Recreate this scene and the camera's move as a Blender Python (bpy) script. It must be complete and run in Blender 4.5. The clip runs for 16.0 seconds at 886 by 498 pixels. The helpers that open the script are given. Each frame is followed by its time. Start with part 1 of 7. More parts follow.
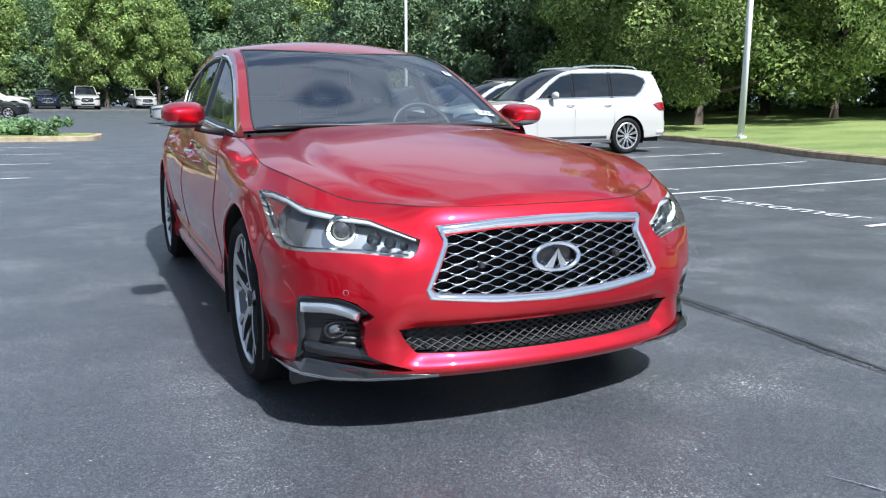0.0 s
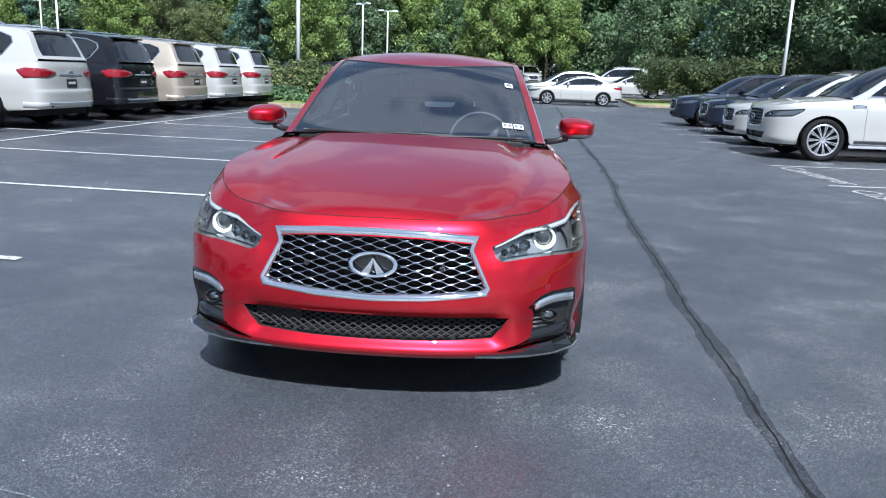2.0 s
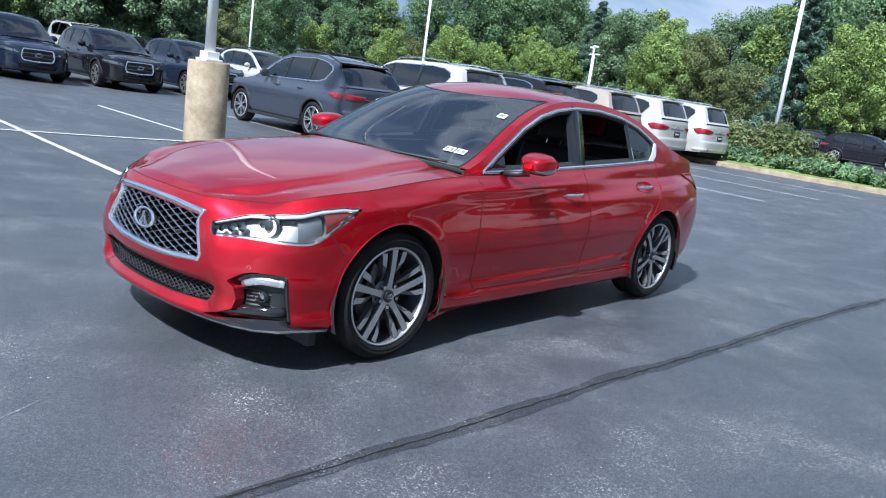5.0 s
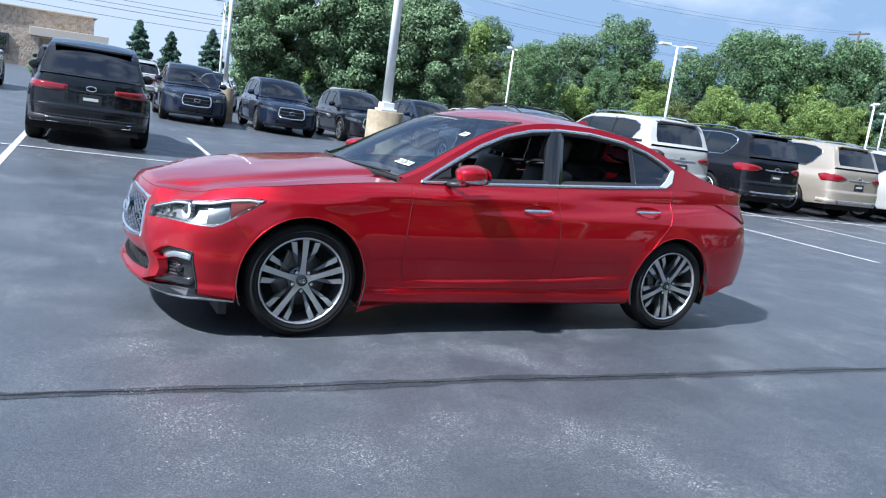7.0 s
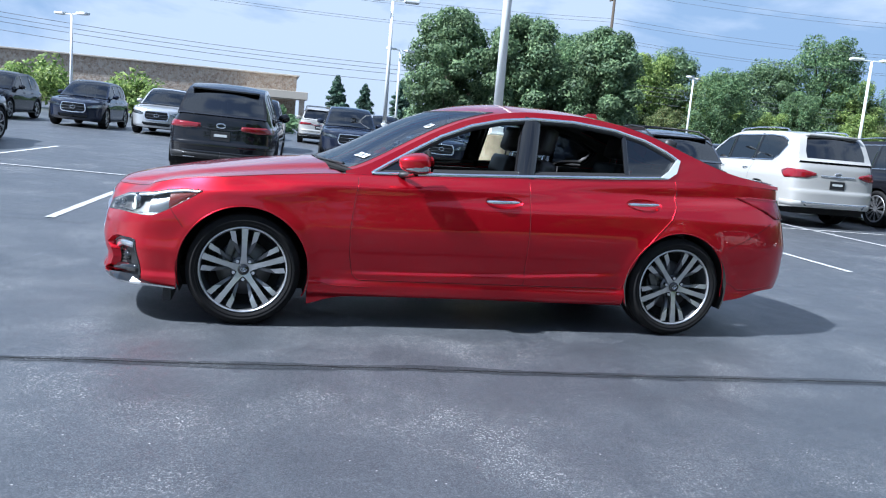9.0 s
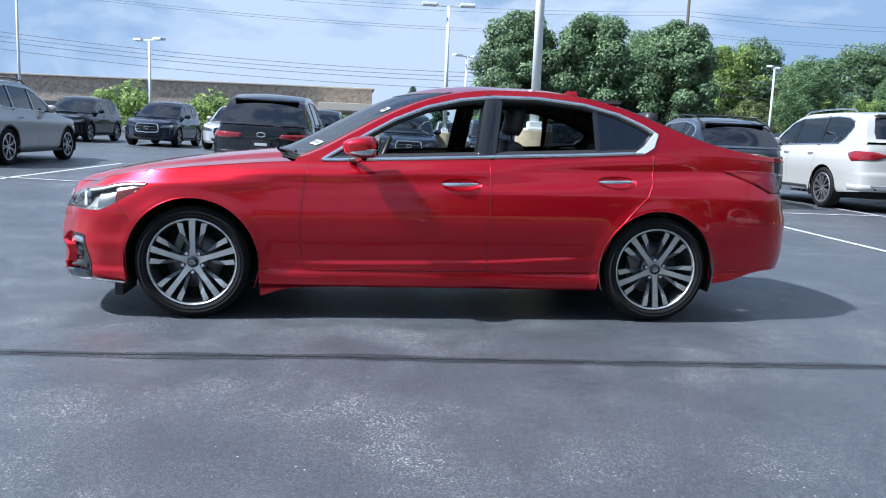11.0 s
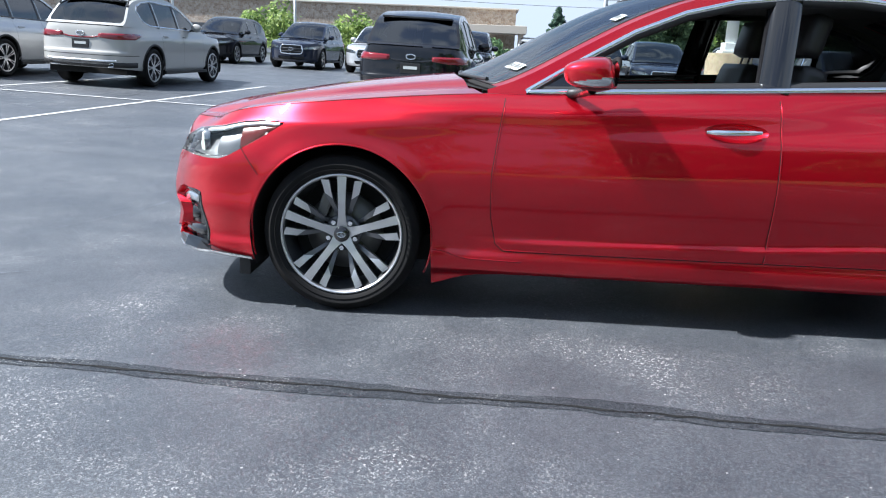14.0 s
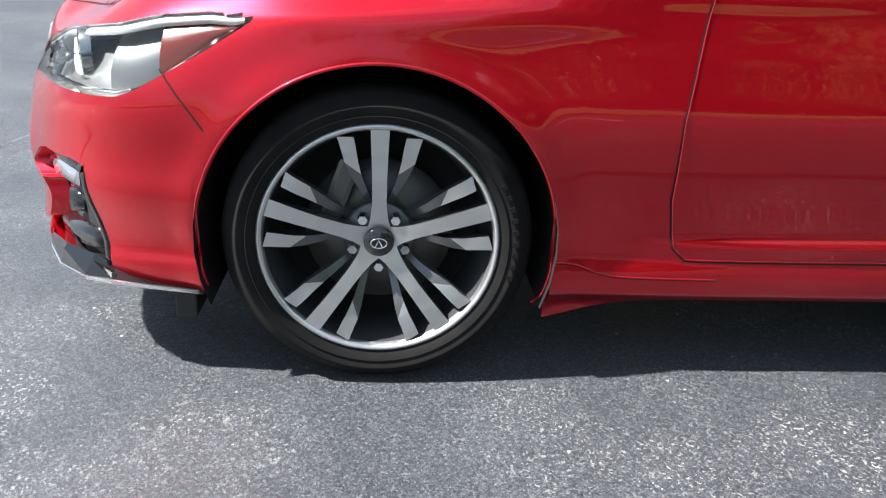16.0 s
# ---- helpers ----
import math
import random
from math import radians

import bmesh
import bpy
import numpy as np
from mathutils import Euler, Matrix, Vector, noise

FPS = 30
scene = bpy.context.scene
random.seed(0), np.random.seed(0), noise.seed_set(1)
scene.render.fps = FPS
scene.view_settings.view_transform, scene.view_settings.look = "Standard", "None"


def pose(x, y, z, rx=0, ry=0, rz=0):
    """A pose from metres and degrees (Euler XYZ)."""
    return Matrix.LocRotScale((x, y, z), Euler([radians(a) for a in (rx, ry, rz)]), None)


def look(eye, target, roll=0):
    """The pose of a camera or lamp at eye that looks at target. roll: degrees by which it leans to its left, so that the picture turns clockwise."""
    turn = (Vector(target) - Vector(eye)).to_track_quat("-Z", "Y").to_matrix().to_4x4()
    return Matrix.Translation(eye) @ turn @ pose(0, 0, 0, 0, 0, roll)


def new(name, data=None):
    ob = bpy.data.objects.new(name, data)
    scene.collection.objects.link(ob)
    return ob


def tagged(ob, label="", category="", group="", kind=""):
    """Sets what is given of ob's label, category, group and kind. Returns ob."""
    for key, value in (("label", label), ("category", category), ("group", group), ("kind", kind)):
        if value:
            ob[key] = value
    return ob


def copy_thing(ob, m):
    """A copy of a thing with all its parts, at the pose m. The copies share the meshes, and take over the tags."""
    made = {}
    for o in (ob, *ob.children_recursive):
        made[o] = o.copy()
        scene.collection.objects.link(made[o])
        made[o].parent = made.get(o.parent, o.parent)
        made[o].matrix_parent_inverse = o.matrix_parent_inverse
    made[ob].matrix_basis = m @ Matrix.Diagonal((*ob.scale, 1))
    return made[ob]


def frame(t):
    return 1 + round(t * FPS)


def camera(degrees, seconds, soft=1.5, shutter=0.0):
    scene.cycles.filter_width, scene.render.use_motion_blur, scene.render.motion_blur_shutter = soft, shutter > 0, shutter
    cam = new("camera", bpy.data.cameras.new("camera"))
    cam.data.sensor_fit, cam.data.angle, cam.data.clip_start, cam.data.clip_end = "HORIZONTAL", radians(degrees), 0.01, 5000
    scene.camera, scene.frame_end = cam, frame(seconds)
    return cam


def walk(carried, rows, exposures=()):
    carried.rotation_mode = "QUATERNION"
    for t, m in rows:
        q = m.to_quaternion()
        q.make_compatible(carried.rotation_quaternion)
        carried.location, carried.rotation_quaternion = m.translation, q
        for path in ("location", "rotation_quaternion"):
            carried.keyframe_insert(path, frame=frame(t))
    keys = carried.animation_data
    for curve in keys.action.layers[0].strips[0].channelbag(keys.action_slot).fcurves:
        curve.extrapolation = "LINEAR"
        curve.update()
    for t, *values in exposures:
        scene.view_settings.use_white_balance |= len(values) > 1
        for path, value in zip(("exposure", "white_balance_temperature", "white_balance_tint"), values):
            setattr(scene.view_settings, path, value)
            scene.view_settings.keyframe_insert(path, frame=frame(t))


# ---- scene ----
EXPOSURES = [(0, 1.22, 5700, 10), (1.5, 0.94, 5500, 10), (4, 1.02, 5400, 10), (7.5, 1.27, 5350, 10), (12, 1.18, 5450, 10), (14, 1.44, 5750, 10), (16, 1.66, 6250, 10)]
cam = camera(59.3, 16.0, soft=1.15)

PATH = [
    (0, (-1.439, -4.49, 1.099), (-0.607, -2.707, 0.735), 0.3),
    (0.5, (-1.075, -4.783, 1.19), (-0.438, -2.929, 0.794), 0.7),
    (1, (-0.64, -4.98, 1.252), (-0.231, -3.067, 0.837), 1.1),
    (1.5, (-0.124, -5.19, 1.305), (0.031, -3.243, 0.874), 1.6),
    (2, (0.42, -5.249, 1.338), (0.321, -3.3, 0.898), 2.4),
    (2.5, (0.993, -5.23, 1.362), (0.643, -3.311, 0.92), 3.3),
    (3, (1.538, -5.096, 1.381), (0.957, -3.234, 0.939), 4.4),
    (3.5, (2.046, -4.901, 1.401), (1.255, -3.116, 0.967), 5.6),
    (4, (2.577, -4.692, 1.413), (1.598, -3.001, 0.985), 6.6),
    (4.2, (2.778, -4.579, 1.425), (1.73, -2.929, 0.998), 6.9),
    (6.3, (4.644, -3.377, 1.427), (3.047, -2.231, 1.057), 7.7),
    (6.5, (4.779, -3.22, 1.437), (3.139, -2.134, 1.074), 7.5),
    (7, (5.132, -2.833, 1.412), (3.399, -1.896, 1.065), 7.5),
    (7.5, (5.364, -2.406, 1.39), (3.556, -1.619, 1.058), 7.0),
    (8, (5.555, -1.99, 1.358), (3.691, -1.338, 1.04), 6.3),
    (8.5, (5.587, -1.615, 1.3), (3.684, -1.081, 0.992), 5.5),
    (10.8, (5.53, -0.618, 1.128), (3.57, -0.334, 0.85), 2.4),
    (11, (5.545, -0.516, 1.125), (3.58, -0.273, 0.838), 2.1),
    (11.5, (5.55, -0.478, 1.117), (3.584, -0.268, 0.814), 2.4),
    (12, (5.517, -0.427, 1.113), (3.55, -0.273, 0.786), 2.6),
    (12.5, (5.298, -0.437, 1.095), (3.332, -0.353, 0.736), 2.9),
    (13, (4.901, -0.454, 1.14), (2.944, -0.481, 0.73), 2.7),
    (13.5, (4.47, -0.585, 1.119), (2.523, -0.682, 0.67), 2.4),
    (14, (4.055, -0.845, 1.094), (2.117, -0.934, 0.609), 2.5),
    (14.5, (3.596, -0.966, 1.078), (1.67, -1.09, 0.554), 2.4),
    (15, (3.159, -1.111, 1.05), (1.247, -1.195, 0.469), 2.2),
    (15.5, (2.768, -1.31, 0.994), (0.878, -1.27, 0.343), 2.3),
    (16, (2.427, -1.411, 0.966), (0.583, -1.263, 0.206), 2.7),
]

walk(cam, [(t, look(eye, target, roll)) for t, eye, target, roll in PATH], exposures=EXPOSURES)

# ---- world and sun ----
SUN_TO = Vector((0.15, -0.80, 1.0)).normalized()   # towards the sun
world = bpy.data.worlds.new("sky")
scene.world = world
world.use_nodes = True
wn, wl = world.node_tree.nodes, world.node_tree.links
wn.clear()
w_out = wn.new("ShaderNodeOutputWorld")
w_bg = wn.new("ShaderNodeBackground")
w_sky = wn.new("ShaderNodeTexSky")
w_sky.sky_type = "NISHITA"
w_sky.sun_disc = False
w_sky.sun_elevation = math.asin(SUN_TO.z)
w_sky.sun_rotation = math.atan2(SUN_TO.x, SUN_TO.y)
w_sky.air_density, w_sky.dust_density, w_sky.ozone_density = 1.0, 0.3, 1.2
w_co = wn.new("ShaderNodeTexCoord")
w_map = wn.new("ShaderNodeMapping")
w_map.inputs["Scale"].default_value = (1.0, 1.0, 2.6)
w_noise = wn.new("ShaderNodeTexNoise")
w_noise.inputs["Scale"].default_value = 2.6
w_noise.inputs["Detail"].default_value = 9
w_noise.inputs["Roughness"].default_value = 0.55
w_noise.inputs["Distortion"].default_value = 0.35
w_ramp = wn.new("ShaderNodeValToRGB")
w_ramp.color_ramp.elements[0].position = 0.45
w_ramp.color_ramp.elements[0].color = (0.18, 0.18, 0.18, 1)
w_ramp.color_ramp.elements[1].position = 0.55
w_ramp.color_ramp.elements[1].color = (0.92, 0.92, 0.92, 1)
w_mix = wn.new("ShaderNodeMix")
w_mix.data_type = "RGBA"
w_mix.inputs["B"].default_value = (4.5, 4.9, 5.4, 1)
# the haze near the horizon stays pale blue
w_cap = wn.new("ShaderNodeMix")
w_cap.data_type = "RGBA"
w_cap.blend_type = "DARKEN"
w_cap.inputs["Factor"].default_value = 1.0
w_cap.inputs["B"].default_value = (2.0, 2.9, 4.0, 1)
w_bg.inputs["Strength"].default_value = 0.070
wl.new(w_co.outputs["Generated"], w_map.inputs["Vector"])
wl.new(w_map.outputs["Vector"], w_noise.inputs["Vector"])
wl.new(w_noise.outputs["Fac"], w_ramp.inputs["Fac"])
wl.new(w_ramp.outputs["Color"], w_mix.inputs["Factor"])
wl.new(w_sky.outputs["Color"], w_cap.inputs["A"])
wl.new(w_cap.outputs["Result"], w_mix.inputs["A"])
wl.new(w_mix.outputs["Result"], w_bg.inputs["Color"])
wl.new(w_bg.outputs["Background"], w_out.inputs["Surface"])

sun = new("sun", bpy.data.lights.new("sun", "SUN"))
sun.data.energy = 5.2
sun.data.angle = radians(1.6)
sun.data.color = (1.0, 0.95, 0.87)
sun.matrix_world = look(SUN_TO * 60, (0, 0, 0))

# ---- materials ----
def material(name, color=(0.5, 0.5, 0.5), rough=0.5, metal=0.0, coat=0.0, spec=0.5, transmission=0.0, ior=1.45, emit=0.0, alpha=1.0):
    m = bpy.data.materials.new(name)
    m.use_nodes = True
    b = m.node_tree.nodes["Principled BSDF"]
    b.inputs["Base Color"].default_value = (*color, 1)
    b.inputs["Roughness"].default_value = rough
    b.inputs["Metallic"].default_value = metal
    b.inputs["Coat Weight"].default_value = coat
    b.inputs["Coat Roughness"].default_value = 0.03
    b.inputs["Specular IOR Level"].default_value = spec
    b.inputs["Transmission Weight"].default_value = transmission
    b.inputs["IOR"].default_value = ior
    if emit:
        b.inputs["Emission Color"].default_value = (*color, 1)
        b.inputs["Emission Strength"].default_value = emit
    return m


def nodes_of(m):
    return m.node_tree.nodes, m.node_tree.links, m.node_tree.nodes["Principled BSDF"]


def tex(m, kind, scale, detail=4.0, rough=0.55, vec="Object"):
    n, l, _ = nodes_of(m)
    co = n.new("ShaderNodeTexCoord")
    t = n.new(kind)
    t.inputs["Scale"].default_value = scale
    if kind == "ShaderNodeTexNoise":
        t.inputs["Detail"].default_value = detail
        t.inputs["Roughness"].default_value = rough
    l.new(co.outputs[vec], t.inputs["Vector"])
    return t


def ramp(m, src, stops):
    n, l, _ = nodes_of(m)
    r = n.new("ShaderNodeValToRGB")
    el = r.color_ramp.elements
    while len(el) < len(stops):
        el.new(0.5)
    for e, (p, c) in zip(el, stops):
        e.position = p
        e.color = (*c, 1) if isinstance(c, tuple) else (c, c, c, 1)
    l.new(src, r.inputs["Fac"])
    return r.outputs["Color"]


def mix(m, fac, a, b, mode="MIX"):
    n, l, _ = nodes_of(m)
    x = n.new("ShaderNodeMix")
    x.data_type = "RGBA"
    x.blend_type = mode
    for key, v in (("Factor", fac), ("A", a), ("B", b)):
        if isinstance(v, (int, float)):
            x.inputs[key].default_value = v
        elif isinstance(v, tuple):
            x.inputs[key].default_value = (*v, 1)
        else:
            l.new(v, x.inputs[key])
    return x.outputs["Result"]


def bump(m, height, strength=0.3, distance=0.01, into="Normal"):
    n, l, b = nodes_of(m)
    x = n.new("ShaderNodeBump")
    x.inputs["Strength"].default_value = strength
    x.inputs["Distance"].default_value = distance
    l.new(height, x.inputs["Height"])
    l.new(x.outputs["Normal"], b.inputs[into])


def base(m, out):
    _, l, b = nodes_of(m)
    l.new(out, b.inputs["Base Color"])


def rough_of(m, out):
    _, l, b = nodes_of(m)
    l.new(out, b.inputs["Roughness"])


def asphalt_material(name, tone=1.0, spec=0.9):
    m = material(name, rough=0.7, spec=spec)
    grain = tex(m, "ShaderNodeTexVoronoi", 210, vec="Object")
    grit = tex(m, "ShaderNodeTexNoise", 300, 4, 0.75)
    big = tex(m, "ShaderNodeTexNoise", 0.30, 5, 0.6)
    mid = tex(m, "ShaderNodeTexNoise", 2.2, 8, 0.68)
    wear = tex(m, "ShaderNodeTexNoise", 1.15, 10, 0.72)
    fleck = tex(m, "ShaderNodeTexNoise", 120, 2, 0.6)
    loose = tex(m, "ShaderNodeTexVoronoi", 34, vec="Object")
    tones = ramp(m, big.outputs["Fac"], [(0.3, (0.034 * tone, 0.039 * tone, 0.047 * tone)), (0.7, (0.052 * tone, 0.057 * tone, 0.066 * tone))])
    tones = mix(m, 0.55, tones, ramp(m, mid.outputs["Fac"], [(0.3, 0.40), (0.7, 0.64)]), "OVERLAY")
    # dark binder, grey and buff stones
    stones = ramp(m, grain.outputs["Color"], [(0.0, (0.40, 0.40, 0.40)), (0.5, (0.90, 0.91, 0.93)), (0.8, (1.65, 1.6, 1.5)), (1.0, (3.2, 3.1, 2.8))])
    tones = mix(m, 1.0, tones, stones, "MULTIPLY")
    tones = mix(m, 1.0, tones, ramp(m, grit.outputs["Fac"], [(0.34, 0.25), (0.5, 0.95), (0.66, (2.2, 2.2, 2.15))]), "MULTIPLY")
    # bare pale aggregate where the seal coat has worn off, in ragged clusters
    patch = ramp(m, wear.outputs["Fac"], [(0.50, 0.0), (0.66, 0.9)])
    spots = ramp(m, fleck.outputs["Fac"], [(0.59, 0.0), (0.635, 1.0)])
    both = mix(m, 1.0, patch, spots, "MULTIPLY")
    tones = mix(m, both, tones, (0.44, 0.44, 0.42))
    # scattered single chips
    chips = mix(m, 1.0, ramp(m, loose.outputs["Distance"], [(0.10, 1.0), (0.16, 0.0)]), ramp(m, loose.outputs["Color"], [(0.86, 0.0), (0.88, 1.0)]), "MULTIPLY")
    base(m, mix(m, chips, tones, (0.40, 0.40, 0.38)))
    rough_of(m, ramp(m, mid.outputs["Fac"], [(0.25, 0.34), (0.75, 0.56)]))
    bump(m, mix(m, 0.45, ramp(m, grain.outputs["Color"], [(0.0, 0.0), (1.0, 1.0)]), grit.outputs["Fac"]), 0.75, 0.0035)
    return m


def paint_material(name, color, flake=0.0, metal=0.0, rough=0.35):
    m = material(name, color, rough=rough, metal=metal, coat=1.0, spec=0.5 if max(color) > 0.05 else 0.05)
    n, l, b = nodes_of(m)
    if flake:
        v = tex(m, "ShaderNodeTexVoronoi", 1400)
        dirt = tex(m, "ShaderNodeTexNoise", 3.0, 6, 0.6)
        c = ramp(m, v.outputs["Color"], [(0.0, tuple(k * (1 - flake) for k in color)), (1.0, tuple(min(1, k * (1 + flake)) for k in color))])
        base(m, mix(m, ramp(m, dirt.outputs["Fac"], [(0.5, 0.0), (0.95, 0.05)]), c, tuple(0.5 * k for k in color)))
    b.inputs["Coat Roughness"].default_value = 0.012
    b.inputs["Coat IOR"].default_value = 1.45 if metal > 0.8 else 1.5
    return m


def leaf_material(name, dark, light, dry=None):
    m = material(name, dark, rough=0.55, spec=0.35)
    n, l, b = nodes_of(m)
    g = n.new("ShaderNodeNewGeometry")
    c = ramp(m, g.outputs["Random Per Island"], [(0.0, tuple(0.75 * k for k in dark)), (0.40, tuple(1.1 * k for k in dark)), (0.85, light), (1.0, dry or tuple(1.25 * k for k in light))])
    patchy = tex(m, "ShaderNodeTexNoise", 0.45, 3, 0.5)
    base(m, mix(m, 0.8, c, ramp(m, patchy.outputs["Fac"], [(0.3, 0.18), (0.7, 0.80)]), "OVERLAY"))
    t = n.new("ShaderNodeBsdfTranslucent")
    l.new(c, t.inputs["Color"])
    s = n.new("ShaderNodeMixShader")
    s.inputs["Fac"].default_value = 0.45
    l.new(b.outputs["BSDF"], s.inputs[1])
    l.new(t.outputs["BSDF"], s.inputs[2])
    l.new(s.outputs["Shader"], n["Material Output"].inputs["Surface"])
    return m


def glass_material(name, tint, rough=0.0, ior=1.6):
    # thin pane: clear through, mirror by Fresnel
    m = bpy.data.materials.new(name)
    m.use_nodes = True
    n, l = m.node_tree.nodes, m.node_tree.links
    n.clear()
    out = n.new("ShaderNodeOutputMaterial")
    tr, gl, mx, fr = n.new("ShaderNodeBsdfTransparent"), n.new("ShaderNodeBsdfGlossy"), n.new("ShaderNodeMixShader"), n.new("ShaderNodeFresnel")
    tr.inputs["Color"].default_value = (*tint, 1)
    gl.inputs["Roughness"].default_value = rough
    fr.inputs["IOR"].default_value = ior
    l.new(fr.outputs["Fac"], mx.inputs["Fac"])
    l.new(tr.outputs["BSDF"], mx.inputs[1])
    l.new(gl.outputs["BSDF"], mx.inputs[2])
    l.new(mx.outputs["Shader"], out.inputs["Surface"])
    return m


M = {}
M["asphalt"] = asphalt_material("asphalt")
M["tar"] = asphalt_material("tar_seal", 0.66, 0.2)
M["joint"] = asphalt_material("filled_joint", 0.75, 0.5)
M["scuff"] = asphalt_material("scuffed_asphalt", 2.6)
M["crack"] = material("crack_dark", (0.006, 0.006, 0.006), 0.95)
lp = material("road_paint", (0.78, 0.78, 0.76), 0.7)
lp_n = tex(lp, "ShaderNodeTexNoise", 30, 6, 0.75)
base(lp, ramp(lp, lp_n.outputs["Fac"], [(0.36, (0.10, 0.10, 0.10)), (0.48, (0.40, 0.40, 0.40)), (0.7, (0.55, 0.55, 0.54))]))
M["line"] = lp
cn = material("concrete", (0.42, 0.39, 0.33), 0.9)
cn_n = tex(cn, "ShaderNodeTexNoise", 3.5, 8, 0.7)
cn_f = tex(cn, "ShaderNodeTexNoise", 60, 4, 0.6)
base(cn, mix(cn, 0.35, ramp(cn, cn_n.outputs["Fac"], [(0.3, (0.16, 0.120, 0.075)), (0.55, (0.29, 0.235, 0.155)), (0.75, (0.37, 0.33, 0.26))]), cn_f.outputs["Color"], "OVERLAY"))
bump(cn, cn_f.outputs["Fac"], 0.4, 0.01)
M["concrete"] = cn
gr = material("grass", (0.07, 0.12, 0.03), 0.9)
gr_a, gr_b = tex(gr, "ShaderNodeTexNoise", 0.5, 6, 0.6), tex(gr, "ShaderNodeTexNoise", 22, 5, 0.8)
base(gr, mix(gr, 0.5, ramp(gr, gr_a.outputs["Fac"], [(0.3, (0.10, 0.15, 0.035)), (0.7, (0.22, 0.26, 0.08))]), ramp(gr, gr_b.outputs["Fac"], [(0.3, 0.2), (0.7, 0.8)]), "OVERLAY"))
bump(gr, gr_b.outputs["Fac"], 0.8, 0.04)
M["grass"] = gr
M["red"] = paint_material("candy_red_paint", (0.49, 0.0020, 0.0130), 0.28, 0.84, 0.36)
M["white"] = paint_material("white_paint", (0.345, 0.34, 0.322))
M["black"] = paint_material("black_paint", (0.006, 0.006, 0.008))
M["tan"] = paint_material("champagne_paint", (0.42, 0.36, 0.29), 0.2, 0.5, 0.35)
M["slate"] = paint_material("slate_blue_paint", (0.052, 0.060, 0.082), 0.25, 0.5, 0.35)
M["silver"] = paint_material("silver_paint", (0.48, 0.49, 0.50), 0.2, 0.6, 0.35)
M["navy"] = paint_material("dark_navy_paint", (0.010, 0.014, 0.028))
M["chrome"] = material("chrome", (0.82, 0.83, 0.85), 0.06, 1.0)
M["gloss"] = material("gloss_black", (0.008, 0.008, 0.009), 0.08, 0.0, 0.6)
M["plastic"] = material("black_plastic", (0.018, 0.018, 0.019), 0.5)
# near-black for gaps and hollows, their shade put into the colour
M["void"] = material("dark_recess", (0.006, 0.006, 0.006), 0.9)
M["rubber"] = material("tyre_rubber", (0.022, 0.022, 0.023), 0.75, spec=0.2)
rb_n = tex(M["rubber"], "ShaderNodeTexNoise", 9, 5, 0.6)
base(M["rubber"], ramp(M["rubber"], rb_n.outputs["Fac"], [(0.35, (0.006, 0.006, 0.007)), (0.7, (0.012, 0.0115, 0.011))]))
M["alloy"] = material("machined_alloy", (0.60, 0.60, 0.61), 0.28, 0.92)
bump(M["alloy"], tex(M["alloy"], "ShaderNodeTexNoise", 9, 2, 0.5).outputs["Fac"], 0.35, 0.02)
al = tex(M["alloy"], "ShaderNodeTexNoise", 70, 3, 0.6)
rough_of(M["alloy"], ramp(M["alloy"], al.outputs["Fac"], [(0.3, 0.28), (0.7, 0.42)]))
M["spoke"] = material("satin_grey_spoke", (0.13, 0.133, 0.14), 0.28, 0.6)
M["taillens"] = material("bright_red_lens", (0.17, 0.004, 0.009), 0.10, 0.0, 1.0)
M["pocket"] = material("grey_wheel_paint", (0.080, 0.083, 0.090), 0.30, 0.5, 0.4)
M["steel"] = material("brake_steel", (0.13, 0.128, 0.125), 0.45, 0.8)
M["pane"] = glass_material("clear_glass", (0.80, 0.86, 0.84))
M["tint"] = glass_material("tinted_glass", (0.16, 0.18, 0.18), 0.0, 2.0)
M["screen"] = glass_material("windscreen_glass", (0.56, 0.66, 0.68), 0.0, 3.3)
M["brow"] = material("satin_lamp_brow", (0.60, 0.62, 0.64), 0.36, 0.6)
M["satin"] = material("bright_satin_trim", (0.62, 0.65, 0.68), 0.38, 0.35)
M["projector"] = material("projector_glass", (0.03, 0.032, 0.035), 0.04, 0.0, 1.0)
M["blade"] = material("satin_silver", (0.60, 0.62, 0.64), 0.20, 0.9)
M["bars"] = material("smoked_chrome", (0.52, 0.53, 0.55), 0.10, 1.0)
M["lampcan"] = material("lamp_housing", (0.46, 0.465, 0.47), 0.30, 0.85)
M["lampshell"] = material("grey_lamp_shell", (0.22, 0.225, 0.23), 0.34, 0.8)
M["lampcup"] = material("lamp_cup", (0.32, 0.325, 0.33), 0.16, 1.0)
M["dark_tint"] = glass_material("privacy_glass", (0.06, 0.066, 0.07), 0.0, 2.2)
M["lens"] = glass_material("lamp_glass", (0.95, 0.97, 0.97), 0.0, 1.45)
M["led"] = material("lit_lamp", (0.95, 1.0, 0.84), 0.4, emit=0.4)
M["reflector"] = material("lamp_reflector", (0.70, 0.72, 0.74), 0.15, 1.0)
M["redlens"] = material("red_lens", (0.13, 0.003, 0.007), 0.10, 0.0, 0.25, spec=0.3)
M["amber"] = material("amber_lens", (0.11, 0.013, 0.006), 0.12, 0.0, 0.8)
M["leather"] = material("dark_seat_leather", (0.020, 0.019, 0.020), 0.45)
M["trimgrey"] = material("interior_grey", (0.05, 0.05, 0.052), 0.7)
M["paper"] = material("sticker_white", (0.52, 0.54, 0.53), 0.7)
M["print"] = material("sticker_print", (0.14, 0.15, 0.15), 0.7)
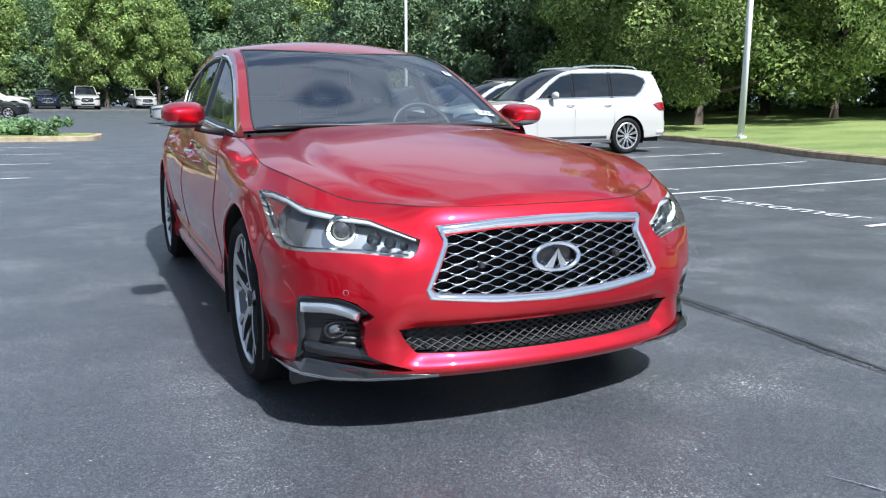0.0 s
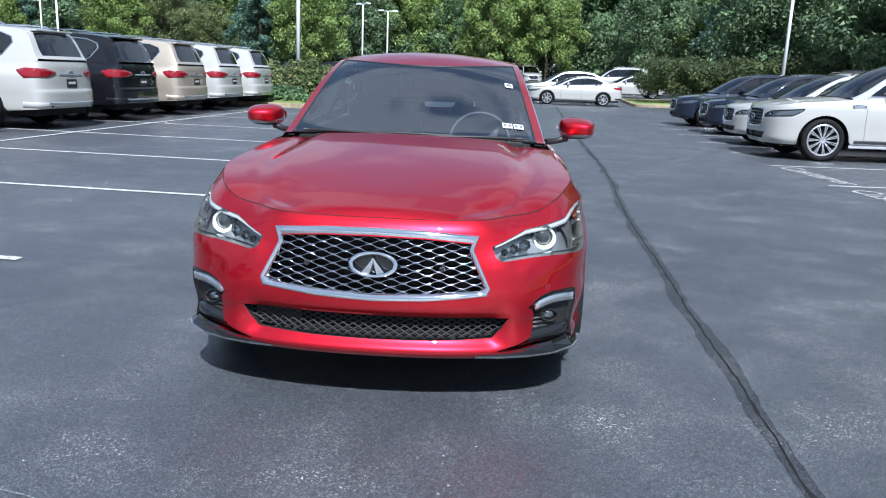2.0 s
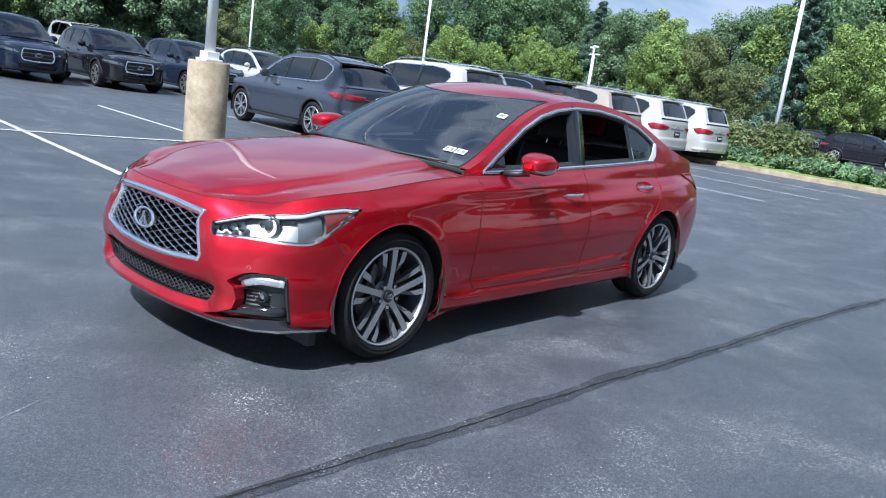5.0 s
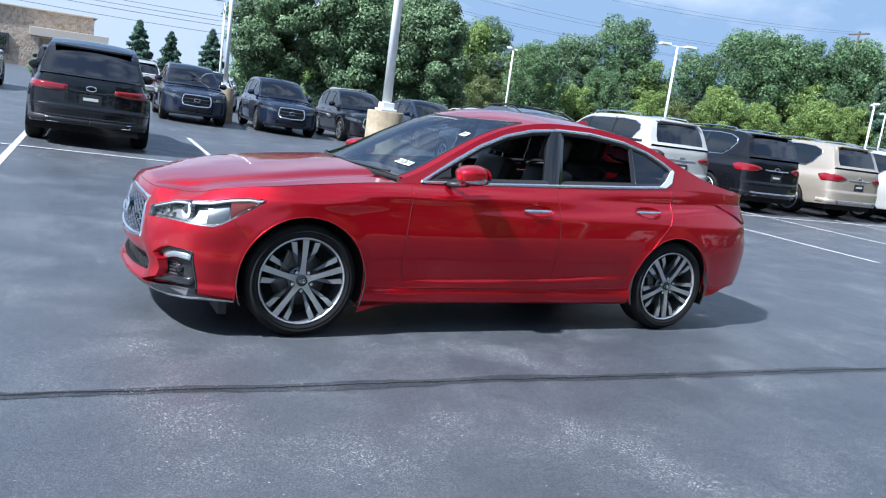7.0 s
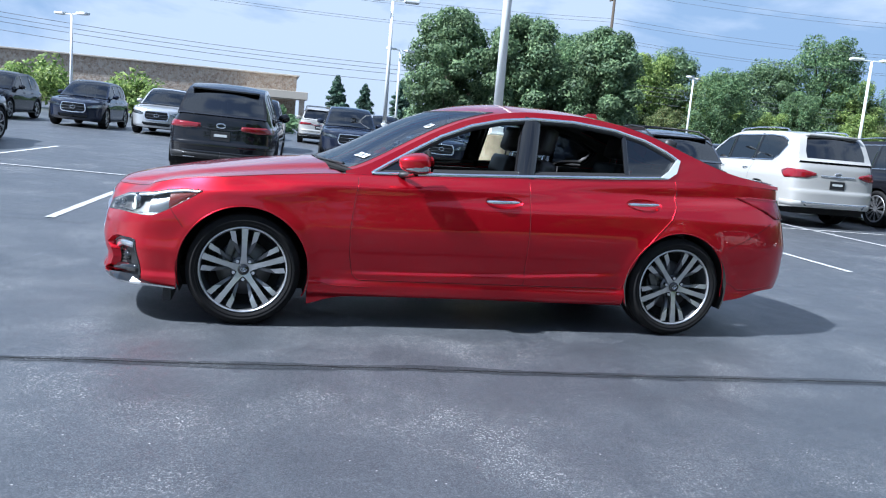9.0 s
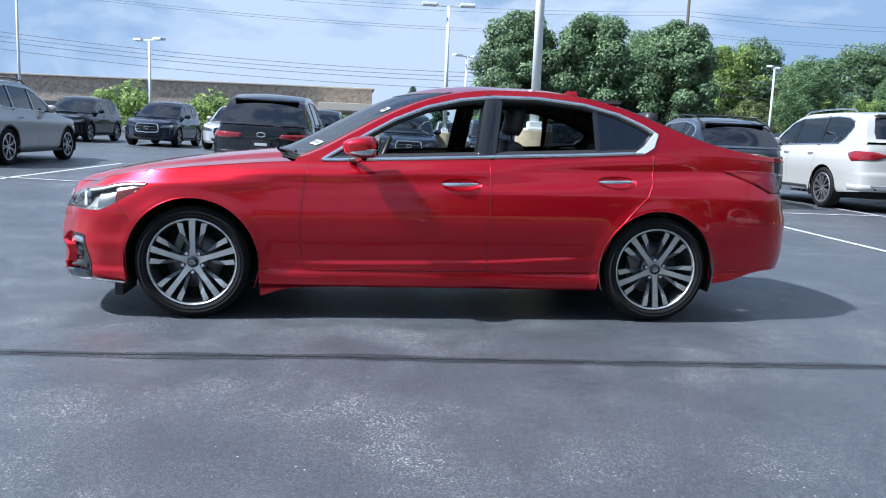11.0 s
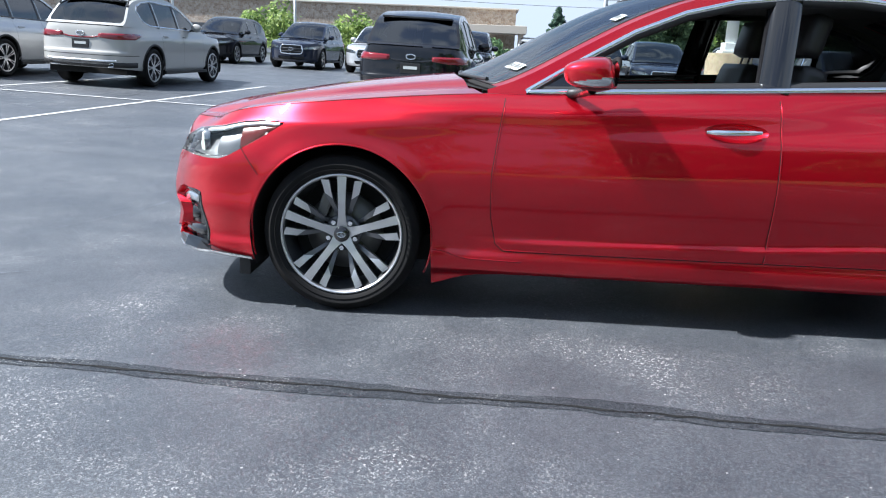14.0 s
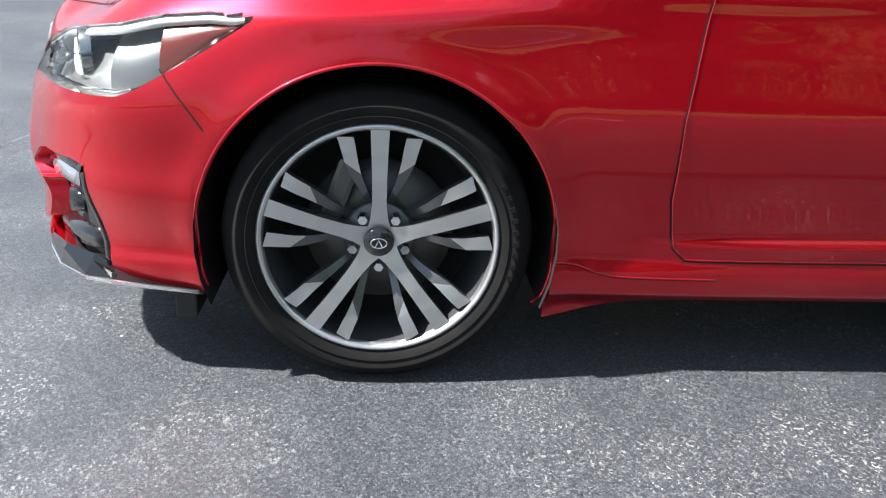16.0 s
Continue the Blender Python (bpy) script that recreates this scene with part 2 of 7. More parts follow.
M["galv"] = material("white_pole_paint", (0.66, 0.68, 0.68), 0.45)
M["lampglass"] = material("lamp_diffuser", (0.70, 0.72, 0.70), 0.3)
M["wire"] = material("cable_grey", (0.10, 0.105, 0.11), 0.7)
M["bark"] = material("bark", (0.07, 0.055, 0.04), 0.9)
M["leaf_a"] = leaf_material("leaves_mid", (0.088, 0.160, 0.078), (0.215, 0.305, 0.140))
M["leaf_b"] = leaf_material("leaves_dark", (0.092, 0.152, 0.080), (0.220, 0.300, 0.150))
M["leaf_f"] = leaf_material("leaves_hedge", (0.052, 0.080, 0.034), (0.125, 0.160, 0.062), (0.170, 0.130, 0.065))
M["leaf_c"] = leaf_material("leaves_light", (0.135, 0.210, 0.060), (0.330, 0.410, 0.125))
M["leaf_d"] = leaf_material("leaves_blue_conifer", (0.066, 0.125, 0.094), (0.160, 0.240, 0.165))
M["leaf_e"] = leaf_material("leaves_olive", (0.100, 0.138, 0.052), (0.215, 0.250, 0.100), (0.260, 0.210, 0.100))

# ---- building helpers ----
def mesh_object(name, verts, faces, mat, parent=None, smooth=True, label="", normals=None):
    me = bpy.data.meshes.new(name)
    me.from_pydata([tuple(map(float, v)) for v in verts], [], [tuple(map(int, f)) for f in faces])
    for m in (mat if isinstance(mat, (list, tuple)) else [mat]):
        me.materials.append(m)
    if smooth:
        me.polygons.foreach_set("use_smooth", [True] * len(me.polygons))
    me.update()
    if normals is not None:
        me.normals_split_custom_set_from_vertices([tuple(map(float, n)) for n in normals])
    ob = new(name, me)
    if parent is not None:
        ob.parent = parent
    if label:
        tagged(ob, label=label)
    return ob


def part(name, bm, mat, parent=None, label="", smooth=False, bevel=0.0):
    if bevel:
        bmesh.ops.bevel(bm, geom=[e for e in bm.edges if len(e.link_faces) == 2 and e.calc_face_angle(0) > 0.5], offset=bevel, segments=2, affect="EDGES", profile=0.6)
    me = bpy.data.meshes.new(name)
    bm.to_mesh(me)
    bm.free()
    for m in (mat if isinstance(mat, (list, tuple)) else [mat]):
        me.materials.append(m)
    if smooth:
        me.polygons.foreach_set("use_smooth", [True] * len(me.polygons))
    ob = new(name, me)
    if parent is not None:
        ob.parent = parent
    if label:
        tagged(ob, label=label)
    return ob


def box(bm, c, s, m=None):
    r = bmesh.ops.create_cube(bm, size=1.0, matrix=(m or Matrix()) @ Matrix.Translation(c) @ Matrix.Diagonal((*s, 1)))
    return r["verts"]


def tube(bm, r1, r2, depth, m, seg=20, caps=True):
    return bmesh.ops.create_cone(bm, cap_ends=caps, segments=seg, radius1=r1, radius2=r2, depth=depth, matrix=m)["verts"]


def lathe(profile, seg=48, axis="x"):
    """Rings of (distance along the axis, radius), turned about x or z."""
    vs, fs = [], []
    for a, r in profile:
        for i in range(seg):
            c, s = math.cos(2 * math.pi * i / seg), math.sin(2 * math.pi * i / seg)
            vs.append((a, r * c, r * s) if axis == "x" else (r * c, r * s, a))
    for k in range(len(profile) - 1):
        for i in range(seg):
            j = (i + 1) % seg
            fs.append((k * seg + i, k * seg + j, (k + 1) * seg + j, (k + 1) * seg + i))
    return vs, fs


def sweep(points, radius, seg=8, closed=False):
    """A round bar along points."""
    pts = [Vector(p) for p in points]
    vs, fs, n = [], [], len(pts)
    for i, p in enumerate(pts):
        t = (pts[(i + 1) % n] - pts[i - 1]) if closed else (pts[min(i + 1, n - 1)] - pts[max(i - 1, 0)])
        t.normalize()
        u = t.cross(Vector((0, 0, 1)))
        if u.length < 1e-3:
            u = t.cross(Vector((1, 0, 0)))
        u.normalize()
        w = u.cross(t)
        r = radius[i] if isinstance(radius, (list, tuple)) else radius
        for k in range(seg):
            a = 2 * math.pi * k / seg
            vs.append(p + (u * math.cos(a) + w * math.sin(a)) * r)
    for i in range(n if closed else n - 1):
        for k in range(seg):
            a, b = i * seg + k, i * seg + (k + 1) % seg
            c, d = ((i + 1) % n) * seg + (k + 1) % seg, ((i + 1) % n) * seg + k
            fs.append((a, b, c, d))
    if not closed:
        fs += [tuple(range(seg)), tuple(range((n - 1) * seg, n * seg))[::-1]]
    return vs, fs


def curve(xs, ys, ease=0.0):
    """A smooth function through the given values (cubic, no overshoot), its bends eased over a width."""
    if ease:
        raw, n = curve(xs, ys), 900
        lo, hi = float(xs[0]), float(xs[-1])
        g = np.linspace(lo, hi, n)
        step = g[1] - g[0]
        k = int(3 * ease / step) + 1
        w = np.exp(-0.5 * (np.arange(-k, k + 1) * step / ease) ** 2)
        v = raw(g)
        pad = np.concatenate([2 * v[0] - v[k:0:-1], v, 2 * v[-1] - v[-2:-k - 2:-1]])
        v = np.convolve(pad, w / w.sum(), "valid")
        slope = np.gradient(v, step)

        def eased(x):
            x = np.clip(np.asarray(x, float), lo, hi)
            i = np.clip(((x - lo) / step).astype(int), 0, n - 2)
            t = (x - g[i]) / step
            return ((1 + 2 * t) * (1 - t) ** 2 * v[i] + t * (1 - t) ** 2 * step * slope[i] + t * t * (3 - 2 * t) * v[i + 1] + t * t * (t - 1) * step * slope[i + 1])
        return eased
    xs, ys = np.array(xs, float), np.array(ys, float)
    h = np.diff(xs)
    d = np.diff(ys) / h
    m = np.zeros(len(xs))
    m[0], m[-1] = d[0], d[-1]
    for i in range(1, len(xs) - 1):
        if d[i - 1] * d[i] > 0:
            w1, w2 = 2 * h[i] + h[i - 1], h[i] + 2 * h[i - 1]
            m[i] = (w1 + w2) / (w1 / d[i - 1] + w2 / d[i])

    def f(x):
        x = np.clip(np.asarray(x, float), xs[0], xs[-1])
        i = np.clip(np.searchsorted(xs, x) - 1, 0, len(xs) - 2)
        t = (x - xs[i]) / h[i]
        return ((1 + 2 * t) * (1 - t) ** 2 * ys[i] + t * (1 - t) ** 2 * h[i] * m[i] + t * t * (3 - 2 * t) * ys[i + 1] + t * t * (t - 1) * h[i] * m[i + 1])
    return f


def inside(poly, u, z):
    u, z = np.asarray(u), np.asarray(z)
    hit = np.zeros(u.shape, bool)
    n = len(poly)
    for i in range(n):
        (a, b), (c, d) = poly[i], poly[(i + 1) % n]
        if b == d:
            continue
        cross = (b > z) != (d > z)
        hit ^= cross & (u < (c - a) * (z - b) / (d - b) + a)
    return hit


class Patch:
    """A surface over a grid of two parameters, that can be cut along outlines into panels."""

    def __init__(self, A, B, place):
        self.A, self.B, self.place = A.astype(float).copy(), B.astype(float).copy(), place
        self.snapped = np.zeros(A.shape, int)
        self.cuts = []

    def cut(self, name, poly, corners=True):
        A, B = self.A, self.B
        da = np.abs(np.gradient(A, axis=0)) + 1e-5
        db = np.abs(np.gradient(B, axis=1)) + 1e-5
        free = self.snapped == 0
        best = np.full(A.shape, 9.0)
        na, nb = A.copy(), B.copy()
        for i in range(len(poly)):
            (a0, b0), (a1, b1) = poly[i], poly[(i + 1) % len(poly)]
            ex, ey = (a1 - a0) / da, (b1 - b0) / db
            px, py = (A - a0) / da, (B - b0) / db
            t = np.clip((px * ex + py * ey) / (ex * ex + ey * ey + 1e-12), 0, 1)
            d = np.hypot(px - t * ex, py - t * ey)
            up = (d < best) & free
            best[up] = d[up]
            na[up], nb[up] = (a0 + t * (a1 - a0))[up], (b0 + t * (b1 - b0))[up]
        # keep the ends of the sheet on its border
        near = (best < 0.56) & free
        near[0, :] &= np.abs(na[0, :] - A[0, :]) < 1e-4
        near[-1, :] &= np.abs(na[-1, :] - A[-1, :]) < 1e-4
        near[:, 0] = False
        near[:, -1] = False
        A[near], B[near] = na[near], nb[near]
        self.snapped[near] = len(self.cuts) + 1
        self.cuts.append((name, list(poly)))
        return self

    def panels(self):
        n, m = self.A.shape
        pos = self.place(self.A, self.B)
        idx = np.arange(n * m).reshape(n, m)
        q = np.stack([idx[:-1, :-1], idx[1:, :-1], idx[1:, 1:], idx[:-1, 1:]], -1).reshape(-1, 4)
        s = self.snapped.ravel()
        both = (s[q[:, 0]] > 0) & (s[q[:, 2]] > 0)
        tri = np.where(both[:, None], np.concatenate([q[:, [0, 1, 2]], q[:, [0, 2, 3]]], 1), np.concatenate([q[:, [0, 1, 3]], q[:, [1, 2, 3]]], 1)).reshape(-1, 3)
        ca, cb = self.A.ravel()[tri].mean(1), self.B.ravel()[tri].mean(1)
        owner = np.zeros(len(tri), int)
        for k, (_, poly) in enumerate(self.cuts):
            owner[(owner == 0) & inside(poly, ca, cb)] = k + 1
        pts = pos.reshape(-1, 3)
        e = 0.006
        nrm = np.cross(self.place(self.A + e, self.B) - self.place(self.A - e, self.B), self.place(self.A, self.B + e) - self.place(self.A, self.B - e)).reshape(-1, 3)
        nrm /= np.linalg.norm(nrm, axis=1, keepdims=True) + 1e-12
        if ((pts - np.array([0, 0, 0.6])) * nrm).sum() < 0:
            nrm = -nrm
        fn = np.cross(pts[tri[:, 1]] - pts[tri[:, 0]], pts[tri[:, 2]] - pts[tri[:, 0]])
        if (fn * nrm[tri[:, 0]]).sum() < 0:
            tri = tri[:, ::-1]
        self.normals = {}
        out = {}
        for k in range(len(self.cuts) + 1):
            name = "rest" if k == 0 else self.cuts[k - 1][0]
            t = tri[owner == k]
            if len(t) == 0:
                continue
            used, inv = np.unique(t, return_inverse=True)
            v, f = pts[used], inv.reshape(-1, 3)
            self.normals[name] = nrm[used]
            if name in out:
                v0, f0 = out[name]
                out[name] = (np.concatenate([v0, v]), np.concatenate([f0, f + len(v0)]))
            else:
                out[name] = (v, f)
        return out


def mirrored(v, f):
    w = v.copy()
    w[:, 0] *= -1
    return w, f[:, ::-1]


def joined(*sheets):
    vs, fs, k = [], [], 0
    for v, f in sheets:
        vs.append(np.asarray(v, float))
        fs += [tuple(int(i) + k for i in p) for p in f]
        k += len(v)
    return np.concatenate(vs), fs


def normals_of(v, f):
    n = np.zeros_like(v)
    fn = np.cross(v[f[:, 1]] - v[f[:, 0]], v[f[:, 2]] - v[f[:, 0]])
    for k in range(3):
        np.add.at(n, f[:, k], fn)
    return n / (np.linalg.norm(n, axis=1, keepdims=True) + 1e-12)


def recess(v, f, depth, bottom=True):
    """Walls from the rim of a panel inwards, and a floor at that depth."""
    nn = normals_of(v, f)
    nn = nn * 0.35 + nn.mean(0) / np.linalg.norm(nn.mean(0)) * 0.65
    w = v - nn * depth
    edges = {}
    for t in f:
        for a, b in ((t[0], t[1]), (t[1], t[2]), (t[2], t[0])):
            edges[(int(a), int(b))] = 1
    rim = [(a, b) for a, b in edges if (b, a) not in edges]
    n = len(v)
    faces = [(a, a + n, b + n, b) for a, b in rim]
    if bottom:
        faces += [tuple(int(i) + n for i in t) for t in f]
    return np.concatenate([v, w]), faces


def thick(v, f, depth):
    """A panel with a turned-in edge."""
    a, b = recess(v, f, depth, False)
    return a, [tuple(int(i) for i in t) for t in f] + b

# ---- ground ----
def soft(v, w):
    return w * math.log1p(math.exp(min(v / w, 60)))


def ground_z(x, y):
    k = min(1, max(0, (-x - 1.0) / 2.0))
    k = k * k * (3 - 2 * k)
    back = min(y, 75)
    return 0.024 * k * soft(-max(y, -45) - 0.35 * max(x, -60) - 1.0, 1.2) + 0.021 * soft(back - 38, 3) + 0.015 * soft(min(x, 40) - 7, 1.5) - 0.0045


gx = np.unique(np.concatenate([np.arange(-14, 16.1, 0.5), np.arange(-60, 50.1, 2.5), np.linspace(-900, 900, 41)]).round(3))
gy = np.unique(np.concatenate([np.arange(-14, 24.1, 0.5), np.arange(-60, 110.1, 2.5), np.linspace(-900, 900, 41)]).round(3))
gv = [(x, y, ground_z(x, y)) for x in gx for y in gy]
gn = len(gy)
gf = [(i * gn + j, (i + 1) * gn + j, (i + 1) * gn + j + 1, i * gn + j + 1) for i in range(len(gx) - 1) for j in range(gn - 1)]
tagged(mesh_object("ground", gv, gf, M["asphalt"]), "dark worn asphalt of a parking lot with pale aggregate patches", "ground", kind="structure")


def draped(points, widths, lift):
    """A flat strip over the ground through points."""
    vs, fs = [], []
    n = len(points)
    for i, (x, y) in enumerate(points):
        a, b = points[max(i - 1, 0)], points[min(i + 1, n - 1)]
        d = Vector((b[0] - a[0], b[1] - a[1])).normalized()
        w = widths[i] if isinstance(widths, (list, tuple)) else (widths / 2, widths / 2)
        for s, k in ((1, w[0]), (-1, w[1])):
            px, py = x - s * d.y * k, y + s * d.x * k
            vs.append((px, py, ground_z(px, py) + lift))
    for i in range(n - 1):
        fs.append((2 * i, 2 * i + 1, 2 * i + 3, 2 * i + 2))
    return vs, fs


def line(p, q, width=0.088, name="stall_line", lift=0.006):
    n = max(2, int(math.dist(p, q) / 0.5))
    v, f = draped([(p[0] + (q[0] - p[0]) * i / n, p[1] + (q[1] - p[1]) * i / n) for i in range(n + 1)], width, lift)
    return tagged(mesh_object(name, v, f, M["line"], smooth=False), "white painted stall line on the asphalt", "road marking", "parking stall lines", "thing")


LOT = ((-2.45, 0.0), (-0.9983, 0.058), (0.058, 0.9983))


def lot(a, b):
    return (LOT[0][0] + a * LOT[1][0] + b * LOT[2][0], LOT[0][1] + a * LOT[1][1] + b * LOT[2][1])


for k in range(-6, 8):
    b = -3.40 + 3.0 * k
    line(lot(0.17, b), lot(10.6, b))
line(lot(5.25, -24), lot(5.25, 17.5), lift=0.010)
for y in (0.35, 3.20, 6.05, 8.62, 11.05, 13.5, 16.0, 18.2, 20.6):
    line((5.18 + 0.02 * y, y), (10.3 + 0.25 * y * 0.6, y + 0.12))

# words painted in the stalls
for yc, xc in ((1.72, 5.30), (4.56, 5.34), (7.30, 5.38)):
    cu = bpy.data.curves.new("marking", "FONT")
    cu.body = "Customer"
    cu.size = 0.52
    cu.align_x = "CENTER"
    tmp = bpy.data.objects.new("tmp", cu)
    me = bpy.data.meshes.new_from_object(tmp)
    bpy.data.objects.remove(tmp)
    m = Matrix.Translation((xc + 0.10, yc, 0)) @ Matrix.Rotation(radians(-90 + 5), 4, "Z")
    for v in me.vertices:
        p = m @ v.co
        v.co = (p.x, p.y, ground_z(p.x, p.y) + 0.007)
    me.materials.append(M["line"])
    tagged(new("painted_word", me), "white painted word Customer in a parking stall", "road marking", "painted stall words", "thing")

# the long sealed joint beside the sedan
random.seed(5)
jy = np.arange(-9.0, 33.0, 0.06)
jx = np.convolve(np.interp(np.arange(-12.0, 36.01, 0.06), [-12, -9, -3, -2.3, -1.1, 1, 3, 6, 17, 21, 33, 36], [1.16, 1.3, 1.58, 1.60, 1.66, 1.80, 1.88, 2.20, 2.69, 2.95, 3.6, 3.76]), np.ones(51) / 51, "same")[50:50 + len(jy)]
jp = [(float(x) + 0.02 * noise.noise((y * 0.9, 3.1, 0)) + 0.012 * noise.noise((y * 5, 1.7, 0)), float(y)) for x, y in zip(jx, jy)]
wd = [(0.048 + 0.045 * noise.noise((y * 1.3, 8, 0)) + 0.015 * noise.noise((y * 11, 4, 0)), 0.045 + 0.045 * noise.noise((y * 1.1, 19, 0)) + 0.015 * noise.noise((y * 9, 7, 0))) for _, y in jp]
v, f = draped(jp, [(max(0.012, a), max(0.012, b)) for a, b in wd], 0.002)
tagged(mesh_object("joint_seal", v, f, M["tar"], smooth=False), "dark tar seal along a joint in the asphalt", "crack", kind="structure")
jc = [(x + 0.010 * noise.noise((y * 13, 5, 2)), y) for x, y in jp]
v, f = draped(jc, [(max(0.002, 0.005 + 0.012 * noise.noise((y * 7, 2, 0))), max(0.002, 0.005 + 0.012 * noise.noise((y * 8, 6, 0)))) for _, y in jp], 0.0045)
tagged(mesh_object("joint_crack", v, f, M["crack"], smooth=False), "ragged open crack along the joint", "crack", kind="structure")
cross_pts = [lot(0.02 + 0.03 * noise.noise((b * 1.3, 0, 9)), b) for b in np.arange(-14.0, -1.6, 0.15)]
v, f = draped(cross_pts, [(0.002 + 0.008 * abs(noise.noise((k * 0.37, 4, 1))), 0.002 + 0.008 * abs(noise.noise((k * 0.31, 9, 1)))) for k in range(len(cross_pts))], 0.004)
tagged(mesh_object("edge_joint", v, f, M["joint"], smooth=False), "thin dark joint in the asphalt before the stalls", "crack", kind="structure")

# pale scuffs on the asphalt
for pts in ([(-1.30, -3.05), (-0.98, -3.12), (-0.60, -3.24), (-0.30, -3.36)], [(-2.9, -3.3), (-2.55, -3.42), (-2.2, -3.47)], [(0.55, -3.0), (0.75, -3.35), (0.9, -3.62)]):
    fine = [(a[0] + (b[0] - a[0]) * k / 14, a[1] + (b[1] - a[1]) * k / 14) for a, b in zip(pts[:-1], pts[1:]) for k in range(14)]
    fine = [(x + 0.02 * noise.noise((x * 6, y * 6, 1)), y + 0.02 * noise.noise((x * 6, y * 6, 4))) for x, y in fine]
    v, f = draped(fine, [(0.002 + 0.010 * abs(noise.noise((k * 0.9, 3, 2))), 0.002 + 0.010 * abs(noise.noise((k * 0.8, 8, 2)))) for k in range(len(fine))], 0.003)
    tagged(mesh_object("scuff_mark", v, f, M["scuff"], smooth=False), "faint pale scuff on the asphalt", "scuff", kind="structure")

# ---- vehicles: front towards -y, left side towards +x, wheels on z = 0 ----
class Shape:
    """The sheet metal of one vehicle: plan outline, section and roof lines."""

    def __init__(self, plan, side, front, rear, sill, top, belt_x, rail, lean, arches, corner=None, swage=None, flare=0.0, shoulder=None, relief=()):
        whole = [(-x, y) for x, y in plan[3:0:-1]] + list(plan) + [(-x, y) for x, y in plan[-2:-5:-1]]
        px, py = np.array([p[0] for p in whole]), np.array([p[1] for p in whole])
        k = np.arange(len(whole), dtype=float) - 3
        fx, fy = curve(k, px, 0.45), curve(k, py, 0.45)
        kk = np.linspace(0, len(plan) - 1, 1600)
        x, y = fx(kk), fy(kk)
        self.u = np.concatenate([[0], np.cumsum(np.hypot(np.diff(x), np.diff(y)))])
        self.x, self.y = x, y
        tx, ty = np.gradient(x, self.u), np.gradient(y, self.u)
        ln = np.hypot(tx, ty)
        self.nx, self.ny = ty / ln, -tx / ln      # outward
        self.length = self.u[-1]
        self.side, self.front, self.rear = (curve(*zip(*t), 0.010) for t in (side, front, rear))
        self.sill, self.top, self.belt_x, self.rail = (curve(*zip(*t), w) for t, w in ((sill, 0.02), (top, 0.07), (belt_x, 0.10), (rail, 0.05)))
        self.lean, self.arches = lean, arches
        self.corner = None
        if corner:
            wu, wz = corner
            self.corner = (curve(*zip(*[(self.ux(a) if kind == "x" else self.uy(a), b) for kind, a, b in wu]), 0.05), curve(*zip(*wz), 0.012))
        self.relief = [(curve(*zip(*[(self.ux(a), b) for a, b in across]), 0.02), curve(*zip(*up), 0.010)) for across, up in relief]
        self.swage = swage and [(curve(*zip(*line), 0.08), curve(*zip(*amp), 0.08), w) for line, amp, w in swage]
        self.flare = flare
        self.shoulder = shoulder and (curve(*zip(*shoulder[0]), 0.008), curve(*zip(*shoulder[1]), 0.08))

    def uy(self, y):
        return float(np.interp(y, self.y, self.u))

    def ux(self, x):
        h = int(np.argmax(self.x))
        return float(np.interp(x, self.x[:h], self.u[:h]))

    def ux_rear(self, x):
        h = int(np.argmax(self.x))
        return float(np.interp(-x, -self.x[h:], self.u[h:]))

    def at_u(self, u):
        return tuple(np.interp(u, self.u, a) for a in (self.x, self.y, self.nx, self.ny))

    def skin(self, u, z, out=0.0):
        x, y, nx, ny = self.at_u(u)
        wf = np.clip(-ny, 0, 1) ** 1.5
        wr = np.clip(ny, 0, 1) ** 1.5
        ins = self.side(z) * (1 - wf - wr) + self.front(z) * wf + self.rear(z) * wr
        if self.corner:
            ins = ins + self.corner[0](u) * self.corner[1](z)
        for across, up in self.relief:
            ins = ins + across(u) * up(z)
        if self.swage:
            for line, amp, w in self.swage:
                d = (z - line(y)) / w
                ins = ins - amp(y) * np.where(d > 0, np.exp(-d * d * 3.0), np.exp(-d * d * 0.35)) * (1 - wf) * (1 - wr)
        if self.shoulder:
            ins = ins + self.shoulder[1](y) * self.shoulder[0](z - self.top(y)) * (1 - wf) * (1 - wr)
        if self.flare:
            for yc, zc, r in self.arches:
                d = np.hypot(y - yc, z - zc) - r
                ins = ins - self.flare * np.exp(-(d / 0.045) ** 2) * (1 - wf) * (1 - wr)
        return np.stack([np.maximum(x - nx * (ins - out), 0) if out == 0 else x - nx * (ins - out), y - ny * (ins - out), z + 0 * u], -1)

    def bottom(self, u):
        _, y, nx, ny = self.at_u(u)
        z = self.sill(y)
        for yc, zc, r in self.arches:
            d = r * r - (y - yc) ** 2
            z = np.where((d > 0) & (nx > 0.5), np.maximum(z, zc + np.sqrt(np.maximum(d, 0))), z)
        return z

    def sheet(self, us, rows):
        us = np.asarray(us)
        zb, zt = self.bottom(us), self.top(self.at_u(us)[1])
        v = np.linspace(0, 1, rows)
        # the lower edge follows the arches, the rows above it run on evenly
        d = us[:, None] - us[None, :]
        k = np.exp(-(d / 0.13) ** 2) * np.gradient(us)[None, :]
        zs = (k * zb[None, :]).sum(1) / k.sum(1)
        w = np.clip(v / 0.4, 0, 1)
        w = w * w * (3 - 2 * w)
        B = zb[:, None] * (1 - w)[None, :] + zs[:, None] * w[None, :]
        Z = B + (zt[:, None] - B) * v[None, :]
        U = np.repeat(us[:, None], rows, 1)
        return Patch(U, Z, self.skin)

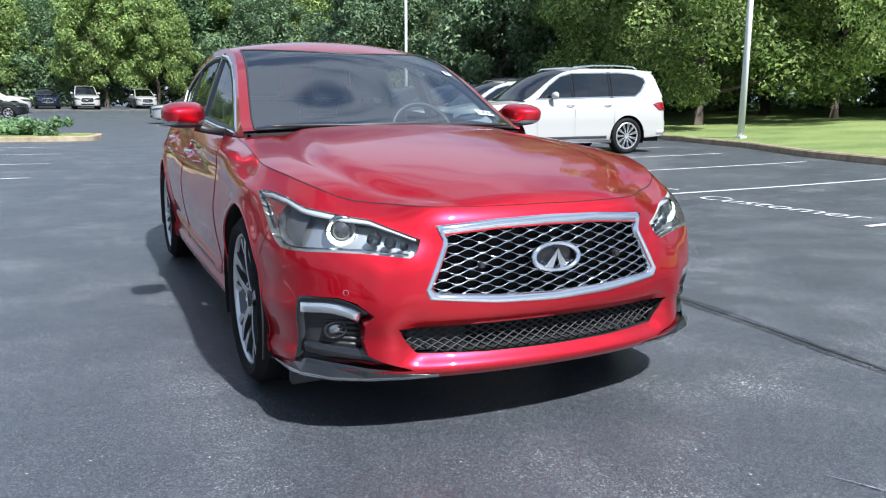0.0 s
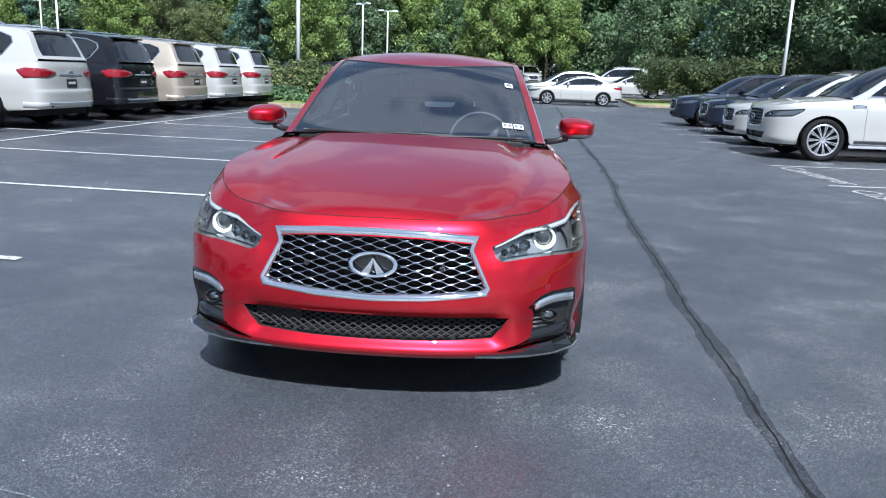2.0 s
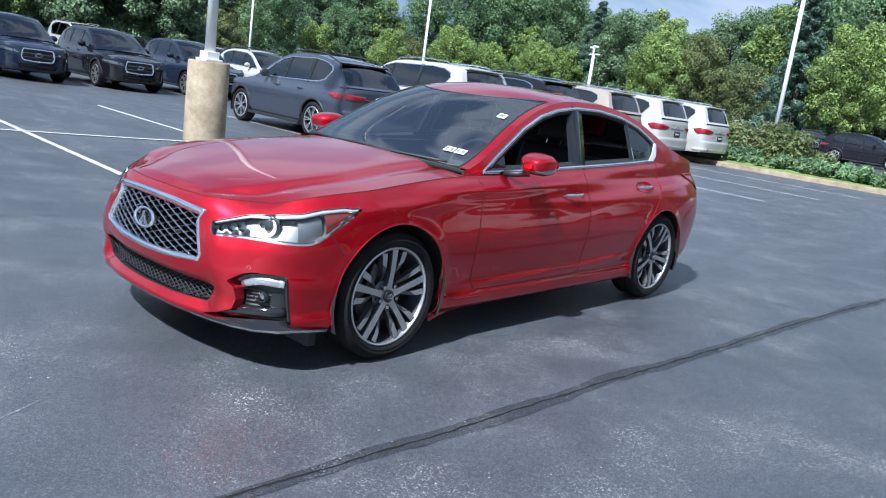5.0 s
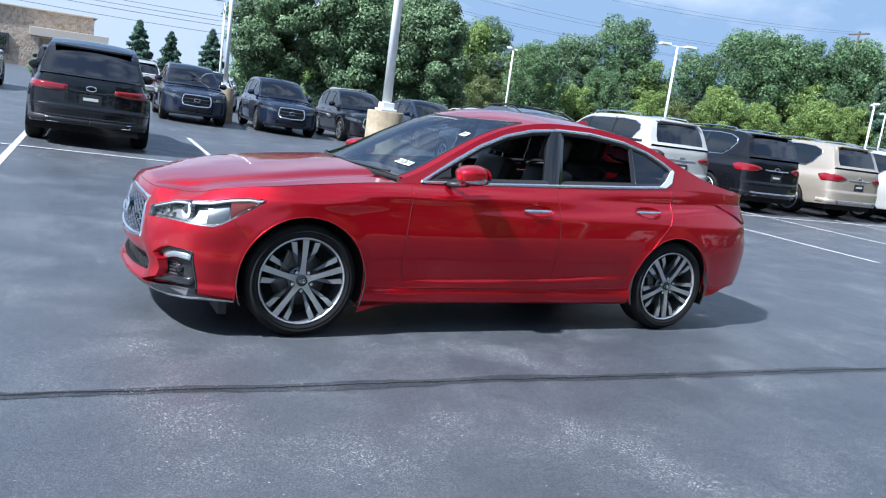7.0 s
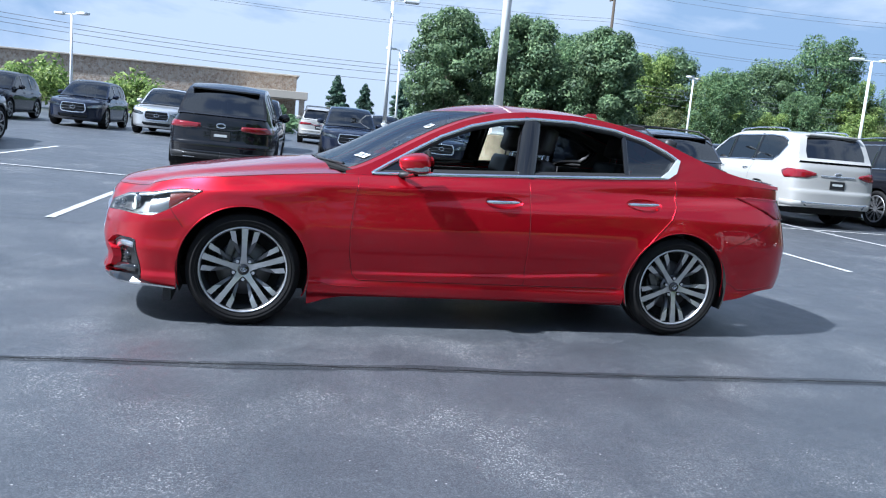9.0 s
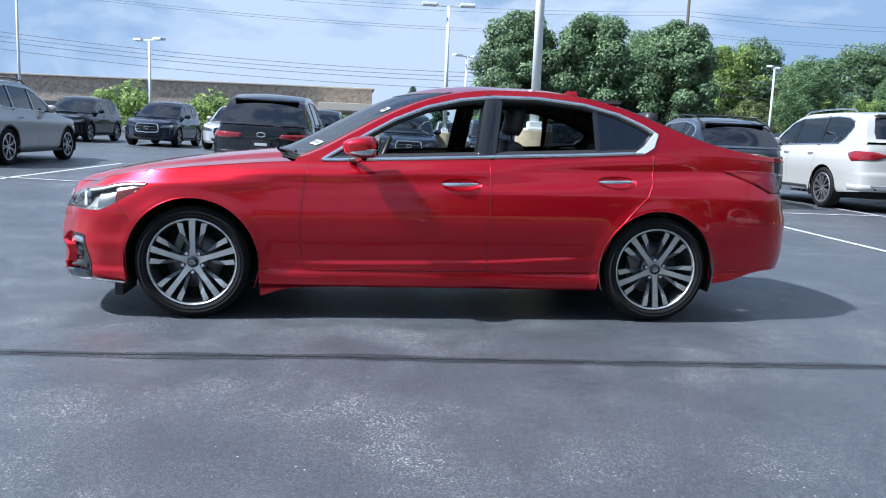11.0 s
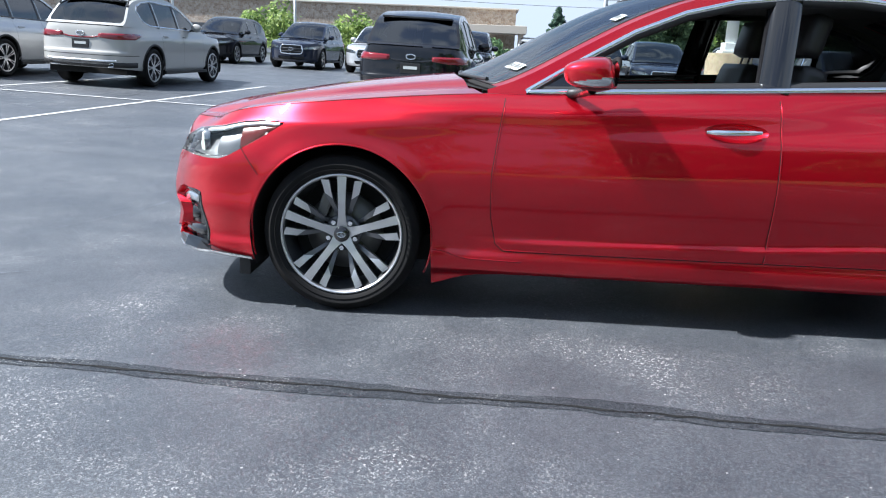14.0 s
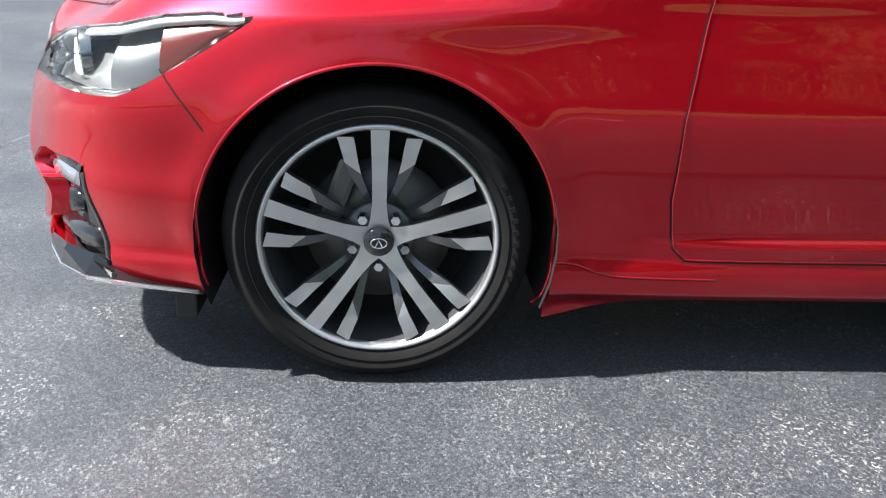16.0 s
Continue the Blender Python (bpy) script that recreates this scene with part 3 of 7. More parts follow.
    def glass_x(self, y, z):
        zt = self.top(y)
        return self.belt_x(y) - self.lean * (z - zt) - 0.10 * (z - zt) ** 2

    def upper(self, y, z, out=0.0):
        return np.stack([self.glass_x(y, z) + out, y + 0 * z, z + 0 * y], -1)

    def upper_sheet(self, ys, rows):
        ys = np.asarray(ys)
        zb, zt = self.top(ys), np.maximum(self.rail(ys), self.top(ys) + 0.004)
        v = np.linspace(0, 1, rows)
        return Patch(np.repeat(ys[:, None], rows, 1), zb[:, None] + (zt - zb)[:, None] * v[None, :], self.upper)

    def roof_sheet(self, ys, ahead, crown, cols=33):
        """Windscreen, roof and rear glass in one: edges on the rails, the middle ahead of them by ahead(y) and higher by crown(y)."""
        ys = np.asarray(ys)
        a = np.linspace(-1, 1, cols)
        Y, A = np.repeat(ys[:, None], cols, 1), np.repeat(a[None, :], len(ys), 0)

        def place(Y, A):
            xr, zr = self.glass_x(Y, self.rail(Y)), self.rail(Y)
            k = 1 - A * A
            return np.stack([A * xr, Y - ahead(Y) * k, zr + crown(Y) * k], -1)
        return Patch(Y, A, place)

    def ribbon(self, pts, width, out, upper=False):
        """A narrow strip that follows the skin through (u or y, z)."""
        p = []
        for (a, b), (c, d) in zip(pts[:-1], pts[1:]):
            n = max(2, int(math.hypot(c - a, d - b) / 0.025))
            p += [(a + (c - a) * i / n, b + (d - b) * i / n) for i in range(n)]
        p.append(pts[-1])
        p = np.array(p)
        if not upper:
            for _ in range(2):
                p[1:-1] = 0.25 * p[:-2] + 0.5 * p[1:-1] + 0.25 * p[2:]
        t = np.gradient(p, axis=0)
        t /= np.linalg.norm(t, axis=1, keepdims=True) + 1e-9
        n = np.stack([-t[:, 1], t[:, 0]], 1) * width / 2
        put = self.upper if upper else self.skin
        v = np.concatenate([put((p + n)[:, 0], (p + n)[:, 1], out), put((p - n)[:, 0], (p - n)[:, 1], out)])
        k = len(p)
        return v, [(i, i + k, i + k + 1, i + 1) for i in range(k - 1)]

    def bar(self, pts, width, out, depth, upper=False):
        """A strip with thickness: its face at out, its root at out - depth."""
        v, f = self.ribbon(pts, width, out, upper)
        w, _ = self.ribbon(pts, width + 2 * depth * 0.35, out - depth, upper)
        n, k = len(v), len(v) // 2
        vs = np.concatenate([v, w])
        fs = list(f)
        for i in range(k - 1):
            fs += [(i + 1, i, i + n, i + 1 + n)[::-1], (i + k, i + k + 1, i + k + 1 + n, i + k + n)[::-1]]
        for i in (0, k - 1):
            fs.append((i, i + k, i + k + n, i + n))
        return vs, fs


def both_sides(v, f):
    w = np.array(v, float)
    w[:, 0] *= -1
    return joined((v, f), (w, [tuple(t)[::-1] for t in f]))


def pair_of(name, sheet, mat, car, label=""):
    """The same part on both sides of a vehicle."""
    v, f = sheet
    for s in (1, -1):
        w = np.array(v, float)
        w[:, 0] *= s
        mesh_object(name, w, [tuple(t)[::s] for t in f], mat, car, label=label)


def skin_pair(name, patch, key, pan, mat, car, label="", inset=0.0, sides=(1, -1)):
    v, f = pan[key]
    n = patch.normals[key]
    for s in sides:
        w, m = np.array(v), np.array(n)
        w = w - n * inset
        w[:, 0] *= s
        m[:, 0] *= s
        ob = mesh_object(name, w, f[:, ::s], mat, car, label=label, normals=m)
    return ob


def skin_whole(name, patch, key, pan, mat, car, label=""):
    v, f = pan[key]
    n = patch.normals[key]
    w, m = np.array(v), np.array(n)
    w[:, 0] *= -1
    m[:, 0] *= -1
    return mesh_object(name, np.concatenate([v, w]), np.concatenate([f, f[:, ::-1] + len(v)]), mat, car, label=label, normals=np.concatenate([n, m]))


def tyre_profile(R, rim, w):
    h = w / 2
    return [(-h * 0.80, rim), (-h * 0.96, rim + (R - rim) * 0.25), (-h, rim + (R - rim) * 0.55), (-h * 0.93, R - 0.030), (-h * 0.80, R - 0.010), (-h * 0.66, R),
            (-h * 0.62, R), (-h * 0.60, R - 0.006), (-h * 0.57, R), (-h * 0.2, R), (-h * 0.18, R - 0.007), (-h * 0.14, R), (h * 0.14, R), (h * 0.18, R - 0.007), (h * 0.2, R),
            (h * 0.57, R), (h * 0.60, R - 0.006), (h * 0.62, R), (h * 0.66, R), (h * 0.80, R - 0.010), (h * 0.93, R - 0.030), (h, rim + (R - rim) * 0.55), (h * 0.985, rim + (R - rim) * 0.50), (h * 0.96, rim + (R - rim) * 0.25), (h * 0.80, rim)]


def bent_bar(path, widths, depth, taper=0.6):
    """A spoke along (x, r) points in a plane through the axle, its face outwards; widths across. Returns verts, faces, and which faces are the front."""
    vs, fs, front = [], [], []
    for (x, r, q), w in zip(path, widths):
        vs += [(x, q - w / 2, r), (x, q + w / 2, r), (x - depth, q + w / 2 * taper, r), (x - depth, q - w / 2 * taper, r)]
    for i in range(len(path) - 1):
        a, b = 4 * i, 4 * (i + 1)
        front.append(len(fs))
        fs += [(a, b, b + 1, a + 1), (a + 1, b + 1, b + 2, a + 2), (a + 2, b + 2, b + 3, a + 3), (a + 3, b + 3, b, a)]
    return vs, fs, front


def turned(vs, deg, axis="x"):
    m = Matrix.Rotation(radians(deg), 3, "X")
    return [tuple(m @ Vector(v)) for v in vs]


def fine_wheel(car, R=0.335, rim=0.258, w=0.24):
    """Tyre with a fifteen-spoke machined wheel, outer side towards +x."""
    v, f = lathe(tyre_profile(R, rim, w), 96)
    wheel = mesh_object("wheel", v, f, M["rubber"], car, label="wheel with low-profile tyre and fifteen-spoke machined alloy")
    h = w / 2 * 0.80
    v, f = lathe([(h + 0.004, rim + 0.004), (h + 0.009, rim), (h + 0.009, rim - 0.004), (h + 0.003, rim - 0.009), (h - 0.008, rim - 0.012)], 96)
    mesh_object("rim_lip", v, f, M["alloy"], wheel, label="machined bright rim edge")
    v, f = lathe([(h - 0.008, rim - 0.012), (h - 0.05, rim - 0.024), (-h * 0.2, rim - 0.036), (-h, rim - 0.02)], 64)
    mesh_object("rim_barrel", v, f, M["pocket"], wheel)
    for g in range(5):
        base_deg = g * 72
        # middle spoke, full machined face
        path = [(h - 0.014, 0.026, 0), (h - 0.010, 0.050, 0), (h - 0.005, 0.085, 0), (h + 0.001, 0.14, 0), (h + 0.003, 0.19, 0), (h + 0.002, rim - 0.010, 0)]
        v, f, fr = bent_bar(path, [0.052, 0.038, 0.031, 0.031, 0.034, 0.039], 0.045)
        ob = mesh_object("spoke", turned(v, base_deg), f, [M["alloy"], M["spoke"]], wheel, smooth=False)
        ob.data.polygons.foreach_set("material_index", [0 if i in fr else 1 for i in range(len(f))])
        for sgn in (-1, 1):
            # flanking spokes: dark blades that sweep in to the hub, machined in a slanting point towards the rim
            rr = [0.060, 0.086, 0.115, 0.145, 0.172, 0.205, rim - 0.026]
            fx = curve(rr, [h - 0.062, h - 0.044, h - 0.026, h - 0.012, h - 0.004, h + 0.001, h + 0.002], 0.012)
            fq = curve(rr, [0.019, 0.027, 0.037, 0.049, 0.058, 0.064, 0.071], 0.012)
            fw = curve(rr, [0.013, 0.015, 0.018, 0.023, 0.028, 0.031, 0.034], 0.012)
            steps = np.concatenate([np.linspace(0.060, 0.150, 12), np.linspace(0.176, rim - 0.026, 7)])
            v, f, fr = bent_bar([(float(fx(r)), float(r), sgn * float(fq(r))) for r in steps], [float(fw(r)) for r in steps], 0.040)
            a, b = 44, 48
            point = [(a, b, b + 1), (a, b + 1, a + 1)] if sgn > 0 else [(b, b + 1, a + 1), (a, b, a + 1)]
            bright = set(fr[11:])
            f[fr[11]] = point[0]
            f.append(point[1])
            ob = mesh_object("spoke", turned(v, base_deg), f, [M["alloy"], M["spoke"]], wheel, smooth=False)
            ob.data.polygons.foreach_set("material_index", [0 if i in bright else 1 for i in range(len(f))])
    v, f = lathe([(h - 0.05, 0.080), (h - 0.042, 0.076), (h - 0.034, 0.055), (h - 0.026, 0.030)], 40)
    mesh_object("hub", v, f, M["pocket"], wheel)
    v, f = lathe([(h - 0.022, 0.034), (h - 0.004, 0.033), (h + 0.001, 0.029), (h + 0.002, 0.0005)], 32)
    mesh_object("hub_cap", v, f, M["gloss"], wheel, label="gloss black hub cap with a silver oval mark")
    ring = [(h + 0.0035, 0.017 * math.cos(a), 0.011 * math.sin(a)) for a in np.linspace(0, 2 * math.pi, 28, endpoint=False)]
    v, f = sweep(ring, 0.0016, 6, True)
    v2, f2 = sweep([(h + 0.0035, -0.008, -0.009), (h + 0.0035, 0, 0.007), (h + 0.0035, 0.008, -0.009)], 0.0018, 6)
    mesh_object("hub_mark", *joined((np.array([tuple(p) for p in v]), f), (np.array([tuple(p) for p in v2]), f2)), M["chrome"], wheel)
    for k in range(5):
        bm = bmesh.new()
        a = radians(36 + 72 * k)
        tube(bm, 0.0125, 0.0105, 0.026, Matrix.Translation((h - 0.018, -0.060 * math.sin(a), 0.060 * math.cos(a))) @ Matrix.Rotation(radians(90), 4, "Y"), 6)
        part("lug_nut", bm, M["chrome"], wheel)
    bm = bmesh.new()
    a = radians(124)
    tube(bm, 0.005, 0.004, 0.03, Matrix.Translation((h - 0.02, -(rim - 0.030) * math.sin(a), (rim - 0.030) * math.cos(a))) @ Matrix.Rotation(radians(70), 4, "Y"), 8)
    part("tyre_valve", bm, M["plastic"], wheel)
    v, f = lathe([(h + 0.0205, rim + 0.020), (h + 0.0222, rim + 0.022), (h + 0.0205, rim + 0.024)], 96)
    mesh_object("sidewall_rib", v, f, M["rubber"], wheel)
    # raised marks on the sidewall
    for k in range(9):
        a0 = radians(-62 - 5.2 * k)
        bm = bmesh.new()
        box(bm, (0, 0, 0), (0.0016, 0.011, 0.013), Matrix.Translation((h + 0.0238, -(rim + 0.036) * math.sin(a0), (rim + 0.036) * math.cos(a0))) @ Matrix.Rotation(a0, 4, "X"))
        part("sidewall_mark", bm, M["rubber"], wheel)
    v, f = lathe([(0.010, 0.06), (0.012, 0.165), (-0.012, 0.165), (-0.014, 0.06)], 48)
    mesh_object("brake_disc", v, f, M["steel"], wheel)
    bm = bmesh.new()
    box(bm, (0.020, -0.115, 0.055), (0.055, 0.05, 0.16), Matrix.Rotation(radians(-20), 4, "X"))
    part("brake_caliper", bm, M["steel"], wheel, bevel=0.012)
    # near-black disc closes the view behind the spokes, shade put into its colour
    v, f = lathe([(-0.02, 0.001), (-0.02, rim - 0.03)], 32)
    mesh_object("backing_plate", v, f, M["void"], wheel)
    return wheel


def plain_rim_mesh(R, rim, w, spokes, dark):
    """Rim, spokes and hub in one piece: spokes stand proud of dark gaps."""
    h, seg, vs, fs, mats = w / 2 * 0.8, spokes * 16, [], [], []
    radii = [0.0, 0.05, 0.06, 0.075, rim * 0.45, rim * 0.66, rim * 0.86, rim * 0.90, rim * 0.97, rim + 0.003]
    for k, r in enumerate(radii):
        for i in range(seg):
            ph = (i % 16) / 16
            t = r / rim
            half = 0.30 - 0.10 * t
            d = abs(ph - 0.5)
            spoke = d < half and not (0.5 < t < 0.90 and d < 0.05)
            face = h - 0.02 + 0.022 * min(1, t / 0.5)
            x = face if (spoke or k < 3 or k >= 7) else 0.012
            if k == 8:
                x = h + 0.006
            if k == 9:
                x = h - 0.002
            a = 2 * math.pi * i / seg
            vs.append((x, r * math.cos(a), r * math.sin(a)))
    for k in range(len(radii) - 1):
        for i in range(seg):
            j = (i + 1) % seg
            q = (k * seg + i, k * seg + j, (k + 1) * seg + j, (k + 1) * seg + i)
            fs.append(q)
            xs = [vs[p][0] for p in q]
            # deep floors between spokes go near-black, standing in for shade behind the rim
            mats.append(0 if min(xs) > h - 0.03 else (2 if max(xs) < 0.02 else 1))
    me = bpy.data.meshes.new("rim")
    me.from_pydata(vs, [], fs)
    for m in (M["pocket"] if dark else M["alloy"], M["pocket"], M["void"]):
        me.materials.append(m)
    me.polygons.foreach_set("material_index", mats)
    return me


def plain_tyre_mesh(R, rim, w):
    v, f = lathe([(-w / 2 * .8, rim), (-w / 2, (R + rim) / 2), (-w / 2 * .8, R - .012), (-w / 2 * .6, R), (w / 2 * .6, R), (w / 2 * .8, R - .012), (w / 2, (R + rim) / 2), (w / 2 * .8, rim), (w / 2 * .3, rim - .03)], 36)
    me = bpy.data.meshes.new("wheel")
    me.from_pydata(v, [], f)
    me.materials.append(M["rubber"])
    me.polygons.foreach_set("use_smooth", [True] * len(f))
    return me


def arch_liner(car, shape, xin=0.52):
    for yc, zc, r in shape.arches:
        for s in (1, -1):
            xs = [float(shape.skin(np.array([shape.uy(yc)]), np.array([zc + r]))[0, 0]) - 0.004, xin]
            vs, fs = [], []
            n = 24
            for i in range(n + 1):
                a = math.pi * (-0.12 + 1.24 * i / n)
                for x in xs:
                    vs.append((s * x, yc + (r + 0.004) * math.cos(a), zc + (r + 0.004) * math.sin(a)))
            for i in range(n):
                fs.append((2 * i, 2 * i + 1, 2 * i + 3, 2 * i + 2))
            k = len(vs)
            vs.append((s * xin, yc, zc))
            fs += [(k, 2 * i + 1, 2 * i + 3) for i in range(n)]
            mesh_object("arch_liner", vs, fs, M["void"], car)


def underside(car, y0, y1, half, z):
    bm = bmesh.new()
    box(bm, (0, (y0 + y1) / 2, z + 0.06), (2 * half, y1 - y0, 0.12))
    part("underbody", bm, M["void"], car)

# ---- the red sedan ----
def seat(car, x, y, rear=False):
    bm = bmesh.new()
    box(bm, (x, y, 0.50), (0.50, 0.50, 0.16))
    part("seat_cushion", bm, M["leather"], car, bevel=0.04, smooth=True)
    bm = bmesh.new()
    box(bm, (0, 0, 0.30), (0.48, 0.13, 0.62), Matrix.Translation((x, y + 0.26, 0.52)) @ Matrix.Rotation(radians(-16), 4, "X"))
    part("seat_back", bm, M["leather"], car, bevel=0.045, smooth=True)
    bm = bmesh.new()
    box(bm, (0, 0, 0.74), (0.27, 0.10, 0.19), Matrix.Translation((x, y + 0.27, 0.52)) @ Matrix.Rotation(radians(-14), 4, "X"))
    part("headrest", bm, M["leather"], car, bevel=0.04, smooth=True)
    bm = bmesh.new()
    for s in (-0.06, 0.06):
        tube(bm, 0.006, 0.006, 0.16, Matrix.Translation((x + s, y + 0.27 + 0.155, 1.13)) @ Matrix.Rotation(radians(-14), 4, "X"), 8)
    part("headrest_rods", bm, M["chrome"], car)


def red_sedan():
    car = tagged(new("sedan"), "candy red four-door sedan with chrome mesh grille parked on asphalt", "car", kind="thing")
    plan = [(0, -2.330), (0.25, -2.318), (0.45, -2.282), (0.62, -2.222), (0.756, -2.138), (0.836, -2.032), (0.874, -1.900), (0.889, -1.750), (0.892, -1.50), (0.892, -1.10), (0.895, -0.60), (0.900, 0.0),
            (0.900, 0.60), (0.897, 1.10), (0.892, 1.45), (0.875, 1.80), (0.840, 2.08), (0.765, 2.30), (0.60, 2.43), (0.38, 2.485), (0, 2.50)]
    side = [(0.10, 0.10), (0.18, 0.075), (0.215, 0.035), (0.27, 0.030), (0.30, 0.044), (0.40, 0.030), (0.52, 0.008), (0.62, 0.0), (0.72, 0.006), (0.79, 0.016), (0.83, 0.036), (0.89, 0.075), (0.95, 0.125), (1.0, 0.135), (1.06, 0.150), (1.2, 0.19)]
    front = [(0.10, 0.13), (0.19, 0.070), (0.222, 0.018), (0.250, 0.0), (0.28, 0.006), (0.36, 0.020), (0.40, 0.008), (0.46, 0.004), (0.56, 0.018), (0.66, 0.045), (0.73, 0.065), (0.775, 0.100), (0.82, 0.16), (1.2, 0.30)]
    rear = [(0.10, 0.12), (0.22, 0.060), (0.32, 0.025), (0.45, 0.0), (0.62, 0.0), (0.70, 0.020), (0.84, 0.060), (0.95, 0.085), (1.05, 0.095), (1.2, 0.14)]
    sill = [(-2.32, 0.216), (-2.1, 0.210), (-1.9, 0.205), (-1.1, 0.118), (-1.02, 0.130), (-0.93, 0.162), (-0.84, 0.182), (-0.7, 0.190), (0.0, 0.195), (1.0, 0.190), (1.7, 0.235), (1.9, 0.255), (2.2, 0.32), (2.5, 0.33)]
    top = [(-2.32, 0.772), (-2.20, 0.778), (-2.05, 0.805), (-1.85, 0.842), (-1.6, 0.878), (-1.3, 0.910), (-1.0, 0.936), (-0.80, 0.947), (-0.67, 0.945), (-0.2, 0.968), (0.37, 0.998), (1.05, 1.034), (1.35, 1.050), (1.7, 1.058), (2.0, 1.050), (2.2, 1.038), (2.5, 1.020)]
    belt_x = [(-1.0, 0.735), (-0.80, 0.752), (-0.67, 0.760), (0.0, 0.768), (0.7, 0.766), (1.2, 0.752), (1.6, 0.735), (2.0, 0.705), (2.2, 0.665), (2.3, 0.625), (2.5, 0.50)]
    rail = [(-0.86, 0.955), (-0.76, 0.985), (-0.70, 1.012), (-0.446, 1.152), (-0.241, 1.262), (-0.035, 1.346), (0.174, 1.400), (0.386, 1.424), (0.673, 1.426), (0.967, 1.398), (1.193, 1.348), (1.40, 1.276), (1.60, 1.200), (1.80, 1.135), (2.0, 1.094), (2.2, 1.066), (2.42, 1.040), (2.5, 1.022)]
    S = Shape(plan, side, front, rear, sill, top, belt_x, rail, 0.36, [(-1.425, 0.335, 0.382), (1.425, 0.335, 0.372)],
              corner=([("x", 0.0, 0.0), ("x", 0.42, 0.0), ("x", 0.60, 1.0), ("x", 0.80, 1.0), ("y", -1.80, 0.45), ("y", -1.55, 0.0), ("y", 2.4, 0.0)],
                      [(0.1, 0.0), (0.56, 0.0), (0.63, 0.006), (0.70, 0.030), (0.75, 0.062), (0.80, 0.105), (0.86, 0.16), (1.2, 0.30)]),
              swage=[([(-2.4, 0.74), (-1.7, 0.785), (-1.2, 0.822), (-0.7, 0.815), (0.2, 0.780), (2.5, 0.77)], [(-2.4, 0.0), (-1.80, 0.0), (-1.45, 0.012), (-1.15, 0.006), (-0.85, 0.0), (0.6, 0.0), (2.5, 0.0)], 0.035),
                     ([(-2.4, 0.80), (0.3, 0.80), (1.2, 0.862), (1.9, 0.915), (2.5, 0.93)], [(-2.4, 0.0), (0.1, 0.0), (0.8, 0.006), (1.5, 0.012), (2.1, 0.010), (2.5, 0.0)], 0.035),
                     ([(-2.4, 0.33), (-0.7, 0.335), (0.3, 0.355), (1.0, 0.39), (2.5, 0.40)], [(-2.4, 0.0), (-0.95, 0.0), (-0.6, 0.016), (0.8, 0.018), (1.05, 0.0), (2.5, 0.0)], 0.03),
                     ([(-2.4, 0.42), (2.5, 0.42)], [(-2.4, 0.026), (-1.80, 0.026), (-1.70, 0.0), (2.5, 0.0)], 0.11)],
              flare=0.011,
              relief=[([(0.0, 1.0), (0.47, 1.0), (0.535, 0.35), (0.575, 0.0), (0.80, 0.0)], [(0.10, 0.0), (0.250, 0.0), (0.282, 0.024), (0.33, 0.034), (0.385, 0.030), (0.408, 0.006), (0.44, 0.0), (1.2, 0.0)]),
                      ([(0.0, 0.0), (0.50, 0.0), (0.565, 1.0), (0.60, 1.0), (0.66, 0.2), (0.80, 0.0)], [(0.10, 0.0), (0.225, 0.0), (0.29, -0.014), (0.46, -0.016), (0.56, -0.010), (0.64, 0.0), (1.2, 0.0)]),
                      ([(0.0, 0.0), (0.44, 0.0), (0.485, 1.0), (0.52, 1.0), (0.57, 0.0), (0.80, 0.0)], [(0.10, 0.0), (0.42, 0.0), (0.48, -0.010), (0.60, -0.012), (0.70, 0.0), (1.2, 0.0)])],
              shoulder=([(-0.80, 0.0), (-0.34, 0.0), (-0.22, 0.008), (-0.165, 0.010), (-0.125, -0.001), (-0.088, -0.022), (-0.064, -0.034), (-0.035, -0.025), (0.0, 0.0), (0.2, 0.0)],
                        [(-2.4, 0.0), (-1.40, 0.0), (-1.05, 0.9), (-0.7, 1.0), (0.3, 0.9), (0.9, 0.5), (1.4, 0.35), (1.8, 0.0), (2.5, 0.0)]))
    ux, uy = S.ux, S.uy

    # lower skin, cut into panels
    us = np.unique(np.concatenate([np.linspace(0, uy(-1.80), 84), uy(-1.425) + 0.40 * np.sin(np.linspace(-1.57, 1.57, 46)), np.linspace(uy(-1.05), uy(1.05), 74), uy(1.425) + 0.39 * np.sin(np.linspace(-1.57, 1.57, 46)), np.linspace(uy(1.82), S.length, 54)]).round(4))
    us = us[np.concatenate([[True], np.diff(us) > 0.004])]
    us[0], us[-1] = 0.0, S.length
    P = S.sheet(us, 72)
    grille_in = [(-0.2, 0.702), (0, 0.702), (ux(0.20), 0.699), (ux(0.392), 0.685), (ux(0.384), 0.655), (ux(0.412), 0.585), (ux(0.444), 0.515), (ux(0.430), 0.500), (ux(0.22), 0.483), (0, 0.477), (-0.2, 0.477)]
    intake = [(-0.2, 0.384), (0, 0.384), (ux(0.30), 0.384), (ux(0.545), 0.385), (ux(0.53), 0.345), (ux(0.49), 0.296), (ux(0.25), 0.287), (0, 0.285), (-0.2, 0.285)]
    lamp_top = [(ux(0.474), 0.674), (ux(0.56), 0.703), (ux(0.645), 0.731), (uy(-1.98), 0.763), (uy(-1.87), 0.787), (uy(-1.76), 0.799), (uy(-1.672), 0.796)]
    lamp_low = [(uy(-1.672), 0.788), (uy(-1.764), 0.730), (uy(-1.858), 0.676), (uy(-1.913), 0.645), (uy(-1.955), 0.630), (uy(-2.01), 0.628), (ux(0.74), 0.632), (ux(0.66), 0.630), (ux(0.512), 0.617), (ux(0.488), 0.632)]
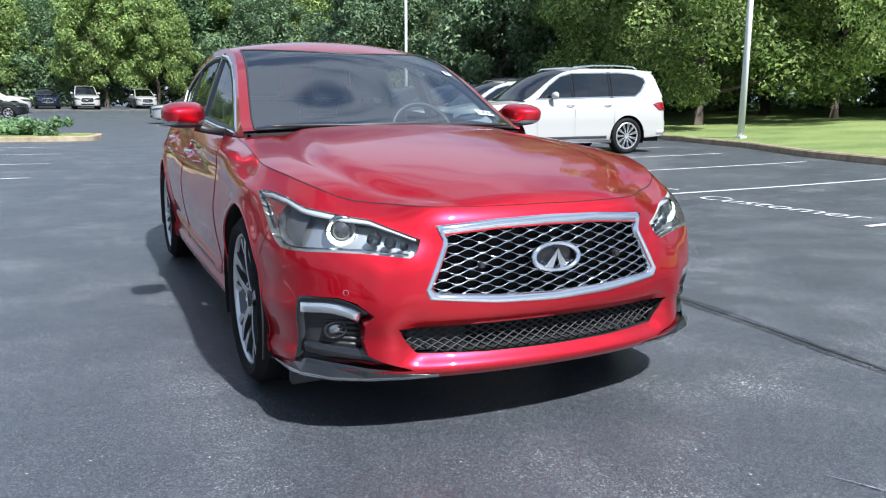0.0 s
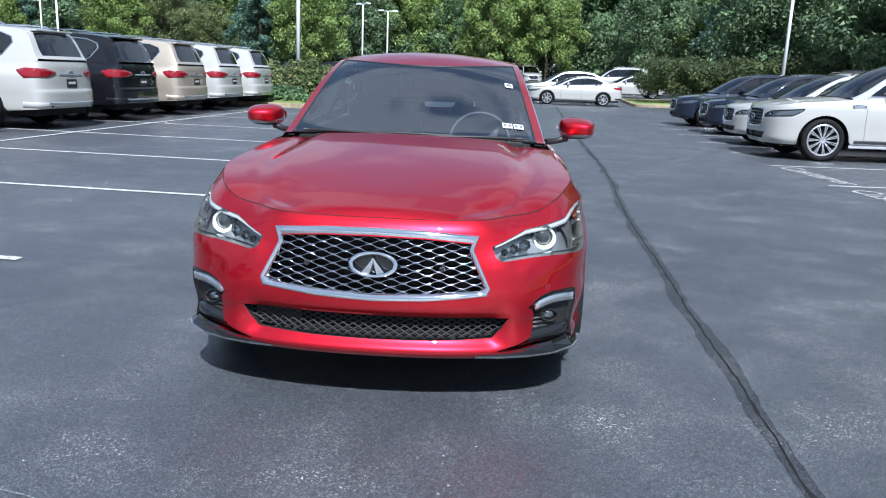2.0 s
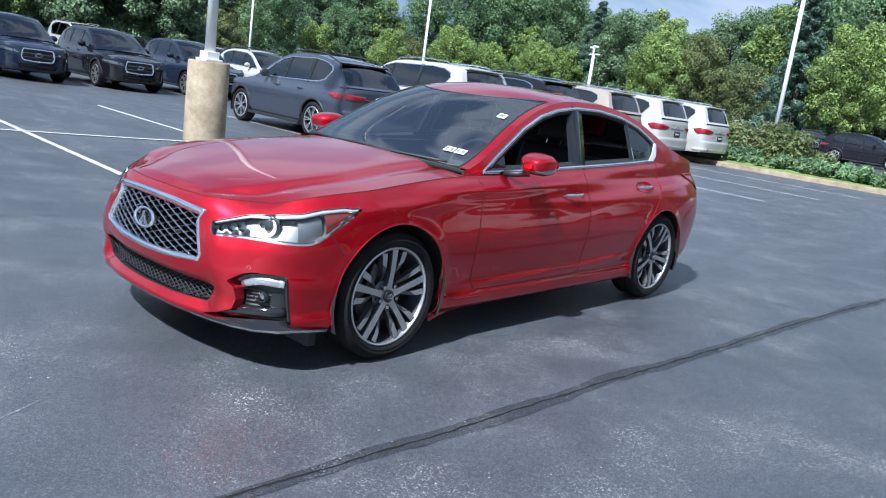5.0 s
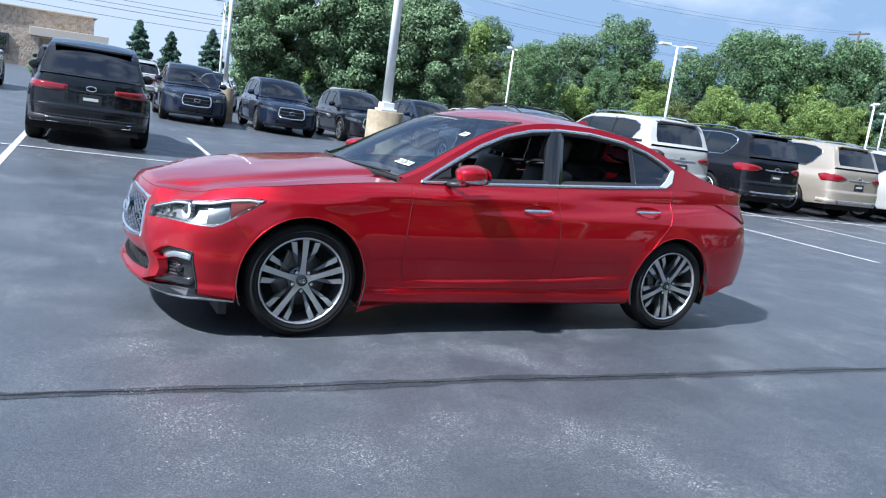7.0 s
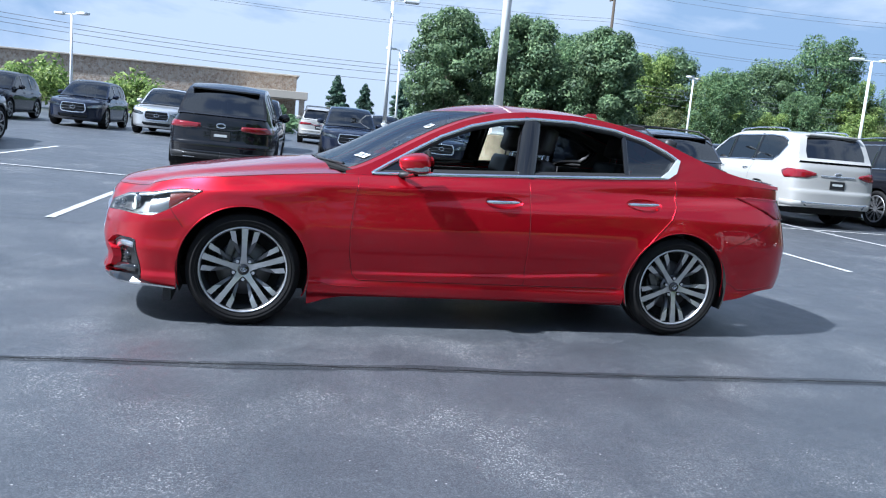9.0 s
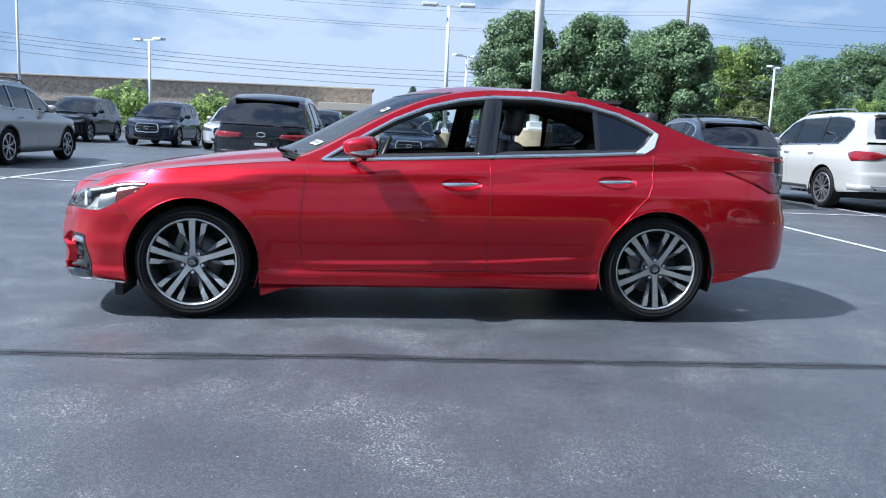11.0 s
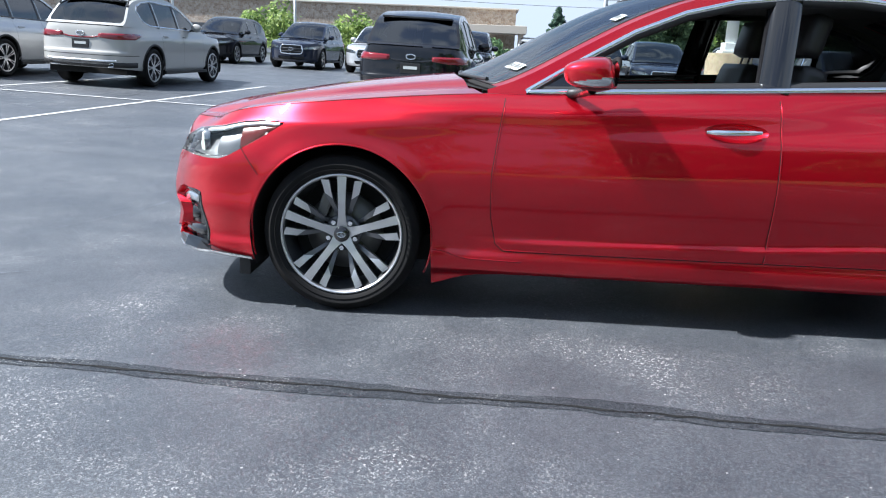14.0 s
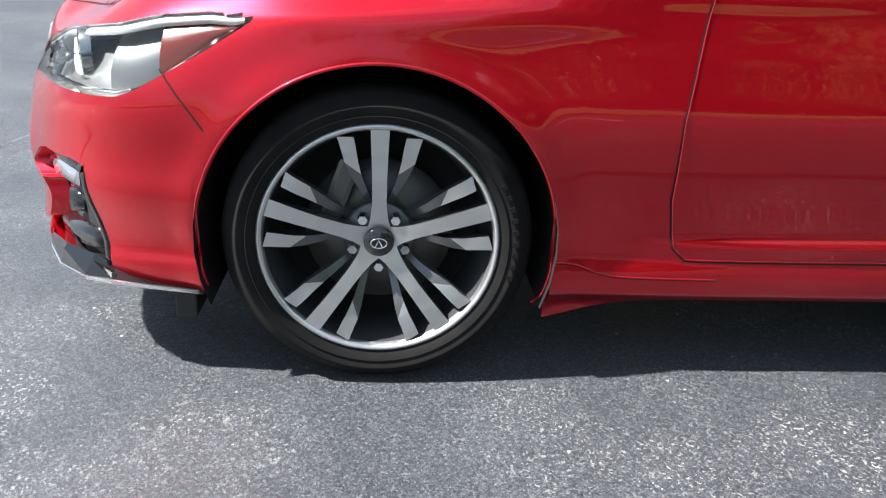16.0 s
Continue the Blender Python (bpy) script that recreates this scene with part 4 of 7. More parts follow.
    lamp = lamp_top + lamp_low
    fog = [(uy(-2.042), 0.474), (uy(-2.070), 0.488), (ux(0.72), 0.490), (ux(0.67), 0.474), (ux(0.615), 0.432), (ux(0.645), 0.404), (ux(0.652), 0.345), (ux(0.640), 0.300), (ux(0.57), 0.272), (ux(0.49), 0.246), (ux(0.60), 0.246), (ux(0.74), 0.252), (uy(-2.012), 0.250), (uy(-2.022), 0.30), (uy(-2.038), 0.40)]
    bowls = [[(uy(ym + 0.128 * math.cos(a)), z + 0.045 * math.sin(a) * (0.75 if math.sin(a) > 0 else 1.0)) for a in np.linspace(0, 2 * math.pi, 28, endpoint=False)] for ym, z in ((0.165, 0.840), (1.150, 0.880))]
    door_f = [(uy(-0.765), 1.10), (uy(-0.765), 0.93), (uy(-0.785), 0.80), (uy(-0.806), 0.62), (uy(-0.800), 0.45), (uy(-0.775), 0.33), (uy(-0.74), 0.298), (uy(0.337), 0.304), (uy(0.341), 1.10)]
    door_r = [(uy(0.341), 1.15), (uy(0.337), 0.304), (uy(1.03), 0.306), (uy(1.045), 0.34), (uy(1.118), 0.54), (uy(1.23), 0.675), (uy(1.345), 0.79), (uy(1.39), 0.88), (uy(1.41), 0.97), (uy(1.41), 1.15)]
    tail = [(uy(1.90), 0.965), (uy(2.02), 0.972), (uy(2.15), 0.968), (S.ux_rear(0.60), 0.955), (S.ux_rear(0.45), 0.93), (S.ux_rear(0.45), 0.86), (S.ux_rear(0.66), 0.825), (uy(2.23), 0.828), (uy(2.12), 0.880), (uy(1.98), 0.935)]
    for nm, poly in (("grille", grille_in), ("intake", intake), ("lamp", lamp), ("fog", fog), ("bowl_front", bowls[0]), ("bowl_rear", bowls[1]), ("front_door", door_f), ("rear_door", door_r), ("tail", tail)):
        P.cut(nm, poly)
    pan = P.panels()
    body = skin_whole("body", P, "rest", pan, M["red"], car, "candy red bodywork")
    for nm in ("front_door", "rear_door"):
        skin_pair(nm, P, nm, pan, M["red"], car, "candy red door")
    # door and panel gaps: a dark slot and the rolled edge of the sheet beside it
    def seam(pts, width=0.0036, side=1.0, name="panel_gap", lip="panel_lip"):
        p = np.array(pts, float)
        t = np.gradient(p, axis=0)
        t /= np.linalg.norm(t, axis=1, keepdims=True) + 1e-9
        q = p + np.stack([-t[:, 1], t[:, 0]], 1) * side * (width * 0.5 + 0.0022)
        pair_of(name, S.ribbon(pts, width, 0.0016), M["void"], car)
        pair_of(lip, S.bar([tuple(a) for a in q], 0.0022, 0.0026, 0.0035), M["red"], car)
    under = lambda p: p[1] <= float(S.top(np.interp(p[0], S.u, S.y))) - 0.002

    def upto(pts):
        """Cut a seam off where it meets the window line."""
        fine = []
        for (a, b), (c, d) in zip(pts[:-1], pts[1:]):
            fine += [(a + (c - a) * k / 12, b + (d - b) * k / 12) for k in range(12)]
        return [p for p in fine + [pts[-1]] if under(p)]
    seam(upto(door_f[:8]))
    seam(upto(door_f[7:]), side=-1.0)
    seam(upto(door_r[1:]), side=1.0)
    # creases of sill and rear bumper: their shade drawn as thin dark ribbons
    seam([(uy(-1.035), 0.290), (uy(-0.985), 0.287), (uy(-0.955), 0.272), (uy(-0.92), 0.260), (uy(-0.86), 0.256), (uy(-0.66), 0.254)], 0.0016, 1.0, "sill_gap", "sill_crease")
    seam([(uy(1.825), 0.375), (uy(1.87), 0.372), (uy(1.91), 0.335), (uy(1.96), 0.318), (uy(2.12), 0.330), (uy(2.28), 0.350)], 0.0028, 1.0, "bumper_crease_gap", "bumper_crease")
    pair_of("bumper_gap", S.ribbon([(uy(-1.86), 0.690), (uy(-1.775), 0.575)], 0.0034, 0.0014), M["void"], car)
    pair_of("rear_bumper_gap", S.ribbon([(uy(1.80), 0.62), (uy(1.98), 0.70), (uy(2.16), 0.80)], 0.0032, 0.0014), M["void"], car)

    # grille
    v, f = both_sides(*pan["grille"])
    gv, gf = pan["grille"]
    kv, kf = recess(gv, np.array(gf), 0.055)
    kf = [t for t in kf if len(t) == 3 or max(kv[i][0] for i in t) > 0.004]
    mesh_object("grille_backing", *both_sides(kv, kf), M["void"], car)
    ring_o = [(0, 0.737), (ux(0.20), 0.733), (ux(0.426), 0.717), (ux(0.403), 0.668), (ux(0.404), 0.655), (ux(0.434), 0.585), (ux(0.465), 0.513), (ux(0.452), 0.482), (ux(0.22), 0.458), (0, 0.450)]
    ring_i = [(0, 0.701), (ux(0.20), 0.698), (ux(0.389), 0.684), (ux(0.383), 0.668), (ux(0.381), 0.655), (ux(0.410), 0.585), (ux(0.442), 0.516), (ux(0.427), 0.503), (ux(0.22), 0.487), (0, 0.481)]

    def resample(poly, n=109):
        p = np.array(poly)
        d = np.concatenate([[0], np.cumsum(np.hypot(*np.diff(p, axis=0).T))])
        t = np.linspace(0, 1, n)
        tk = np.linspace(0, 1, len(p))
        return np.stack([np.interp(t, tk, p[:, 0]), np.interp(t, tk, p[:, 1])], 1)
    o, i_ = resample(ring_o), resample(ring_i)
    prof = [(0.0, -0.002), (0.10, 0.004), (0.35, 0.007), (0.70, 0.004), (1.0, -0.004), (1.0, -0.04)]
    vs = np.concatenate([S.skin(*(o + (i_ - o) * t).T, h) for t, h in prof])
    n = len(o)
    fs = [(k * n + j, k * n + j + 1, (k + 1) * n + j + 1, (k + 1) * n + j) for k in range(len(prof) - 1) for j in range(n - 1)]
    mesh_object("grille_surround", *both_sides(vs, fs), M["chrome"], car, label="bright chrome grille surround")
    rows, pitch = 14, 0.094
    for r in range(rows):
        z0 = 0.484 + r * 0.0162
        pts = []
        for x in np.arange(-0.44, 0.4401, 0.0045):
            z = z0 + 0.0068 * math.sin(2 * math.pi * x / pitch + (math.pi if r % 2 else 0))
            if inside(grille_in, np.array([ux(abs(x))]), np.array([z]))[0]:
                pts.append((x, z))
        if len(pts) < 8:
            continue
        vs, fs = [], []
        for x, z in pts:
            c = S.skin(np.array([ux(abs(x))]), np.array([z]))[0]
            slope = math.cos(2 * math.pi * x / pitch + (math.pi if r % 2 else 0))
            hw = 0.0010 + 0.0015 * (1 - slope * slope)
            for dz, dy in ((-hw, 0.012), (-hw * 0.4, -0.002), (hw, 0.004), (hw, 0.03), (-hw, 0.03)):
                vs.append((x, c[1] + 0.010 + dy, z + dz))
        for j in range(len(pts) - 1):
            for q in range(5):
                a, b = j * 5 + q, j * 5 + (q + 1) % 5
                fs.append((a, b, b + 5, a + 5))
        mesh_object("grille_bar", vs, fs, M["bars"], car)
    # oval badge
    bz, by = 0.598, float(S.skin(np.array([0.0]), np.array([0.598]))[0, 1])
    ov = [(0.088 * math.cos(a), by - 0.012 + 0.2 * (0.044 * math.sin(a)) , bz + 0.044 * math.sin(a)) for a in np.linspace(0, 2 * math.pi, 56, endpoint=False)]
    badge = mesh_object("badge", *sweep(ov, [0.006 + 0.004 * abs(math.cos(a)) for a in np.linspace(0, 2 * math.pi, 56, endpoint=False)], 8, True), M["chrome"], car, label="chrome oval badge")
    bm = bmesh.new()
    for s in (1, -1):
        face = [bm.verts.new((s * x, by - 0.022 + y, bz + z)) for x, y, z in ((0.0005, 0.0, 0.030), (0.018, 0.004, 0.002), (0.044, 0.006, -0.030), (0.030, 0.006, -0.038), (0.016, 0.006, -0.042), (0.0005, 0.004, 0.008))]
        back = [bm.verts.new((v.co.x, by + 0.004, v.co.z)) for v in face]
        bm.faces.new(face if s < 0 else face[::-1])
        for a in range(6):
            q = [face[a], face[(a + 1) % 6], back[(a + 1) % 6], back[a]]
            bm.faces.new(q[::-1] if s < 0 else q)
    part("badge_wedge", bm, M["chrome"], badge)
    v, f = lathe([(0, 0.0005), (0, 0.040)], 40, "z")
    mesh_object("badge_plate", [(x * 2.1, by + 0.006, bz + y * 1.02) for x, y, z in v], f, M["gloss"], badge)
    for s in (1, -1):
        for (x, z, r) in ((0.27, 0.585, 0.011),):
            bm = bmesh.new()
            c = S.skin(np.array([ux(x)]), np.array([z]))[0]
            tube(bm, r, r * 0.8, 0.02, Matrix.Translation((s * x, c[1] + 0.006, z)) @ Matrix.Rotation(radians(90), 4, "X"), 20)
            part("parking_sensor", bm, M["plastic"], car)

    # lower intake with diamond mesh
    iv, if_ = pan["intake"]
    dv, df = recess(iv, np.array(if_), 0.05)
    df = [t for t in df if len(t) == 3 or max(dv[i][0] for i in t) > 0.004]
    mesh_object("intake_duct", *both_sides(dv, df), M["void"], car)
    sheets = []
    for k in range(-26, 27):
        for d in (1, -1):
            x0 = k * 0.042
            run, cur = [], []
            for t in np.linspace(0, 1, 14):
                z = 0.275 + 0.118 * t
                x = x0 + d * 0.118 * 1.9 * (t - 0.5)
                if abs(x) < 0.54 and inside(intake, np.array([ux(abs(x))]), np.array([z]))[0]:
                    c = S.skin(np.array([ux(abs(x))]), np.array([z]))[0]
                    cur.append((x, c[1] + 0.022, z))
                elif cur:
                    run.append(cur)
                    cur = []
            run.append(cur)
            for c in run:
                if len(c) > 2:
                    v, f = sweep(c, 0.0028, 4)
                    sheets.append((np.array([tuple(p) for p in v]), f))
    mesh_object("intake_mesh", *joined(*sheets), M["plastic"], car, label="black diamond mesh")
    bm = bmesh.new()
    c = S.skin(np.array([ux(0.30)]), np.array([0.31]))[0]
    for xa, xb in ((-0.50, -0.40), (-0.40, -0.30)):
        ca, cb = (S.skin(np.array([ux(-x)]), np.array([0.335]))[0][1] + 0.034 for x in (xa, xb))
        q = [bm.verts.new(p) for p in ((xa, ca, 0.298), (xb, cb, 0.292), (xb, cb, 0.378), (xa, ca, 0.378))]
        bm.faces.new(q)
    part("radar_cover", bm, M["plastic"], car, "smooth dark radar cover behind the mesh")

    # headlamps
    lv, lf = pan["lamp"]
    lf = np.array(lf)
    hv, hf = recess(lv, lf, 0.055)
    for s in (1, -1):
        w, g = np.array(hv), hf
        lw = np.array(lv) + normals_of(lv, lf) * 0.003
        if s < 0:
            w[:, 0] *= -1
            lw[:, 0] *= -1
            g = [t[::-1] for t in hf]
        head = mesh_object("headlamp", w, g, M["lampcan"], car, label="clear headlamp with lit ring and chrome upper blade")
        mesh_object("headlamp_lens", lw, (lf if s > 0 else lf[:, ::-1]), M["lens"], head, label="clear curved cover").visible_shadow = False

        def on(u, z, depth):
            p = S.skin(np.array([u]), np.array([z]), -depth)[0]
            _, _, nx, ny = S.at_u(u)
            return Vector((s * p[0], p[1], p[2])), Vector((s * nx, ny, 0)).normalized()
        def lamp_sheet(name, u0, u1, lo, hi, depth, mat, label=""):
            """A curved piece inside the lamp between two lines over u."""
            n = 34
            uu = np.linspace(u0, u1, n)
            vs = [S.skin(np.array([u]), np.array([lo(u) + (hi(u) - lo(u)) * k / 3]), -(depth + 0.010 * (k / 3 - 0.5) ** 2 * 4))[0] for u in uu for k in range(4)]
            vs = np.array(vs)
            vs[:, 0] *= s
            fs = [(4 * a + k, 4 * a + 4 + k, 4 * a + 5 + k, 4 * a + 1 + k)[::s] for a in range(n - 1) for k in range(3)]
            return mesh_object(name, vs, fs, mat, head, label=label)
        tu, tz = zip(*lamp_top)
        bu, bz2 = zip(*lamp_low[::-1])
        high = lambda u: float(np.interp(u, tu, tz))
        low = lambda u: float(np.interp(u, bu, bz2))
        c, nrm = on(ux(0.745), 0.690, 0.050)
        fwd = (nrm * 0.40 + Vector((0, -1, 0)) * 0.60).normalized()
        turn = Vector((0, 0, 1)).rotation_difference(fwd).to_matrix().to_4x4()
        for nm, prof, mat in (("projector_bezel", [(-0.010, 0.054), (0.010, 0.051), (0.016, 0.048), (0.006, 0.040), (0.010, 0.036), (0.004, 0.033)], M["lampcup"]),
                              ("projector", [(-0.012, 0.036), (0.006, 0.034), (0.018, 0.026), (0.025, 0.014), (0.027, 0.0005)], M["projector"])):
            v, f = lathe(prof, 40, "z")
            mesh_object(nm, [Matrix.Translation(c) @ turn @ Vector(p) for p in v], f, mat, head)
        # lit crescent, open at the top on the inner side
        side_v = Vector((0, 0, 1)).cross(fwd).normalized() * s
        up_v = fwd.cross(side_v).normalized() * (1 if fwd.cross(side_v).z > 0 else -1)
        if side_v.x * s < 0:
            side_v = -side_v
        arc = [(c + fwd * 0.018 + side_v * 0.043 * math.cos(a) + up_v * 0.041 * math.sin(a)) for a in np.linspace(radians(-165), radians(50), 30)]
        v, f = sweep(arc, [0.003] + [0.003 + 0.0062 * math.sin(math.pi * k / 29) ** 1.3 for k in range(1, 29)] + [0.003], 8)
        mesh_object("daylight_ring", v, f, M["led"], head, label="lit white daylight crescent")
        for (x, z, r) in ((0.628, 0.672, 0.027), (0.575, 0.660, 0.022), (0.530, 0.650, 0.016)):
            c2, n2 = on(ux(x), z, 0.034)
            v, f = lathe([(0.022, r), (0.018, r * 0.95), (0.004, r * 0.7), (-0.004, 0.001)], 6, "z")
            mesh_object("reflector_bowl", [Matrix.Translation(c2) @ turn @ Vector(p) for p in v], f, M["lampcup"], head, smooth=False)
        lamp_sheet("lamp_blade", ux(0.49), uy(-1.690), lambda u: max(low(u) + 0.004, high(u) - 0.016 - 0.008 * float(np.clip((u - ux(0.49)) / (uy(-1.95) - ux(0.49)), 0, 1))), lambda u: high(u) - 0.003, 0.006, M["brow"], "satin silver upper blade")
        lamp_sheet("side_marker", uy(-1.866), uy(-1.700), lambda u: low(u) + 0.003, lambda u: max(low(u) + 0.004, high(u) - 0.022), 0.012, M["amber"], "dark amber side marker")
        lamp_sheet("lamp_side_panel", uy(-2.00), uy(-1.872), lambda u: low(u) + 0.004, lambda u: high(u) - 0.026, 0.040, M["lampshell"])
        lamp_sheet("lower_strip", ux(0.515), uy(-1.93), lambda u: low(u) + 0.002, lambda u: low(u) + 0.010, 0.012, M["reflector"])

        # fog lamp pocket
        fv, ff = pan["fog"]
        # its red walls turn in from the skin, its floor faces ahead
        def flat(a, k=0.80):
            a = np.array(a)
            a[:, 1] = np.where(a[:, 1] < -2.052, -2.052 + (a[:, 1] + 2.052) * k, a[:, 1])
            return a
        ffa = np.array(ff)
        w, g = recess(fv, ffa, 0.0, False)
        w = np.array(w)
        w[len(fv):] = flat(fv, 0.66)
        w[:, 0] *= s
        mesh_object("pocket_wall", w, [t[::s] for t in g], M["red"], car, label="red bumper turned in round the fog lamp")
        w, g = recess(flat(fv, 0.66), ffa, 0.018)
        w = np.array(w)
        w[:, 0] *= s
        pocket = mesh_object("fog_pocket", w, [t[::s] for t in g], M["plastic"], car, label="black textured fog lamp pocket")
        b = S.bar([(uy(-2.046), 0.470), (uy(-2.072), 0.481), (ux(0.72), 0.482), (ux(0.672), 0.466), (ux(0.622), 0.430)], 0.015, 0.004, 0.03)
        w = flat(b[0])
        w[:, 0] *= s
        mesh_object("fog_trim", w, [t[::s] for t in b[1]], M["gloss"], pocket, label="gloss black eyebrow trim")
        b = S.bar([(uy(-2.055), 0.446), (ux(0.745), 0.452), (ux(0.70), 0.442), (ux(0.655), 0.420)], 0.030, 0.000, 0.02)
        w = flat(b[0])
        w[:, 0] *= s
        mesh_object("running_lamp", w, [t[::s] for t in b[1]], M["blade"], pocket, label="silver running lamp strip")
        b = S.bar([(uy(-2.046), 0.465), (uy(-2.040), 0.40), (uy(-2.028), 0.33), (uy(-2.016), 0.255)], 0.012, 0.002, 0.03)
        w = flat(b[0])
        w[:, 0] *= s
        mesh_object("pocket_edge", w, [t[::s] for t in b[1]], M["gloss"], pocket)
        b = S.bar([(ux(0.52), 0.250), (ux(0.58), 0.268), (ux(0.65), 0.288), (ux(0.74), 0.298), (uy(-2.035), 0.306)], 0.034, -0.002, 0.03)
        w = flat(b[0])
        w[:, 0] *= s
        mesh_object("pocket_sill", w, [t[::s] for t in b[1]], M["gloss"], pocket)
        c3, n3 = on(ux(0.722), 0.372, 0.0)
        c3 = Vector((c3.x, -2.104, c3.z))
        f3 = (n3 * 0.3 + Vector((0, -1, 0)) * 0.7).normalized()
        t3 = Vector((0, 0, 1)).rotation_difference(f3).to_matrix().to_4x4()
        for nm, prof, mat in (("fog_bezel", [(-0.02, 0.036), (0.010, 0.034), (0.010, 0.029), (-0.01, 0.026)], M["gloss"]), ("fog_lens", [(-0.006, 0.026), (0.002, 0.018), (0.005, 0.0005)], M["lampcup"]), ("fog_reflector", [(-0.012, 0.029), (-0.008, 0.024), (-0.010, 0.018)], M["chrome"])):
            v, f = lathe(prof, 28, "z")
            mesh_object(nm, [Matrix.Translation(c3) @ t3 @ Vector((p[0] * 1.15, p[1] * 0.85, p[2])) for p in v], f, mat, pocket)
        for k in range(5):
            b = S.bar([(uy(-2.05), 0.322 + 0.019 * k), (ux(0.75), 0.324 + 0.019 * k), (ux(0.67), 0.320 + 0.019 * k)], 0.006, -0.026, 0.012)
            w = flat(b[0])
            w[:, 0] *= s
            mesh_object("pocket_slat", w, [t[::s] for t in b[1]], M["plastic"], pocket)
        c4 = S.skin(np.array([ux(0.70)]), np.array([0.508]), 0.001)[0]
        v, f = lathe([(0.0, 0.0095), (0.0, 0.008)], 20, "z")
        _, _, nx4, ny4 = S.at_u(ux(0.70))
        t4 = Vector((0, 0, 1)).rotation_difference(Vector((s * nx4, ny4, 0))).to_matrix().to_4x4()
        mesh_object("sensor_ring", [Matrix.Translation((s * c4[0], c4[1], c4[2])) @ t4 @ Vector(p) for p in v], f, M["chrome"], car)

        # splitter blade under the corner
        # its lower edge gets a silver strip, the sky's sheen put into the colour
        lip = [(ux(0.42), 0.222), (ux(0.52), 0.218), (ux(0.64), 0.216), (ux(0.74), 0.217), (uy(-2.06), 0.222), (uy(-2.00), 0.226), (uy(-1.92), 0.216), (uy(-1.815), 0.207)]
        outs = [0.002, 0.010, 0.020, 0.028, 0.034, 0.030, 0.016, 0.008]
        tall = [0.008, 0.022, 0.040, 0.052, 0.048, 0.024, 0.009, 0.007]
        for nm, mat, prof, lab in (("splitter", M["gloss"], lambda z, o_, h: ((z + h, -0.006), (z + h * 0.75, 0.002), (z + 0.010, o_ * 0.88), (z + 0.004, o_), (z - 0.012, -0.03)), "gloss black splitter blade"),
                                   ("splitter_edge", M["blade"], lambda z, o_, h: ((z + 0.0080, o_ - 0.004), (z + 0.0070, o_ + 0.002), (z - 0.004, o_ + 0.003), (z - 0.011, o_ - 0.002), (z - 0.012, -0.03)), "silver strip for the sky sheen along the splitter edge")):
            vs, fs = [], []
            for (u, z), o_, h in zip(lip, outs, tall):
                for zz, oo in prof(z, o_, h):
                    p = S.skin(np.array([u]), np.array([zz]), oo)[0]
                    vs.append((s * p[0], p[1], p[2]))
            for k in range(len(lip) - 1):
                for q in range(4):
                    t = (k * 5 + q, k * 5 + q + 1, k * 5 + q + 6, k * 5 + q + 5)
                    fs.append(t[::s])
            fs += [(0, 1, 2, 3, 4), tuple(len(vs) - 5 + q for q in range(5))]
            mesh_object(nm, vs, fs, mat, car, smooth=False, label=lab)
        bm = bmesh.new()
        box(bm, (s * 0.66, -1.86, 0.17), (0.30, 0.05, 0.10))
        part("air_dam", bm, M["plastic"], car, bevel=0.006)

    # hood
    t_u = np.linspace(ux(0.40), uy(-0.86), 40)
    edge = S.skin(t_u, S.top(S.at_u(t_u)[1]))
    yc = np.interp(np.linspace(0, 1, 40), [0, 0.5, 1], [float(S.skin(np.array([0.0]), np.array([0.772]))[0, 1]), -1.66, -1.01])
    zc_f = curve([-2.25, -2.10, -1.93, -1.55, -1.20, -1.0], [0.785, 0.822, 0.858, 0.925, 0.972, 0.992])
    cols = np.linspace(-1, 1, 81)
    vs = []
    for k in range(40):
        for a in cols:
            e = edge[k]
            q = abs(a)
            if k == 0:
                p = S.skin(np.array([ux(q * 0.40)]), np.array([float(S.top(S.at_u(ux(q * 0.40))[1]))]))[0]
                vs.append((math.copysign(p[0], a), p[1], p[2]))
                continue
            z = float(zc_f(yc[k])) * (1 - q ** 2.2) + e[2] * q ** 2.2
            fade = min(1, k / 6)
            z += fade * (0.009 + 0.007 * k / 39) * (1 / (1 + math.exp((q - 0.74 + 0.06 * k / 39) / 0.018)))
            z -= fade * 0.008 * math.exp(-((q - 0.82 + 0.06 * k / 39) / 0.05) ** 2)
            vs.append((a * e[0], yc[k] + (e[1] - yc[k]) * q ** 2, z))
    n = len(cols)
    fs = [(k * n + j, k * n + j + 1, (k + 1) * n + j + 1, (k + 1) * n + j) for k in range(39) for j in range(n - 1)]
    mesh_object("hood", vs, fs, M["red"], car, label="sculpted hood")
    hood_line = [(0, 0.771)] + [(float(u), float(S.top(S.at_u(u)[1])) - 0.002) for u in np.concatenate([np.linspace(ux(0.05), ux(0.40), 8), t_u[1:]])]
    pair_of("hood_gap", S.ribbon(hood_line, 0.0024, 0.0012), M["void"], car)
    # cowl between hood and glass
    vs, fs = [], []
    for k, a in enumerate(np.linspace(-1, 1, 21)):
        for y, z, x in ((-1.03, 0.975, 0.70), (-0.92, 0.972, 0.71), (-0.90, 0.985, 0.715)):
            vs.append((a * x, y + 0.24 * abs(a) ** 2.2, z - 0.03 * a * a))
    for k in range(20):
        for q in range(2):
            fs.append((3 * k + q, 3 * k + q + 1, 3 * k + q + 4, 3 * k + q + 3))
    mesh_object("cowl", vs, fs, M["plastic"], car)
